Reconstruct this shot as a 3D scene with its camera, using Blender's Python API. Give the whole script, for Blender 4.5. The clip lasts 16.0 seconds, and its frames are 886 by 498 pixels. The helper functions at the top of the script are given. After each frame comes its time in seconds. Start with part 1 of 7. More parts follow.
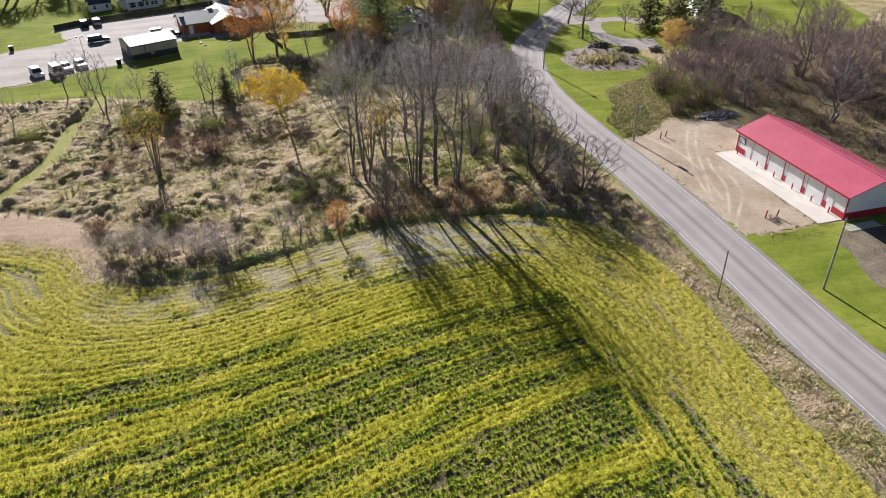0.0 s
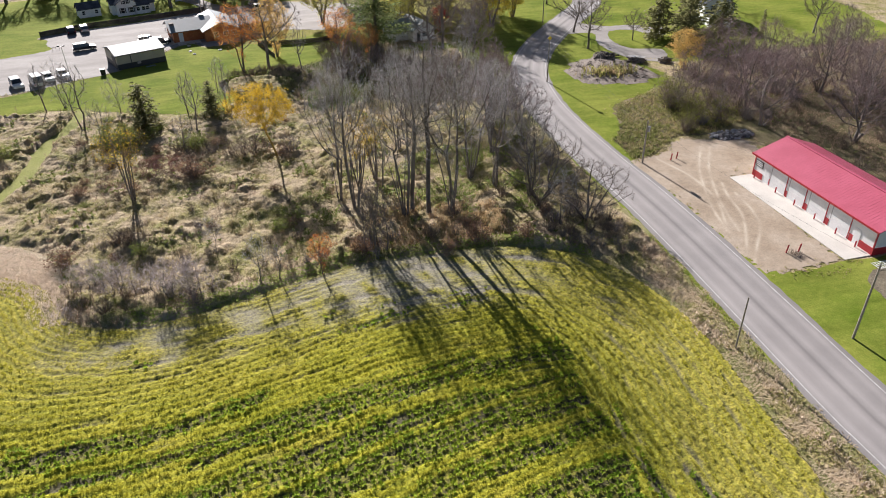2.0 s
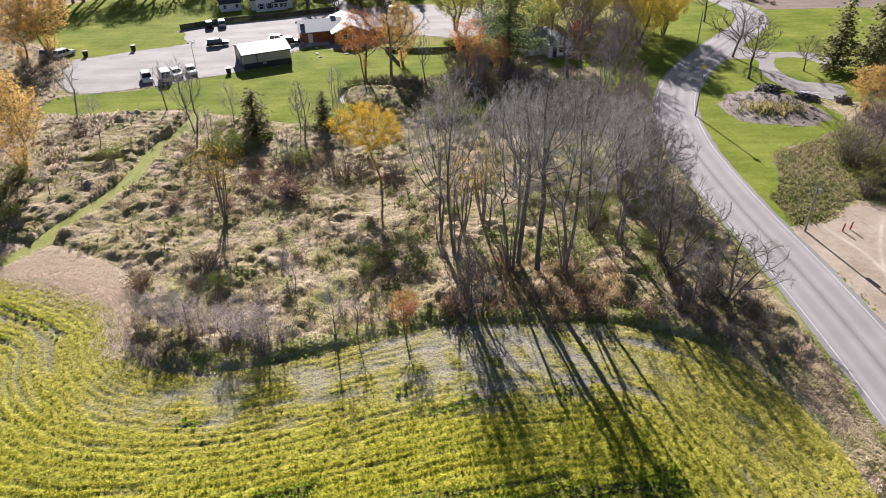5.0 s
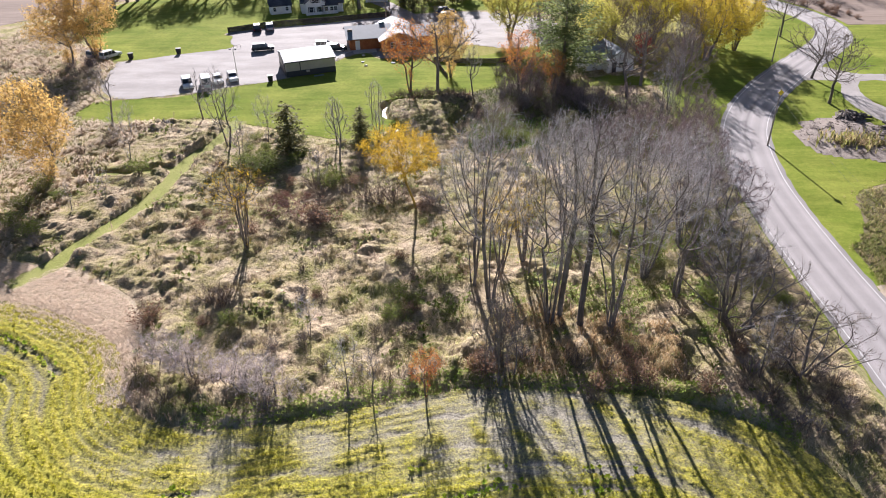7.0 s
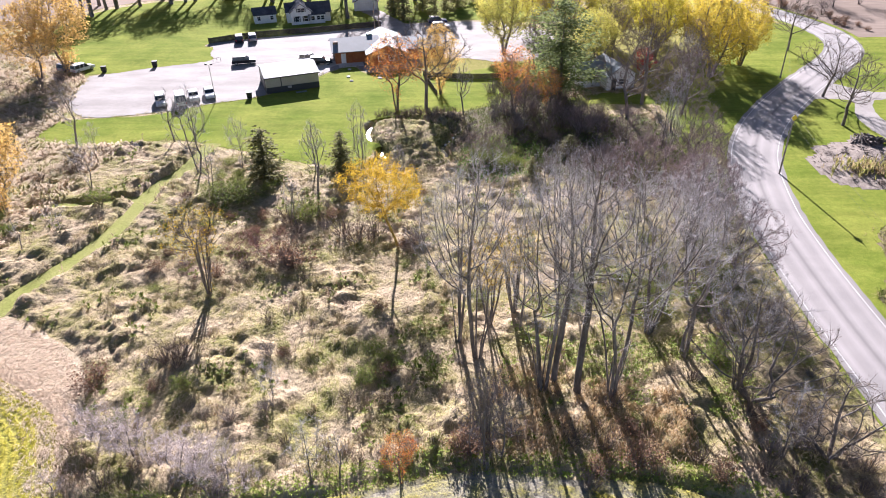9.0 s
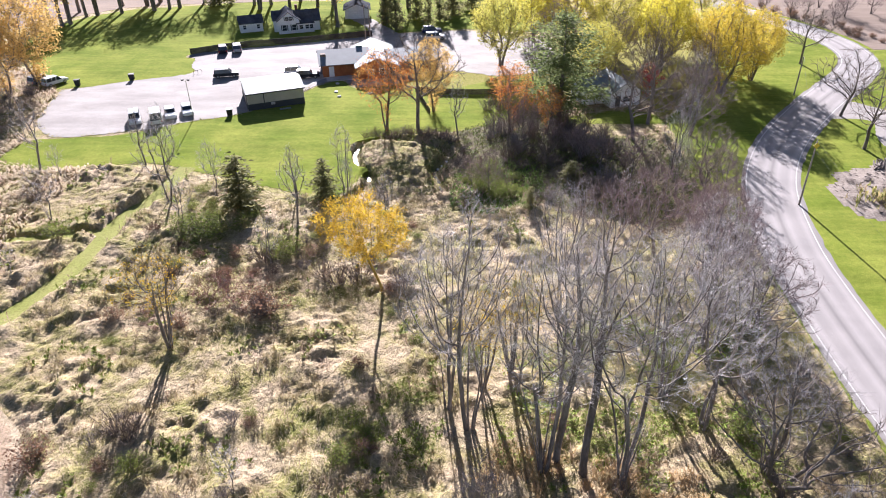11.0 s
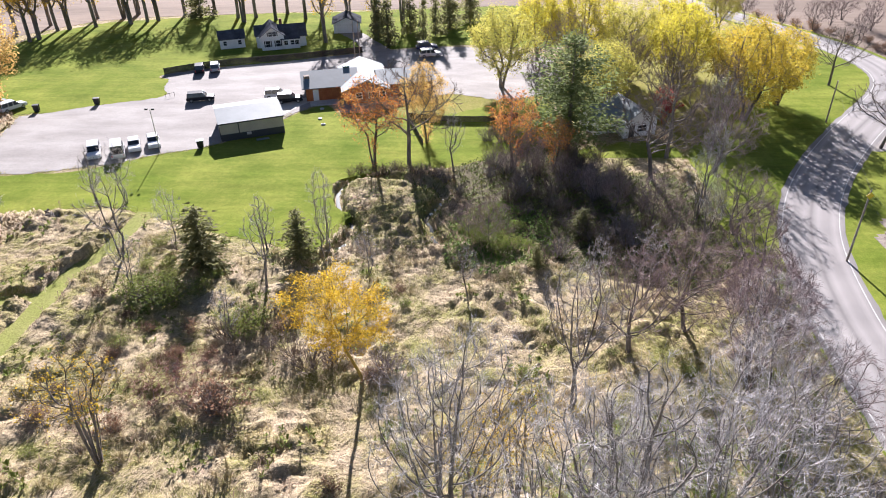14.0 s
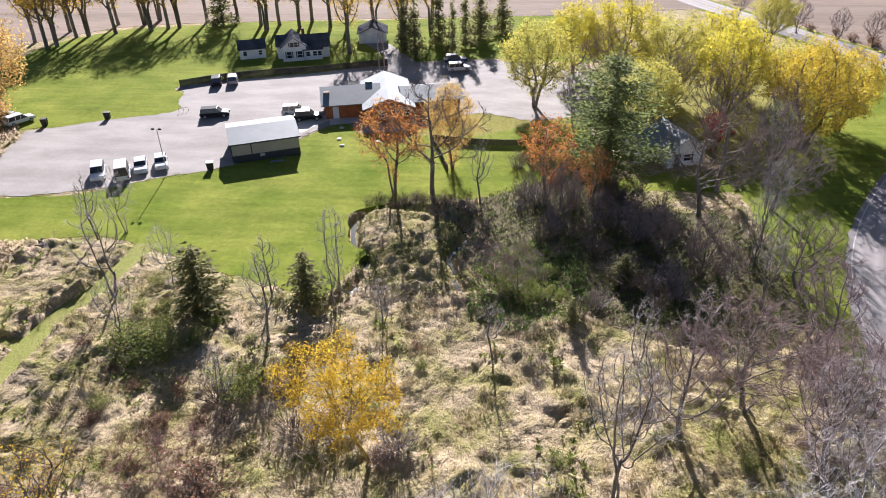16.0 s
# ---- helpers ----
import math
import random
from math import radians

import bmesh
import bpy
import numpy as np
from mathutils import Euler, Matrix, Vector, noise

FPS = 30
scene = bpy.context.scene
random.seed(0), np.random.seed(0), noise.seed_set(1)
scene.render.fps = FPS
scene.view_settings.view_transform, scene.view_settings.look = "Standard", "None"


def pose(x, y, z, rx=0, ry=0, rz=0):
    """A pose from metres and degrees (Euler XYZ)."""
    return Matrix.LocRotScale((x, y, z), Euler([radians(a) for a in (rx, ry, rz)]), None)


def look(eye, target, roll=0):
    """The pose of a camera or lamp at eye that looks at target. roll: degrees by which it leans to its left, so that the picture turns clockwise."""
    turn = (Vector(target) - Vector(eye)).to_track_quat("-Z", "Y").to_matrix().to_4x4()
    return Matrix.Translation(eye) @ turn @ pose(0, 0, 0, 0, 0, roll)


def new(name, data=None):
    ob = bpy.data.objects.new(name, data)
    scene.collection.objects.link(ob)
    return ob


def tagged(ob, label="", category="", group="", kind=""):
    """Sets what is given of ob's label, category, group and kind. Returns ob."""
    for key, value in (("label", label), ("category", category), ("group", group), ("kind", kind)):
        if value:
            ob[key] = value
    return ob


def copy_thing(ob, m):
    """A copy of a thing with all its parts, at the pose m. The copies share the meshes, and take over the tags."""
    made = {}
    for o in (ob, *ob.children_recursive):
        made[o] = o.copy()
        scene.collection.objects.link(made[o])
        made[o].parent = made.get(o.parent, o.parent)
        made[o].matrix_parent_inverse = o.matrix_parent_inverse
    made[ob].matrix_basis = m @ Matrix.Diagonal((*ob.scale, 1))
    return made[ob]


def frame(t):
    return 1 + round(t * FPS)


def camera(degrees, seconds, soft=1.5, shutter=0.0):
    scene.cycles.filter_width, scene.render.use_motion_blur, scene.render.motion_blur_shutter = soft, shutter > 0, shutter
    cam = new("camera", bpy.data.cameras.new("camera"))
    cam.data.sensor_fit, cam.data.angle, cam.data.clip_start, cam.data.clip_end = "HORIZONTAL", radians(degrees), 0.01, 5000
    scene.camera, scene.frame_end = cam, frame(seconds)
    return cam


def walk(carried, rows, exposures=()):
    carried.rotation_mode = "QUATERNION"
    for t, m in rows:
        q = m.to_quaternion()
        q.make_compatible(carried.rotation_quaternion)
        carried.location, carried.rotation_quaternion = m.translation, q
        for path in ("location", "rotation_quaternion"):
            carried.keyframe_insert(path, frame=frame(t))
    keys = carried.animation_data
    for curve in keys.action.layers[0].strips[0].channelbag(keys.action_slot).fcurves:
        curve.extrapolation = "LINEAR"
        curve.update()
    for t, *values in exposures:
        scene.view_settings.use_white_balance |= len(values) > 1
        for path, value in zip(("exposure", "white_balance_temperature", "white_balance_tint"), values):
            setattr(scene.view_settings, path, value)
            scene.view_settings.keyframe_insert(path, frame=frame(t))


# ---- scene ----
cam = camera(65.3, 16.0, 1.0)
METRES, EYE, TILT, LEAN, TURN = 72.87, 43.9, 0.0, 0.0, -14.3
ROWS = [
    (0.0, 0.0, 0.0, 0.0, -0.71, -32.08, 1.14),
    (0.5, 0.0068, 0.0262, -0.0003, -0.79, -32.09, 1.17),
    (1.0, 0.0131, 0.0533, -0.0006, -0.93, -32.09, 1.17),
    (1.5, 0.0189, 0.0812, -0.0011, -1.1, -32.09, 1.15),
    (2.0, 0.022, 0.1097, -0.0018, -0.19, -32.08, 1.12),
    (2.5, 0.0264, 0.1392, -0.0024, 3.52, -32.02, 1.21),
    (3.0, 0.0311, 0.1691, -0.0029, 6.06, -31.99, 1.22),
    (3.5, 0.0346, 0.1996, -0.0038, 7.37, -31.99, 1.2),
    (4.0, 0.0364, 0.2302, -0.0046, 8.8, -32.01, 1.17),
    (6.5, 0.0343, 0.3861, -0.0059, 15.6, -32.08, 1.14),
    (7.0, 0.0339, 0.4181, -0.0053, 16.55, -32.09, 1.16),
    (7.5, 0.0307, 0.4497, -0.004, 16.49, -32.11, 1.11),
    (8.0, 0.0274, 0.4816, -0.0031, 16.47, -32.1, 1.09),
    (8.5, 0.0233, 0.513, -0.0023, 16.44, -32.1, 1.05),
    (9.0, 0.0184, 0.5444, -0.0028, 16.42, -32.09, 0.99),
    (11.5, -0.0122, 0.6984, -0.0047, 16.31, -32.07, 0.79),
    (12.0, -0.0187, 0.7292, -0.0055, 16.29, -32.04, 0.82),
    (12.5, -0.0257, 0.7601, -0.006, 16.26, -32.03, 0.84),
    (13.0, -0.0332, 0.7911, -0.0069, 16.25, -32.01, 0.86),
    (13.5, -0.0412, 0.8229, -0.0075, 16.25, -32.0, 0.86),
    (14.0, -0.0493, 0.8548, -0.0098, 16.25, -31.99, 0.87),
    (14.5, -0.0576, 0.8867, -0.0109, 16.43, -31.98, 0.85),
    (15.0, -0.0657, 0.9192, -0.0117, 16.96, -31.97, 0.86),
    (15.5, -0.0738, 0.9517, -0.0124, 17.43, -31.94, 0.89),
    (16.0, -0.0834, 0.9836, -0.0134, 18.81, -31.86, 0.93),
]
EXPOSURES = [(0.0, 1.14, 6500, 10), (2.0, 1.18, 6500, 10), (4.0, 1.27, 6400, 12), (7.0, 1.54, 6250, 15), (9.0, 1.85, 6150, 18), (12.5, 1.86, 6150, 15), (16.0, 1.58, 6250, 14)]
walk(cam, [(t, pose(0, 0, EYE, TILT, LEAN, TURN) @ pose(METRES * x, METRES * y, METRES * z, 90 + pitch, roll, yaw)) for t, x, y, z, yaw, pitch, roll in ROWS], EXPOSURES)

# ---- light: low autumn sun ahead of the camera, clear sky ----
SUN_AZ, SUN_EL = -8.5, 25.0
world = bpy.data.worlds.new("sky")
scene.world = world
world.use_nodes = True
wn = world.node_tree
sky = wn.nodes.new("ShaderNodeTexSky")
sky.sky_type, sky.sun_disc = "NISHITA", False
sky.air_density, sky.dust_density = 0.6, 0.4
sky.sun_elevation, sky.sun_rotation = radians(SUN_EL), radians(SUN_AZ)
wn.links.new(sky.outputs[0], wn.nodes["Background"].inputs[0])
wn.nodes["Background"].inputs[1].default_value = 0.038
sun = new("sun", bpy.data.lights.new("sun", "SUN"))
sun.data.energy, sun.data.angle, sun.data.color = 5.2, radians(0.5), (1.0, 0.945, 0.925)
sun.matrix_world = look((math.sin(radians(SUN_AZ)), math.cos(radians(SUN_AZ)), math.tan(radians(SUN_EL))), (0, 0, 0))


# ---- materials ----
def nodes_of(name):
    m = bpy.data.materials.new(name)
    m.use_nodes = True
    nt = m.node_tree
    return m, nt, nt.nodes["Principled BSDF"], nt.nodes["Material Output"]


def node(nt, kind, **values):
    n = nt.nodes.new(kind)
    for k, v in values.items():
        n.inputs[k.replace("_", " ")].default_value = v
    return n


def noise_at(nt, scale, detail=4.0, stretch=None, turn=0.0):
    geo = nt.nodes.new("ShaderNodeNewGeometry")
    tex = node(nt, "ShaderNodeTexNoise", Scale=scale, Detail=detail, Roughness=0.6)
    if stretch:
        mp = nt.nodes.new("ShaderNodeMapping")
        mp.inputs["Scale"].default_value = stretch
        mp.inputs["Rotation"].default_value = (0, 0, radians(turn))
        nt.links.new(geo.outputs["Position"], mp.inputs["Vector"])
        nt.links.new(mp.outputs[0], tex.inputs["Vector"])
    else:
        nt.links.new(geo.outputs["Position"], tex.inputs["Vector"])
    return tex.outputs[0]


def ramp(nt, fac, stops):
    r = nt.nodes.new("ShaderNodeValToRGB")
    els = r.color_ramp.elements
    while len(els) < len(stops):
        els.new(0.5)
    for e, (p, c) in zip(els, stops):
        e.position, e.color = p, (*c, 1)
    nt.links.new(fac, r.inputs[0])
    return r.outputs[0]


def mix(nt, fac, a, b, how="MIX"):
    m = nt.nodes.new("ShaderNodeMix")
    m.data_type, m.blend_type = "RGBA", how
    for sock, v in ((m.inputs[0], fac), (m.inputs[6], a), (m.inputs[7], b)):
        if isinstance(v, bpy.types.NodeSocket):
            nt.links.new(v, sock)
        elif isinstance(v, float):
            sock.default_value = v
        else:
            sock.default_value = (*v, 1)
    return m.outputs[2]


def bumped(nt, bsdf, fac, strength, distance):
    b = node(nt, "ShaderNodeBump", Strength=strength, Distance=distance)
    nt.links.new(fac, b.inputs["Height"])
    nt.links.new(b.outputs[0], bsdf.inputs["Normal"])


def surface(name, a, b, big=0.15, fine=3.0, rough=0.9, bump=0.4, depth=0.05, metal=0.0, spec=0.3, speckle=0.35, stretch=None):
    """Two colours mixed by a broad noise, and a fine noise over both."""
    m, nt, bsdf, out = nodes_of(name)
    fine_n = noise_at(nt, fine, 5.0, stretch)
    col = ramp(nt, noise_at(nt, big, 5.0, stretch), [(0.35, a), (0.65, b)])
    dark = ramp(nt, fine_n, [(0.3, (1 - speckle,) * 3), (0.7, (1 + speckle * 0.4,) * 3)])
    nt.links.new(mix(nt, 1.0, col, dark, "MULTIPLY"), bsdf.inputs["Base Color"])
    bsdf.inputs["Roughness"].default_value, bsdf.inputs["Metallic"].default_value = rough, metal
    bsdf.inputs["Specular IOR Level"].default_value = spec
    if bump:
        bumped(nt, bsdf, fine_n, bump, depth)
    return m


def leafy(name, stops, through_light=0.45, broad=0.06, spread=0.5, spec=0.15):
    """Thin leaves or blades: each island a hue of its own, broad drifts over the ground, light passing through."""
    m, nt, bsdf, out = nodes_of(name)
    geo = nt.nodes.new("ShaderNodeNewGeometry")
    drift = noise_at(nt, broad, 3.0)
    m1 = nt.nodes.new("ShaderNodeMath")
    m1.operation, m1.inputs[1].default_value = "MULTIPLY", spread
    nt.links.new(geo.outputs["Random Per Island"], m1.inputs[0])
    m2 = nt.nodes.new("ShaderNodeMath")
    m2.operation = "MULTIPLY_ADD"
    m2.inputs[1].default_value = 1.5
    nt.links.new(drift, m2.inputs[0])
    m2.inputs[2].default_value = -0.25 - spread * 0.5
    m3 = nt.nodes.new("ShaderNodeMath")
    nt.links.new(m1.outputs[0], m3.inputs[0])
    nt.links.new(m2.outputs[0], m3.inputs[1])
    col = ramp(nt, m3.outputs[0], stops)
    nt.links.new(col, bsdf.inputs["Base Color"])
    bsdf.inputs["Roughness"].default_value, bsdf.inputs["Specular IOR Level"].default_value = 0.75, spec
    tr = nt.nodes.new("ShaderNodeBsdfTranslucent")
    nt.links.new(col, tr.inputs[0])
    mx = nt.nodes.new("ShaderNodeMixShader")
    mx.inputs[0].default_value = through_light
    nt.links.new(bsdf.outputs[0], mx.inputs[1])
    nt.links.new(tr.outputs[0], mx.inputs[2])
    nt.links.new(mx.outputs[0], out.inputs[0])
    return m


def plain(name, col, rough=0.6, metal=0.0, spec=0.5, wear=0.12):
    return surface(name, tuple(c * (1 - wear) for c in col), col, 0.8, 9.0, rough, 0.05, 0.01, metal, spec, 0.12)


def two_tone(name, a, b, big, fine, soft=0.15):
    """Ground with patches of b in a, and grain in both."""
    m, nt, bsdf, out = nodes_of(name)
    f = noise_at(nt, fine, 6.0)
    col = ramp(nt, noise_at(nt, big, 8.0), [(0.5 - soft, a), (0.5 + soft, b)])
    col = mix(nt, 1.0, col, ramp(nt, f, [(0.3, (0.55,) * 3), (0.7, (1.15,) * 3)]), "MULTIPLY")
    nt.links.new(col, bsdf.inputs["Base Color"])
    bsdf.inputs["Roughness"].default_value, bsdf.inputs["Specular IOR Level"].default_value = 0.95, 0.1
    bumped(nt, bsdf, f, 0.6, 0.12)
    return m


M_STUBBLE = surface("stubble", (0.19, 0.145, 0.115), (0.27, 0.21, 0.17), 0.05, 1.2, 0.95, 0.4, 0.1, 0, 0.1, 0.35, (0.12, 2.4, 1))
M_GRAVEL = surface("gravel", (0.235, 0.213, 0.20), (0.33, 0.307, 0.29), 0.22, 8.0, 0.9, 0.4, 0.03, 0, 0.2, 0.22, (0.5, 1.2, 1))
M_CONCRETE = surface("concrete", (0.50, 0.47, 0.43), (0.58, 0.55, 0.50), 0.3, 9.0, 0.85, 0.2, 0.01, 0, 0.3, 0.12)
M_PAINT = surface("road_paint", (0.36, 0.35, 0.34), (0.55, 0.54, 0.52), 1.2, 6.0, 0.7, 0, 0, 0, 0.4, 0.3)
M_BARK = surface("grey_bark", (0.12, 0.10, 0.085), (0.27, 0.24, 0.22), 0.6, 5.0, 0.9, 0.5, 0.03, 0, 0.2, 0.4, (1, 1, 0.25))
M_TWIG = surface("grey_twigs", (0.50, 0.465, 0.46), (0.62, 0.585, 0.58), 0.2, 3.0, 0.85, 0, 0, 0, 0.15, 0.2)
M_TWIG_RED = surface("reddish_twigs", (0.26, 0.19, 0.18), (0.36, 0.275, 0.265), 0.2, 3.0, 0.85, 0, 0, 0, 0.2, 0.2)
M_TWIG_PALE = surface("pale_pinkish_twigs", (0.47, 0.40, 0.38), (0.60, 0.52, 0.50), 0.2, 3.0, 0.85, 0, 0, 0, 0.15, 0.2)
M_BRUSH = surface("brown_brush", (0.17, 0.13, 0.105), (0.25, 0.20, 0.16), 0.2, 3.0, 0.9, 0, 0, 0, 0.2, 0.25)
M_GREYBRUSH = surface("grey_brush", (0.20, 0.17, 0.16), (0.30, 0.26, 0.25), 0.2, 3.0, 0.9, 0, 0, 0, 0.2, 0.25)
M_CROP = leafy("cover_crop", [(0.0, (0.35, 0.355, 0.03)), (0.5, (0.45, 0.43, 0.048)), (1.0, (0.54, 0.48, 0.08))], 0.55, 0.16, 0.5, 0.03)
M_CROP_DARK = leafy("leafy_crop", [(0.0, (0.19, 0.32, 0.04)), (0.5, (0.32, 0.42, 0.045)), (1.0, (0.47, 0.48, 0.06))], 0.6, 0.1, 0.4, 0.05)
M_DRY = leafy("dry_grass", [(0.0, (0.24, 0.235, 0.08)), (0.2, (0.36, 0.33, 0.16)), (0.42, (0.49, 0.395, 0.265)), (0.8, (0.555, 0.445, 0.325)), (1.0, (0.46, 0.32, 0.225))], 0.35, 0.22, 0.4)
M_PALE = leafy("pale_straw", [(0.0, (0.58, 0.46, 0.34)), (1.0, (0.72, 0.60, 0.47))], 0.4)
M_FORB = leafy("dead_forbs", [(0.0, (0.18, 0.13, 0.09)), (0.5, (0.29, 0.21, 0.15)), (1.0, (0.42, 0.31, 0.21))], 0.4)
M_TRAIL = two_tone("mown_path", (0.20, 0.23, 0.045), (0.32, 0.31, 0.11), 0.3, 5.0, 0.3)
M_GREEN = leafy("green_weeds", [(0.0, (0.10, 0.13, 0.03)), (0.5, (0.17, 0.21, 0.045)), (1.0, (0.29, 0.29, 0.095))], 0.45, 0.3, 0.5)
M_YELLOW = leafy("yellow_leaves", [(0.0, (0.44, 0.39, 0.045)), (0.5, (0.56, 0.49, 0.065)), (1.0, (0.64, 0.57, 0.11))], 0.5, 0.5, 0.3)
M_GOLD = leafy("golden_leaves", [(0.0, (0.46, 0.28, 0.025)), (0.5, (0.57, 0.39, 0.04)), (1.0, (0.64, 0.47, 0.07))], 0.5, 0.5, 0.35)
M_RICH = leafy("deep_yellow_leaves", [(0.0, (0.44, 0.32, 0.04)), (0.5, (0.56, 0.43, 0.06)), (1.0, (0.64, 0.52, 0.10))], 0.45, 0.5, 0.35)
M_AMBER = leafy("amber_leaves", [(0.0, (0.46, 0.29, 0.08)), (0.5, (0.56, 0.38, 0.13)), (1.0, (0.64, 0.46, 0.19))], 0.5, 0.5, 0.35)
M_LIME = leafy("lime_yellow_leaves", [(0.0, (0.38, 0.37, 0.075)), (0.5, (0.50, 0.46, 0.11)), (1.0, (0.61, 0.55, 0.16))], 0.5, 0.5, 0.3)
M_ORANGE = leafy("orange_leaves", [(0.0, (0.40, 0.10, 0.045)), (0.4, (0.55, 0.21, 0.06)), (0.75, (0.62, 0.31, 0.08)), (1.0, (0.66, 0.42, 0.12))], 0.45, 0.35, 0.8)
M_RED = leafy("red_leaves", [(0.0, (0.25, 0.03, 0.04)), (1.0, (0.40, 0.07, 0.06))], 0.45)
M_NEEDLE = leafy("conifer_needles", [(0.0, (0.14, 0.145, 0.065)), (0.6, (0.22, 0.215, 0.10)), (1.0, (0.32, 0.29, 0.15))], 0.6)
M_OLIVE = leafy("olive_weeds", [(0.0, (0.17, 0.20, 0.045)), (0.4, (0.29, 0.29, 0.085)), (0.7, (0.45, 0.37, 0.19)), (1.0, (0.36, 0.25, 0.16))], 0.45, 0.3, 0.6)
M_SCRUB = two_tone("weedy_ground", (0.11, 0.11, 0.04), (0.24, 0.19, 0.12), 0.35, 4.0, 0.25)
# The next two colours are darkened to carry shade: litter and weeds by the creek.
M_FLOOR_SHADE = two_tone("woodland_floor", (0.075, 0.075, 0.03), (0.17, 0.135, 0.09), 0.4, 4.0, 0.22)
M_WEED_SHADE = leafy("shade_weeds", [(0.0, (0.07, 0.10, 0.025)), (0.5, (0.13, 0.16, 0.04)), (1.0, (0.22, 0.19, 0.09))], 0.4, 0.3, 0.6)
M_PINE = leafy("pine_needles", [(0.0, (0.10, 0.135, 0.045)), (0.6, (0.16, 0.195, 0.075)), (1.0, (0.25, 0.27, 0.12))], 0.55)


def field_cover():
    """A close yellow-green sward in rows, opening to grey soil where the mesh says that it stands thin. Gaps between
    plants are coloured dark, as shade.
    """
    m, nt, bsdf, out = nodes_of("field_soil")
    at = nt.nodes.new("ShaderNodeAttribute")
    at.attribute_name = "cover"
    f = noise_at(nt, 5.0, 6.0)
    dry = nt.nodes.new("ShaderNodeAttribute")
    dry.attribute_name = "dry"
    # This dark soil carries the shade between plants; thin places get the pale one.
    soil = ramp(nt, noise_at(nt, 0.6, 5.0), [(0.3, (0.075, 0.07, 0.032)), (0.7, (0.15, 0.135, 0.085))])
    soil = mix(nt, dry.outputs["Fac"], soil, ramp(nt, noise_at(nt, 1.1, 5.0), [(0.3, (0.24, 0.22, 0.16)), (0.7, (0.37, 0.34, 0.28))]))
    green = ramp(nt, noise_at(nt, 0.16, 5.0), [(0.3, (0.31, 0.315, 0.03)), (0.5, (0.38, 0.365, 0.042)), (0.7, (0.45, 0.40, 0.06))])
    rows = nt.nodes.new("ShaderNodeAttribute")
    rows.attribute_name = "from_edge"
    old = nt.nodes.new("ShaderNodeMapRange")
    old.inputs["From Min"].default_value, old.inputs["From Max"].default_value = 16.0, 6.0
    nt.links.new(rows.outputs["Fac"], old.inputs["Value"])
    green = mix(nt, old.outputs[0], green, ramp(nt, noise_at(nt, 0.3, 4.0), [(0.3, (0.31, 0.285, 0.045)), (0.7, (0.40, 0.345, 0.075))]))
    k = nt.nodes.new("ShaderNodeMath")
    k.operation, k.inputs[1].default_value = "MULTIPLY", 6.28319 / 0.76
    nt.links.new(rows.outputs["Fac"], k.inputs[0])
    w = nt.nodes.new("ShaderNodeMath")
    w.operation = "COSINE"
    nt.links.new(k.outputs[0], w.inputs[0])
    h = nt.nodes.new("ShaderNodeMath")
    h.operation, h.inputs[1].default_value, h.inputs[2].default_value = "MULTIPLY_ADD", 0.5, 0.5
    nt.links.new(w.outputs[0], h.inputs[0])
    # Furrows between rows are darkened in the green, like shade between ridges.
    green = mix(nt, 1.0, green, ramp(nt, h.outputs[0], [(0.0, (0.80, 0.85, 0.85)), (0.7, (1.03,) * 3)]), "MULTIPLY")
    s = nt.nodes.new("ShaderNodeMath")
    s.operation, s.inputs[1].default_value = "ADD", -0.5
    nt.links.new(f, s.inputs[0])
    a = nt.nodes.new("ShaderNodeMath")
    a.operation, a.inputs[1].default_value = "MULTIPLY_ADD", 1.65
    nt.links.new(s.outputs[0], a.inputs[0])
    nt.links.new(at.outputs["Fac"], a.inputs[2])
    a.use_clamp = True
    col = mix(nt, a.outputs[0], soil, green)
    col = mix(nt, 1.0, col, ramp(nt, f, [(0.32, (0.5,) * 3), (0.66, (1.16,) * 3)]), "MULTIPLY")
    nt.links.new(col, bsdf.inputs["Base Color"])
    bsdf.inputs["Roughness"].default_value, bsdf.inputs["Specular IOR Level"].default_value = 0.95, 0.05
    bumped(nt, bsdf, f, 0.8, 0.12)
    return m


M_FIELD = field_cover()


def worn_road():
    """Asphalt, paler in the wheel tracks, with a dark seam along the middle."""
    m, nt, bsdf, out = nodes_of("asphalt")
    at = nt.nodes.new("ShaderNodeAttribute")
    at.attribute_name = "wear"
    base = ramp(nt, noise_at(nt, 0.12, 5.0), [(0.35, (0.225, 0.208, 0.203)), (0.65, (0.28, 0.258, 0.25))])
    a = nt.nodes.new("ShaderNodeMath")
    a.operation, a.inputs[1].default_value, a.inputs[2].default_value = "MULTIPLY_ADD", 0.5, 0.5
    nt.links.new(at.outputs["Fac"], a.inputs[0])
    col = mix(nt, 1.0, base, ramp(nt, a.outputs[0], [(0.0, (0.72,) * 3), (0.5, (0.95,) * 3), (1.0, (1.22,) * 3)]), "MULTIPLY")
    f = noise_at(nt, 14.0, 5.0)
    col = mix(nt, 1.0, col, ramp(nt, f, [(0.3, (0.82,) * 3), (0.7, (1.1,) * 3)]), "MULTIPLY")
    nt.links.new(col, bsdf.inputs["Base Color"])
    bsdf.inputs["Roughness"].default_value, bsdf.inputs["Specular IOR Level"].default_value = 0.85, 0.3
    bumped(nt, bsdf, f, 0.2, 0.02)
    return m


M_ROAD = worn_road()


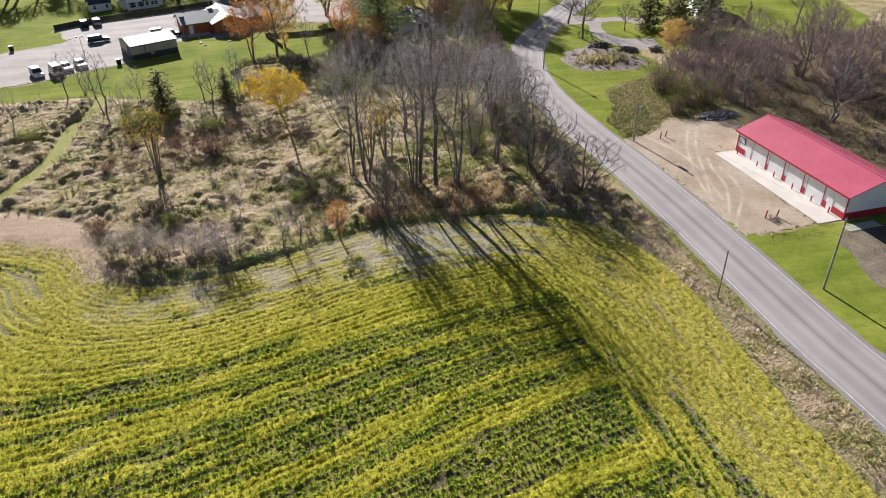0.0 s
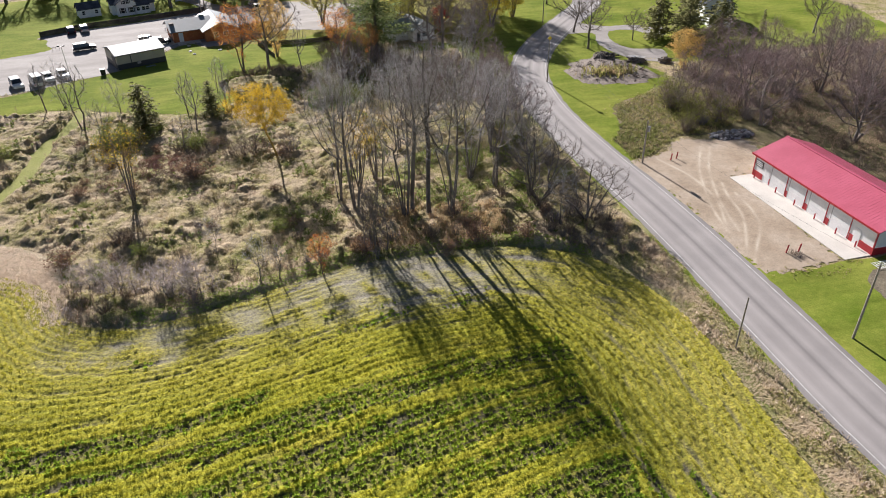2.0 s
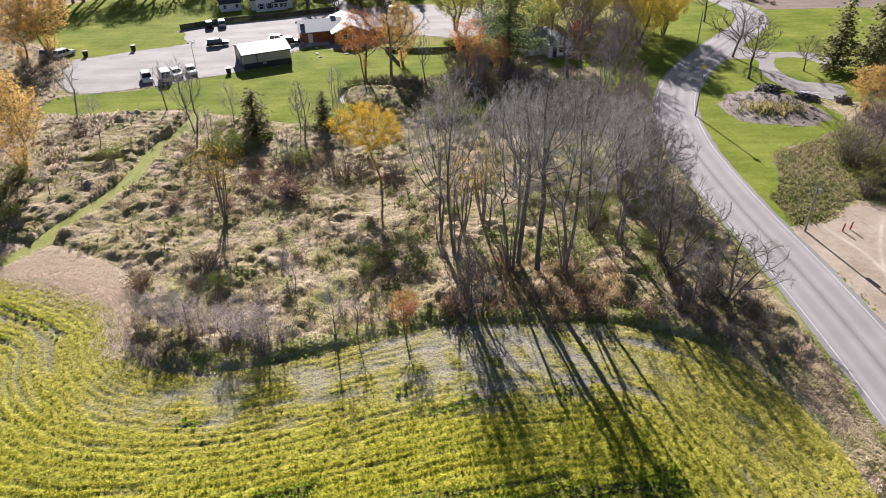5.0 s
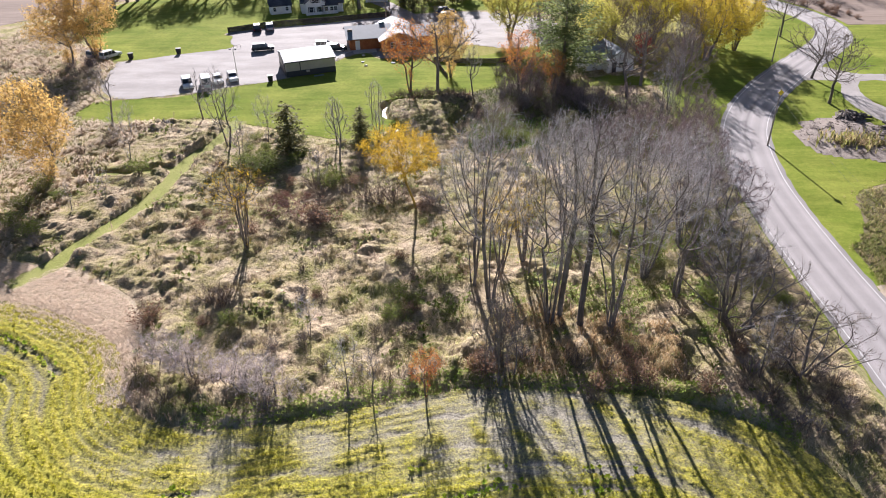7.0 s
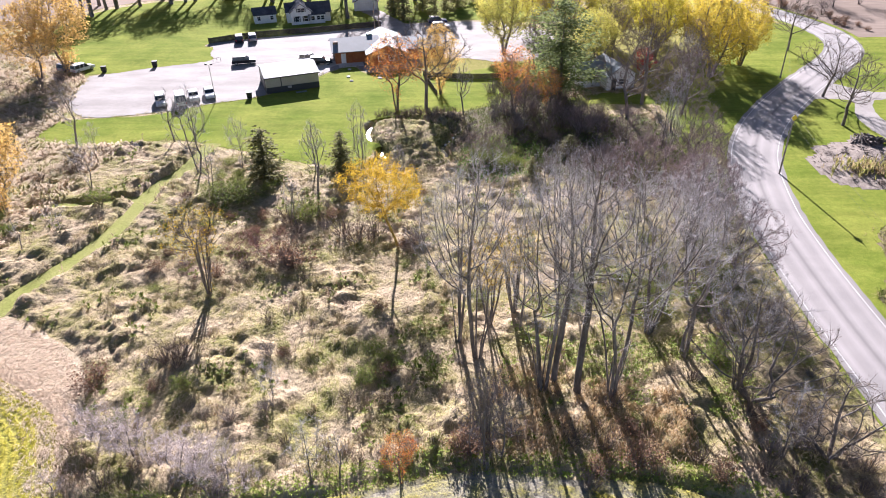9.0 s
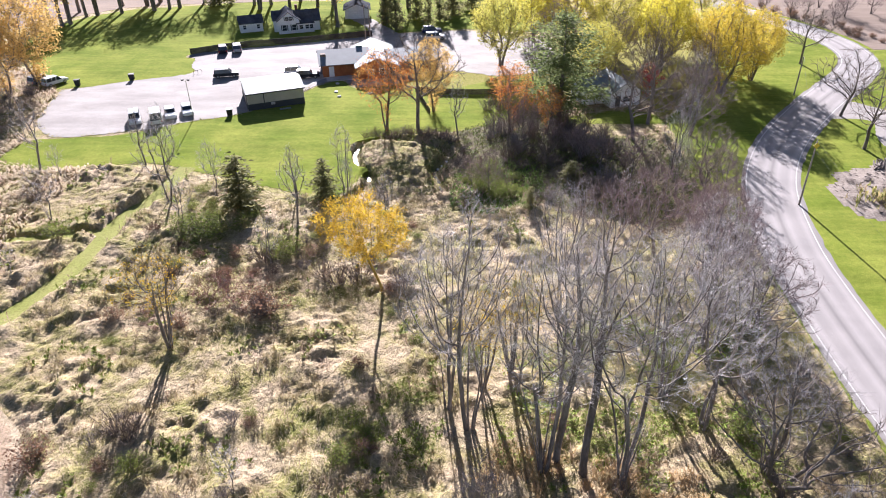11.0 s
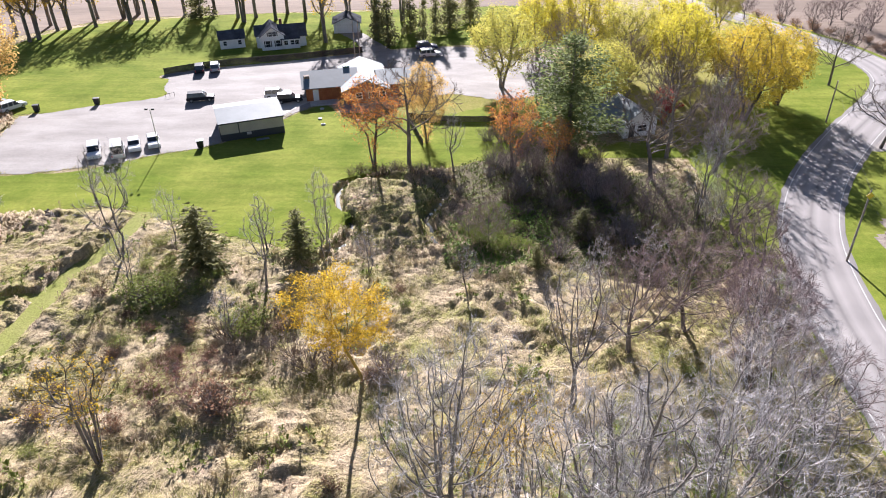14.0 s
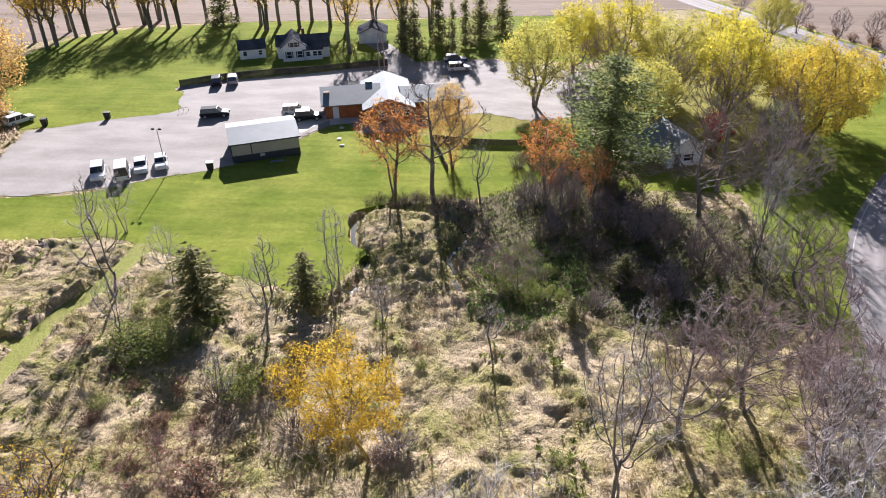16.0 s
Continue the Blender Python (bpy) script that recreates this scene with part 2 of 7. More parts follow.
def meadow_sheet():
    """Matted dead grass: straw, olive and rust drifts, with fine fibres."""
    m, nt, bsdf, out = nodes_of("matted_grass")
    col = ramp(nt, noise_at(nt, 0.22, 6.0), [(0.32, (0.18, 0.185, 0.05)), (0.44, (0.33, 0.29, 0.12)), (0.55, (0.415, 0.335, 0.205)), (0.66, (0.47, 0.375, 0.255)), (0.76, (0.36, 0.245, 0.185))])
    f = noise_at(nt, 6.0, 6.0, (1.0, 0.35, 1.0), 20.0)
    g = noise_at(nt, 1.6, 5.0)
    col = mix(nt, 1.0, col, ramp(nt, f, [(0.3, (0.68,) * 3), (0.65, (1.12,) * 3)]), "MULTIPLY")
    # Hollows of the tuft bump are darkened in the colour too, as shade.
    col = mix(nt, 1.0, col, ramp(nt, g, [(0.3, (0.6,) * 3), (0.6, (1.06,) * 3)]), "MULTIPLY")
    nt.links.new(col, bsdf.inputs["Base Color"])
    bsdf.inputs["Roughness"].default_value, bsdf.inputs["Specular IOR Level"].default_value = 0.95, 0.1
    tuft = node(nt, "ShaderNodeBump", Strength=0.9, Distance=0.5)
    nt.links.new(g, tuft.inputs["Height"])
    fibre = node(nt, "ShaderNodeBump", Strength=0.7, Distance=0.15)
    nt.links.new(f, fibre.inputs["Height"])
    nt.links.new(tuft.outputs[0], fibre.inputs["Normal"])
    nt.links.new(fibre.outputs[0], bsdf.inputs["Normal"])
    return m


def tracked_dirt():
    """Packed dirt, paler where wheels have run."""
    m, nt, bsdf, out = nodes_of("packed_dirt")
    at = nt.nodes.new("ShaderNodeAttribute")
    at.attribute_name = "worn"
    f = noise_at(nt, 5.0, 6.0)
    col = ramp(nt, noise_at(nt, 0.18, 6.0), [(0.3, (0.29, 0.225, 0.165)), (0.5, (0.36, 0.29, 0.22)), (0.7, (0.42, 0.35, 0.28))])
    col = mix(nt, 1.0, col, ramp(nt, noise_at(nt, 1.2, 5.0), [(0.3, (0.85,) * 3), (0.7, (1.08,) * 3)]), "MULTIPLY")
    col = mix(nt, at.outputs["Fac"], col, (0.50, 0.43, 0.345))
    col = mix(nt, 1.0, col, ramp(nt, f, [(0.3, (0.82,) * 3), (0.7, (1.08,) * 3)]), "MULTIPLY")
    nt.links.new(col, bsdf.inputs["Base Color"])
    bsdf.inputs["Roughness"].default_value, bsdf.inputs["Specular IOR Level"].default_value = 0.95, 0.1
    bumped(nt, bsdf, f, 0.3, 0.04)
    return m


M_YARD = tracked_dirt()
M_GROUND = meadow_sheet()
M_BED = two_tone("bed_soil", (0.13, 0.105, 0.08), (0.24, 0.21, 0.15), 0.35, 4.0, 0.2)
M_SWARD = two_tone("crop_sward", (0.25, 0.245, 0.03), (0.37, 0.335, 0.055), 0.2, 4.0, 0.2)


def turf(name, a, b, litter=None):
    """Mown grass: broad mottling, faint mower streaks, fine blades, and leaf litter where it lies."""
    m, nt, bsdf, out = nodes_of(name)
    f = noise_at(nt, 7.0, 6.0)
    col = ramp(nt, noise_at(nt, 0.11, 6.0), [(0.3, a), (0.7, b)])
    col = mix(nt, 1.0, col, ramp(nt, noise_at(nt, 0.5, 4.0, (0.15, 1.0, 1.0), 12.0), [(0.3, (0.8,) * 3), (0.7, (1.15,) * 3)]), "MULTIPLY")
    col = mix(nt, 1.0, col, ramp(nt, noise_at(nt, 1.3, 5.0), [(0.3, (0.8, 0.85, 0.8)), (0.7, (1.12, 1.08, 1.1))]), "MULTIPLY")
    col = mix(nt, 1.0, col, ramp(nt, f, [(0.3, (0.75,) * 3), (0.7, (1.12,) * 3)]), "MULTIPLY")
    if litter:
        mask = ramp(nt, noise_at(nt, 3.5, 6.0), [(0.45, (0.0,) * 3), (0.6, (0.8,) * 3)])
        col = mix(nt, mask, col, litter)
    nt.links.new(col, bsdf.inputs["Base Color"])
    bsdf.inputs["Roughness"].default_value, bsdf.inputs["Specular IOR Level"].default_value = 0.95, 0.02
    bumped(nt, bsdf, f, 0.6, 0.08)
    return m


M_LAWN = turf("lawn_turf", (0.115, 0.165, 0.02), (0.25, 0.27, 0.055))
M_LITTER = turf("leaf_strewn_turf", (0.15, 0.17, 0.03), (0.25, 0.25, 0.06), (0.34, 0.27, 0.12))

from mathutils.geometry import tessellate_polygon

# ---- mesh helpers ----
def mesh_of(name, verts, faces, material, smooth=False):
    """A mesh from arrays: vertices (n, 3) and faces (m, 3 or 4)."""
    me = bpy.data.meshes.new(name)
    verts, faces = np.asarray(verts, np.float32), np.asarray(faces, np.int32)
    k = faces.shape[1]
    me.vertices.add(len(verts))
    me.vertices.foreach_set("co", verts.ravel())
    me.loops.add(faces.size)
    me.loops.foreach_set("vertex_index", faces.ravel())
    me.polygons.add(len(faces))
    me.polygons.foreach_set("loop_start", np.arange(0, faces.size, k, dtype=np.int32))
    me.polygons.foreach_set("loop_total", np.full(len(faces), k, np.int32))
    if smooth:
        me.polygons.foreach_set("use_smooth", np.ones(len(faces), bool))
    me.update(calc_edges=True)
    me.materials.append(material)
    return me


def part(name, bm, material, parent=None, label=""):
    """A bmesh, or a finished mesh, as one object under a thing or a part."""
    if isinstance(bm, bmesh.types.BMesh):
        me = bpy.data.meshes.new(name)
        bm.to_mesh(me)
        bm.free()
        me.materials.append(material)
    else:
        me = bm
    ob = new(name, me)
    ob.parent = parent
    return tagged(ob, label)


def thing(name, x, y, z=0.0, turn=0.0, label="", category="", group="", kind=""):
    ob = new(name)
    ob.matrix_basis = pose(x, y, z, 0, 0, turn)
    return tagged(ob, label, category, group, kind)


def box(bm, x0, x1, y0, y1, z0, z1, bevel=0.0):
    made = bmesh.ops.create_cube(bm, size=1.0)["verts"]
    for v in made:
        v.co = Vector((x0 + (v.co.x + 0.5) * (x1 - x0), y0 + (v.co.y + 0.5) * (y1 - y0), z0 + (v.co.z + 0.5) * (z1 - z0)))
    if bevel:
        edges = {e for v in made for e in v.link_edges}
        bmesh.ops.bevel(bm, geom=list(edges), offset=bevel, segments=2, affect="EDGES", profile=0.6)
    return bm


def boxes(*dims, bevel=0.0):
    bm = bmesh.new()
    for d in dims:
        box(bm, *d, bevel=bevel)
    return bm


def tube(bm, a, b, r0, r1, sides=8):
    a, b = Vector(a), Vector(b)
    d = (b - a).normalized()
    u = d.orthogonal().normalized()
    w = d.cross(u)
    rings = []
    for p, r in ((a, r0), (b, r1)):
        rings.append([bm.verts.new(p + (u * math.cos(6.28319 * i / sides) + w * math.sin(6.28319 * i / sides)) * r) for i in range(sides)])
    for i in range(sides):
        bm.faces.new((rings[0][i], rings[0][(i + 1) % sides], rings[1][(i + 1) % sides], rings[1][i]))
    bm.faces.new(rings[0][::-1])
    bm.faces.new(rings[1])
    return bm


def smooth_line(points, step=1.0):
    """A Catmull-Rom line through the points, at even steps."""
    p = np.array(points, float)
    p = np.vstack([2 * p[0] - p[1], p, 2 * p[-1] - p[-2]])
    out = []
    for i in range(1, len(p) - 2):
        n = max(2, int(np.linalg.norm(p[i + 1] - p[i]) / step))
        t = np.linspace(0, 1, n, endpoint=False)[:, None]
        out.append(0.5 * (2 * p[i] + (p[i + 1] - p[i - 1]) * t + (2 * p[i - 1] - 5 * p[i] + 4 * p[i + 1] - p[i + 2]) * t ** 2 + (3 * p[i] - p[i - 1] - 3 * p[i + 1] + p[i + 2]) * t ** 3))
    return np.vstack(out + [p[-2:-1]])


def inside(poly, xy):
    """Which of the points (n, 2) lie in the polygon."""
    poly, x, y = np.asarray(poly, float), xy[:, 0], xy[:, 1]
    hit = np.zeros(len(xy), bool)
    for (x0, y0), (x1, y1) in zip(poly, np.roll(poly, -1, 0)):
        if y0 != y1:
            hit ^= ((y0 > y) != (y1 > y)) & (x < (x1 - x0) * (y - y0) / (y1 - y0) + x0)
    return hit


def away(line, xy):
    """The distance of points from a line of points, and how far along it the nearest place is."""
    a, b = np.asarray(line[:-1], float), np.asarray(line[1:], float)
    along = np.concatenate([[0], np.cumsum(np.linalg.norm(b - a, axis=1))])
    best, where = np.full(len(xy), 1e9), np.zeros(len(xy))
    for i in range(len(a)):
        d = b[i] - a[i]
        t = np.clip(((xy - a[i]) @ d) / (d @ d), 0, 1)
        r = np.linalg.norm(xy - a[i] - t[:, None] * d, axis=1)
        near = r < best
        best[near], where[near] = r[near], (along[i] + t * np.linalg.norm(d))[near]
    return best, where


def waves(xy, scale, seed, octaves=3):
    """Smooth noise of the plane, about -1 to 1."""
    rng = np.random.default_rng(seed)
    out, amp = np.zeros(len(xy)), 1.0
    for o in range(octaves):
        for _ in range(5):
            a, ph = rng.uniform(0, 6.283), rng.uniform(0, 6.283)
            k = 6.283 / scale * 2 ** o * rng.uniform(0.6, 1.5)
            out += amp * 0.35 * np.sin(k * (xy[:, 0] * math.cos(a) + xy[:, 1] * math.sin(a)) + ph + 1.3 * np.sin(k * 0.6 * (xy[:, 1] * math.cos(a) - xy[:, 0] * math.sin(a)) + ph * 2))
        amp *= 0.5
    return out


def patch(name, outline, material, z, label, rough=0.35, step=0.8, seed=1, skirt=-0.05):
    """A flat piece of ground cover with an uneven edge and its own thickness."""
    rng = np.random.default_rng(seed)
    loop = smooth_line(list(outline) + [outline[0]], step)[:-1] if rough else np.array(outline, float)
    if rough:
        loop = loop + rng.normal(0, rough * 0.5, loop.shape)

    pts = [Vector((x, y, 0)) for x, y in loop]
    tris = tessellate_polygon([pts])
    n = len(pts)
    bm = bmesh.new()
    top = [bm.verts.new((p.x, p.y, z)) for p in pts]
    low = [bm.verts.new((p.x, p.y, skirt)) for p in pts]
    for t in tris:
        try:
            bm.faces.new([top[i] for i in t])
        except ValueError:
            pass
    for i in range(n):
        bm.faces.new((top[i], low[i], low[(i + 1) % n], top[(i + 1) % n]))
    bmesh.ops.recalc_face_normals(bm, faces=bm.faces)
    return tagged(part(name, bm, material), label, kind="structure")


def ribbon(name, line, widths, material, z, label="", parent=None):
    """A strip along a line; widths: left and right of it."""
    p = np.asarray(line, float)
    d = np.gradient(p, axis=0)
    nrm = np.stack([-d[:, 1], d[:, 0]], 1) / np.linalg.norm(d, axis=1)[:, None]
    l, r = p + nrm * widths[0], p - nrm * widths[1]
    n = len(p)
    v = np.vstack([np.c_[l, np.full(n, z)], np.c_[r, np.full(n, z)], np.c_[l, np.full(n, z - 0.11)], np.c_[r, np.full(n, z - 0.11)]])
    i = np.arange(n - 1)
    f = np.vstack([np.c_[i, n + i, n + i + 1, i + 1], np.c_[2 * n + i, i, i + 1, 2 * n + i + 1], np.c_[n + i, 3 * n + i, 3 * n + i + 1, n + i + 1]])
    me = mesh_of(name, v, f, material)
    me.polygons.foreach_set("use_smooth", np.zeros(len(f), bool))
    return tagged(part(name, me, material, parent), label, kind="" if parent else "structure")


# ---- the ground and what covers it ----
FIELD_EDGE = smooth_line([(-120, 100), (-60, 93), (-41, 87.3), (-33.8, 85), (-25.2, 79.8), (-21.8, 73.6), (-18, 70.2), (-10.8, 69.2), (-1.6, 71.3), (5.6, 73.5), (12, 74.7), (18, 74.2),
                          (25.4, 73.8), (31.9, 71.3), (35.8, 68.4), (38.5, 64), (40.3, 57), (40.6, 50), (40, 44), (39.5, 36), (39.3, 26), (39, 0), (39, -60)], 1.0)
FIELD = [tuple(p) for p in FIELD_EDGE] + [(-120, -60)]
ROAD_L = [(44.6, -40), (44.3, 29), (44.0, 40), (44.5, 53), (45.4, 69.6), (45.7, 82), (45.4, 95), (45.4, 110.5), (46.6, 122.5), (50.1, 135.8), (57.6, 150.5), (68.5, 165.2), (82, 181.5), (86.5, 189), (88.3, 197), (87.8, 206), (84.5, 217), (76, 234), (66, 255), (55, 280)]
ROAD_R = [(52.8, -40), (52.6, 29), (52.6, 40), (53.1, 53), (53.3, 69.6), (53, 82), (52.4, 95), (52.6, 106.5), (53.3, 117.5), (56.3, 133), (62, 145.5), (72.5, 160.6), (86, 176.6), (93.5, 187), (96.5, 197), (95.5, 208), (91.5, 220), (83, 238), (73, 259), (62, 283)]
ROAD = smooth_line([((a + c) / 2, (b + d) / 2) for (a, b), (c, d) in zip(ROAD_L, ROAD_R)], 1.5)
LAWN_LOT = [(-60, 149), (-52, 150.3), (-44.7, 151.5), (-36, 157.2), (-28.5, 160.5), (-20.5, 170), (-17.5, 175), (-13.6, 178.5), (-9.4, 173.5), (0, 173.5), (8, 174), (16, 178), (24, 181), (27, 173), (25, 165), (18, 158), (9, 152.6), (0.5, 151.5), (-4, 150),
            (-6.8, 147.5), (-6.5, 144), (-5.3, 140), (-3.4, 138), (-6.5, 129.5), (-12, 131), (-17.4, 133), (-24, 136), (-29.5, 138), (-36, 140.4), (-42.3, 139.7), (-51, 138), (-60, 141)]
LAWN_NORTH = [(-68, 174), (-61.4, 175.2), (-55.2, 178.5), (-45, 183), (-47, 192), (-50, 195.5), (-40, 201), (-25, 205.5), (-10, 212), (10, 216), (30, 214), (40, 225), (30, 252), (-20, 248), (-50, 246), (-70, 241), (-82, 237), (-92, 224), (-92, 205), (-82, 190)]
LAWN_ROAD = [(45.2, 121), (49.6, 136), (57, 151), (67.8, 165.5), (81.5, 182), (86, 189.5), (87.6, 197), (87, 206), (80, 212), (68, 204), (58, 188), (52, 172), (46, 160), (40, 152), (30, 149), (28, 158), (36, 162), (43, 160), (44, 148), (43, 132)]
LAWN_TREES = [(30.5, 186), (30, 206), (40, 224), (60, 226), (78, 213), (67.6, 204.4), (57.6, 188.2), (51.6, 172.2), (45.6, 160.4), (43.4, 160.4), (43, 168), (32, 172), (27.5, 174)]
LAWN_EAST = [(58.5, 106), (56.2, 101.5), (53.4, 98.5), (53.4, 107), (54, 117.5), (57, 132.5), (62.6, 145), (73, 160), (86.6, 176), (94, 186.5), (97, 197), (125, 196), (150, 170), (140, 135), (105, 133), (88, 131), (77, 136), (78, 124), (70, 117.5), (62, 113.5), (59.5, 110)]
LAWN_STORE = [(53.4, 0), (53.3, 58.5), (56, 59.5), (60, 59.6), (63.5, 59.8), (67, 59.5), (90, 57), (95, 20), (80, 0)]
LOT = [(-66.5, 173.2), (-61.4, 175.2), (-55.2, 178.5), (-45, 183), (-46.5, 188), (-47.5, 193), (-49.5, 196), (-40, 200.5), (-30, 203.5), (-11, 210.5), (2, 214), (14, 214), (28, 206), (30, 196), (28, 186), (18, 181), (8, 184), (0, 178), (-9, 174.5), (-13.6, 179),
       (-17.9, 175.1), (-20.5, 170.8), (-28, 161), (-35.5, 157.3), (-41.8, 153.7), (-46, 152.3), (-51.8, 150.7), (-57, 150.6), (-62, 156), (-65, 165)]
DRIVE_STORE = [(52.5, 91), (59.2, 92.5), (63.4, 96.5), (73.5, 93.5), (74, 84), (70, 82.2), (64, 82.2), (63.4, 60), (57, 59.6), (53.0, 60), (53.1, 75)]
DRIVE_HOUSE = [(71, 158.5), (77.5, 166.5), (83, 162), (90, 161), (96, 155), (90, 150), (87.5, 157), (82, 157.5), (79, 151), (80, 143.5), (86, 140.5), (82, 133), (76, 138.5), (75, 149), (77.5, 157)]
TRAIL = smooth_line([(-42, 90), (-39.2, 94), (-38.1, 98.2), (-35.9, 104.3), (-34.3, 109.2), (-33.5, 114.5), (-33.4, 120.5), (-32.7, 125.3), (-31.2, 129), (-30, 139)], 1.0)
BRANCH = smooth_line([(-32.6, 119.4), (-35.9, 120.0), (-38.2, 119.2), (-41.5, 118.4), (-48, 117.5)], 1.0)
CREEK = smooth_line([(-6, 127), (-4.1, 130.2), (-3.2, 132), (-2.4, 135.5), (-4.6, 139.5), (-5.9, 143.9), (-5.9, 146.2), (-4.7, 148.8), (-2.6, 149.6), (1.4, 149.0), (5.5, 147.2), (7.8, 145.3), (8.7, 143), (7.6, 141.3), (6.4, 138.6), (7.2, 136.1), (7.4, 133.9), (8.7, 131.6)], 0.7)

STUBBLE_1 = [(-400, 252), (-112, 205), (-95, 228), (-84, 240), (-70, 244), (-20, 250), (30, 254), (66, 262), (60, 330), (-300, 500)]
STUBBLE_2 = [(97.6, 198), (97, 208), (93, 221), (84.5, 240), (74, 266), (110, 330), (300, 300), (260, 150), (151, 171), (126, 197)]
NOOK = [(-11, 172.6), (8, 172.8), (28, 178), (32, 190), (17, 187), (7, 185.5), (-2, 180)]
WOOD = [(9.5, 153), (10.5, 145), (14, 134), (24, 126), (36, 121), (43, 128), (43, 142), (40, 150), (28, 150), (28, 158), (30, 168), (22, 171), (14, 160), (9.5, 156)]
EAST_SCRUB = [(53.2, 90.5), (58.6, 92.8), (63, 97.2), (73.5, 94.5), (76, 84), (80, 60), (125, 50), (150, 132), (105, 132.5), (88, 130.5), (78, 123.5), (70, 117), (62, 113), (57.5, 109.6), (53.2, 106.5)]
PALE = [(-80, 93), (-60, 92), (-41, 86), (-33, 84), (-24.5, 78.5), (-22.5, 79), (-24.5, 85), (-29, 89.5), (-36, 93.5), (-44, 95), (-80, 101)]
VERGE = [(38.9, 10), (44.2, 10), (44.4, 56), (45.4, 78), (42, 80), (37, 70), (40, 57)]
BED = [(62.8, 56.2), (67.5, 57.6), (85, 55), (88, 40), (66, 42), (60.5, 46.5), (62.4, 53.6)]
xs = np.concatenate([np.arange(-112, -48, 1.6), np.arange(-48, 46, 0.3), np.arange(46, 152.1, 1.6)])
ys = np.concatenate([np.arange(14, 66, 1.6), np.arange(66, 152, 0.3), np.arange(152, 280.1, 1.6)])
gx, gy = np.meshgrid(xs, ys)
gxy = np.c_[gx.ravel(), gy.ravel()]
covered = np.zeros(len(gxy), bool)
for poly in (FIELD, LAWN_LOT, LAWN_NORTH, LAWN_ROAD, LAWN_EAST, LAWN_STORE, LOT, DRIVE_STORE, DRIVE_HOUSE, ROAD_L + ROAD_R[::-1], LAWN_TREES, STUBBLE_1, STUBBLE_2, BED, NOOK, EAST_SCRUB, WOOD, [(52, 57), (80, 57), (80, 84), (52, 84)]):
    covered |= inside(poly, gxy)
covered |= inside(PALE, gxy)
near_edge = covered.reshape(gx.shape).copy()
for _ in range(2):
    grown = near_edge.copy()
    grown[1:] |= near_edge[:-1]; grown[:-1] |= near_edge[1:]; grown[:, 1:] |= near_edge[:, :-1]; grown[:, :-1] |= near_edge[:, 1:]
    near_edge = grown
wild = ~near_edge.ravel()


def lie(xy):
    """The way in which the lodged grass lies."""
    return 4.3 + 1.3 * waves(xy, 13.0, 12, 1)


def sheaves(seed, gap, long, wide, high, outline):
    """Rounded sheaves of fallen grass heaped over one another, as a height over the grid."""
    rng = np.random.default_rng(seed)
    o = np.array(outline, float)
    n = int(np.prod(o.max(0) - o.min(0)) / gap ** 2)
    c = rng.uniform(o.min(0), o.max(0), (n, 2))
    c = c[inside(o, c)]
    az = lie(c) + rng.normal(0, 0.4, len(c))
    out = np.zeros(gx.shape)
    for (x, y), t, k in zip(c, az, rng.uniform(0.55, 1.3, len(c))):
        a, b, h = long * k * rng.uniform(0.7, 1.3), wide * k * rng.uniform(0.7, 1.3), high * k * rng.uniform(0.5, 1.3)
        r = max(a, b)
        i0, i1 = np.searchsorted(ys, (y - r, y + r))
        j0, j1 = np.searchsorted(xs, (x - r, x + r))
        u, v = gx[i0:i1, j0:j1] - x, gy[i0:i1, j0:j1] - y
        p, q = (u * math.cos(t) + v * math.sin(t)) / a, (v * math.cos(t) - u * math.sin(t)) / b
        d = np.clip(1 - p * p - q * q, 0, 1) ** 0.7 * h * (1 + 0.35 * p)
        out[i0:i1, j0:j1] = np.maximum(out[i0:i1, j0:j1], d)
    return out.ravel()


ROUGH = [(-48, 84), (-24, 68), (36, 64), (45.5, 60), (45.5, 122), (44, 152), (-48, 152)]
tall = np.clip(0.75 + 0.45 * waves(gxy, 16.0, 3, 2), 0.3, 1.3)
hills = 0.10 + 0.10 * waves(gxy, 9.0, 33, 1) + tall * (sheaves(34, 0.7, 0.95, 0.46, 0.30, ROUGH) + 0.7 * sheaves(35, 1.7, 1.35, 1.0, 0.55, ROUGH))
soft = wild.astype(float).reshape(gx.shape)
for _ in range(6):
    soft[1:-1, 1:-1] = np.minimum(soft[1:-1, 1:-1], (soft[:-2, 1:-1] + soft[2:, 1:-1] + soft[1:-1, :-2] + soft[1:-1, 2:] + soft[1:-1, 1:-1]) / 5)
hills = np.where(wild, np.maximum(hills, 0.02), 0.0) * soft.ravel() ** 1.5
d_creek, d_path = away(CREEK, gxy)[0], np.minimum(away(TRAIL, gxy)[0], away(BRANCH, gxy)[0] + 0.3)
hills = np.where(d_path < 1.35, 0.0, hills + np.where(wild, 0.22 * np.exp(-((d_path - 2.0) / 0.7) ** 2), 0))
hills = hills - 0.95 * np.clip((1.15 - d_creek) / 0.6, 0, 1)
gz = hills.reshape(gx.shape)
gz[0], gz[-1], gz[:, 0], gz[:, -1] = 0, 0, 0, 0
nx, ny = len(xs), len(ys)
idx = np.arange(nx * ny).reshape(ny, nx)
quads = np.stack([idx[:-1, :-1], idx[:-1, 1:], idx[1:, 1:], idx[1:, :-1]], -1).reshape(-1, 4)
FAR = 3000.0
ring = np.array([(-FAR, -FAR, 0), (FAR, -FAR, 0), (FAR, FAR, 0), (-FAR, FAR, 0)])
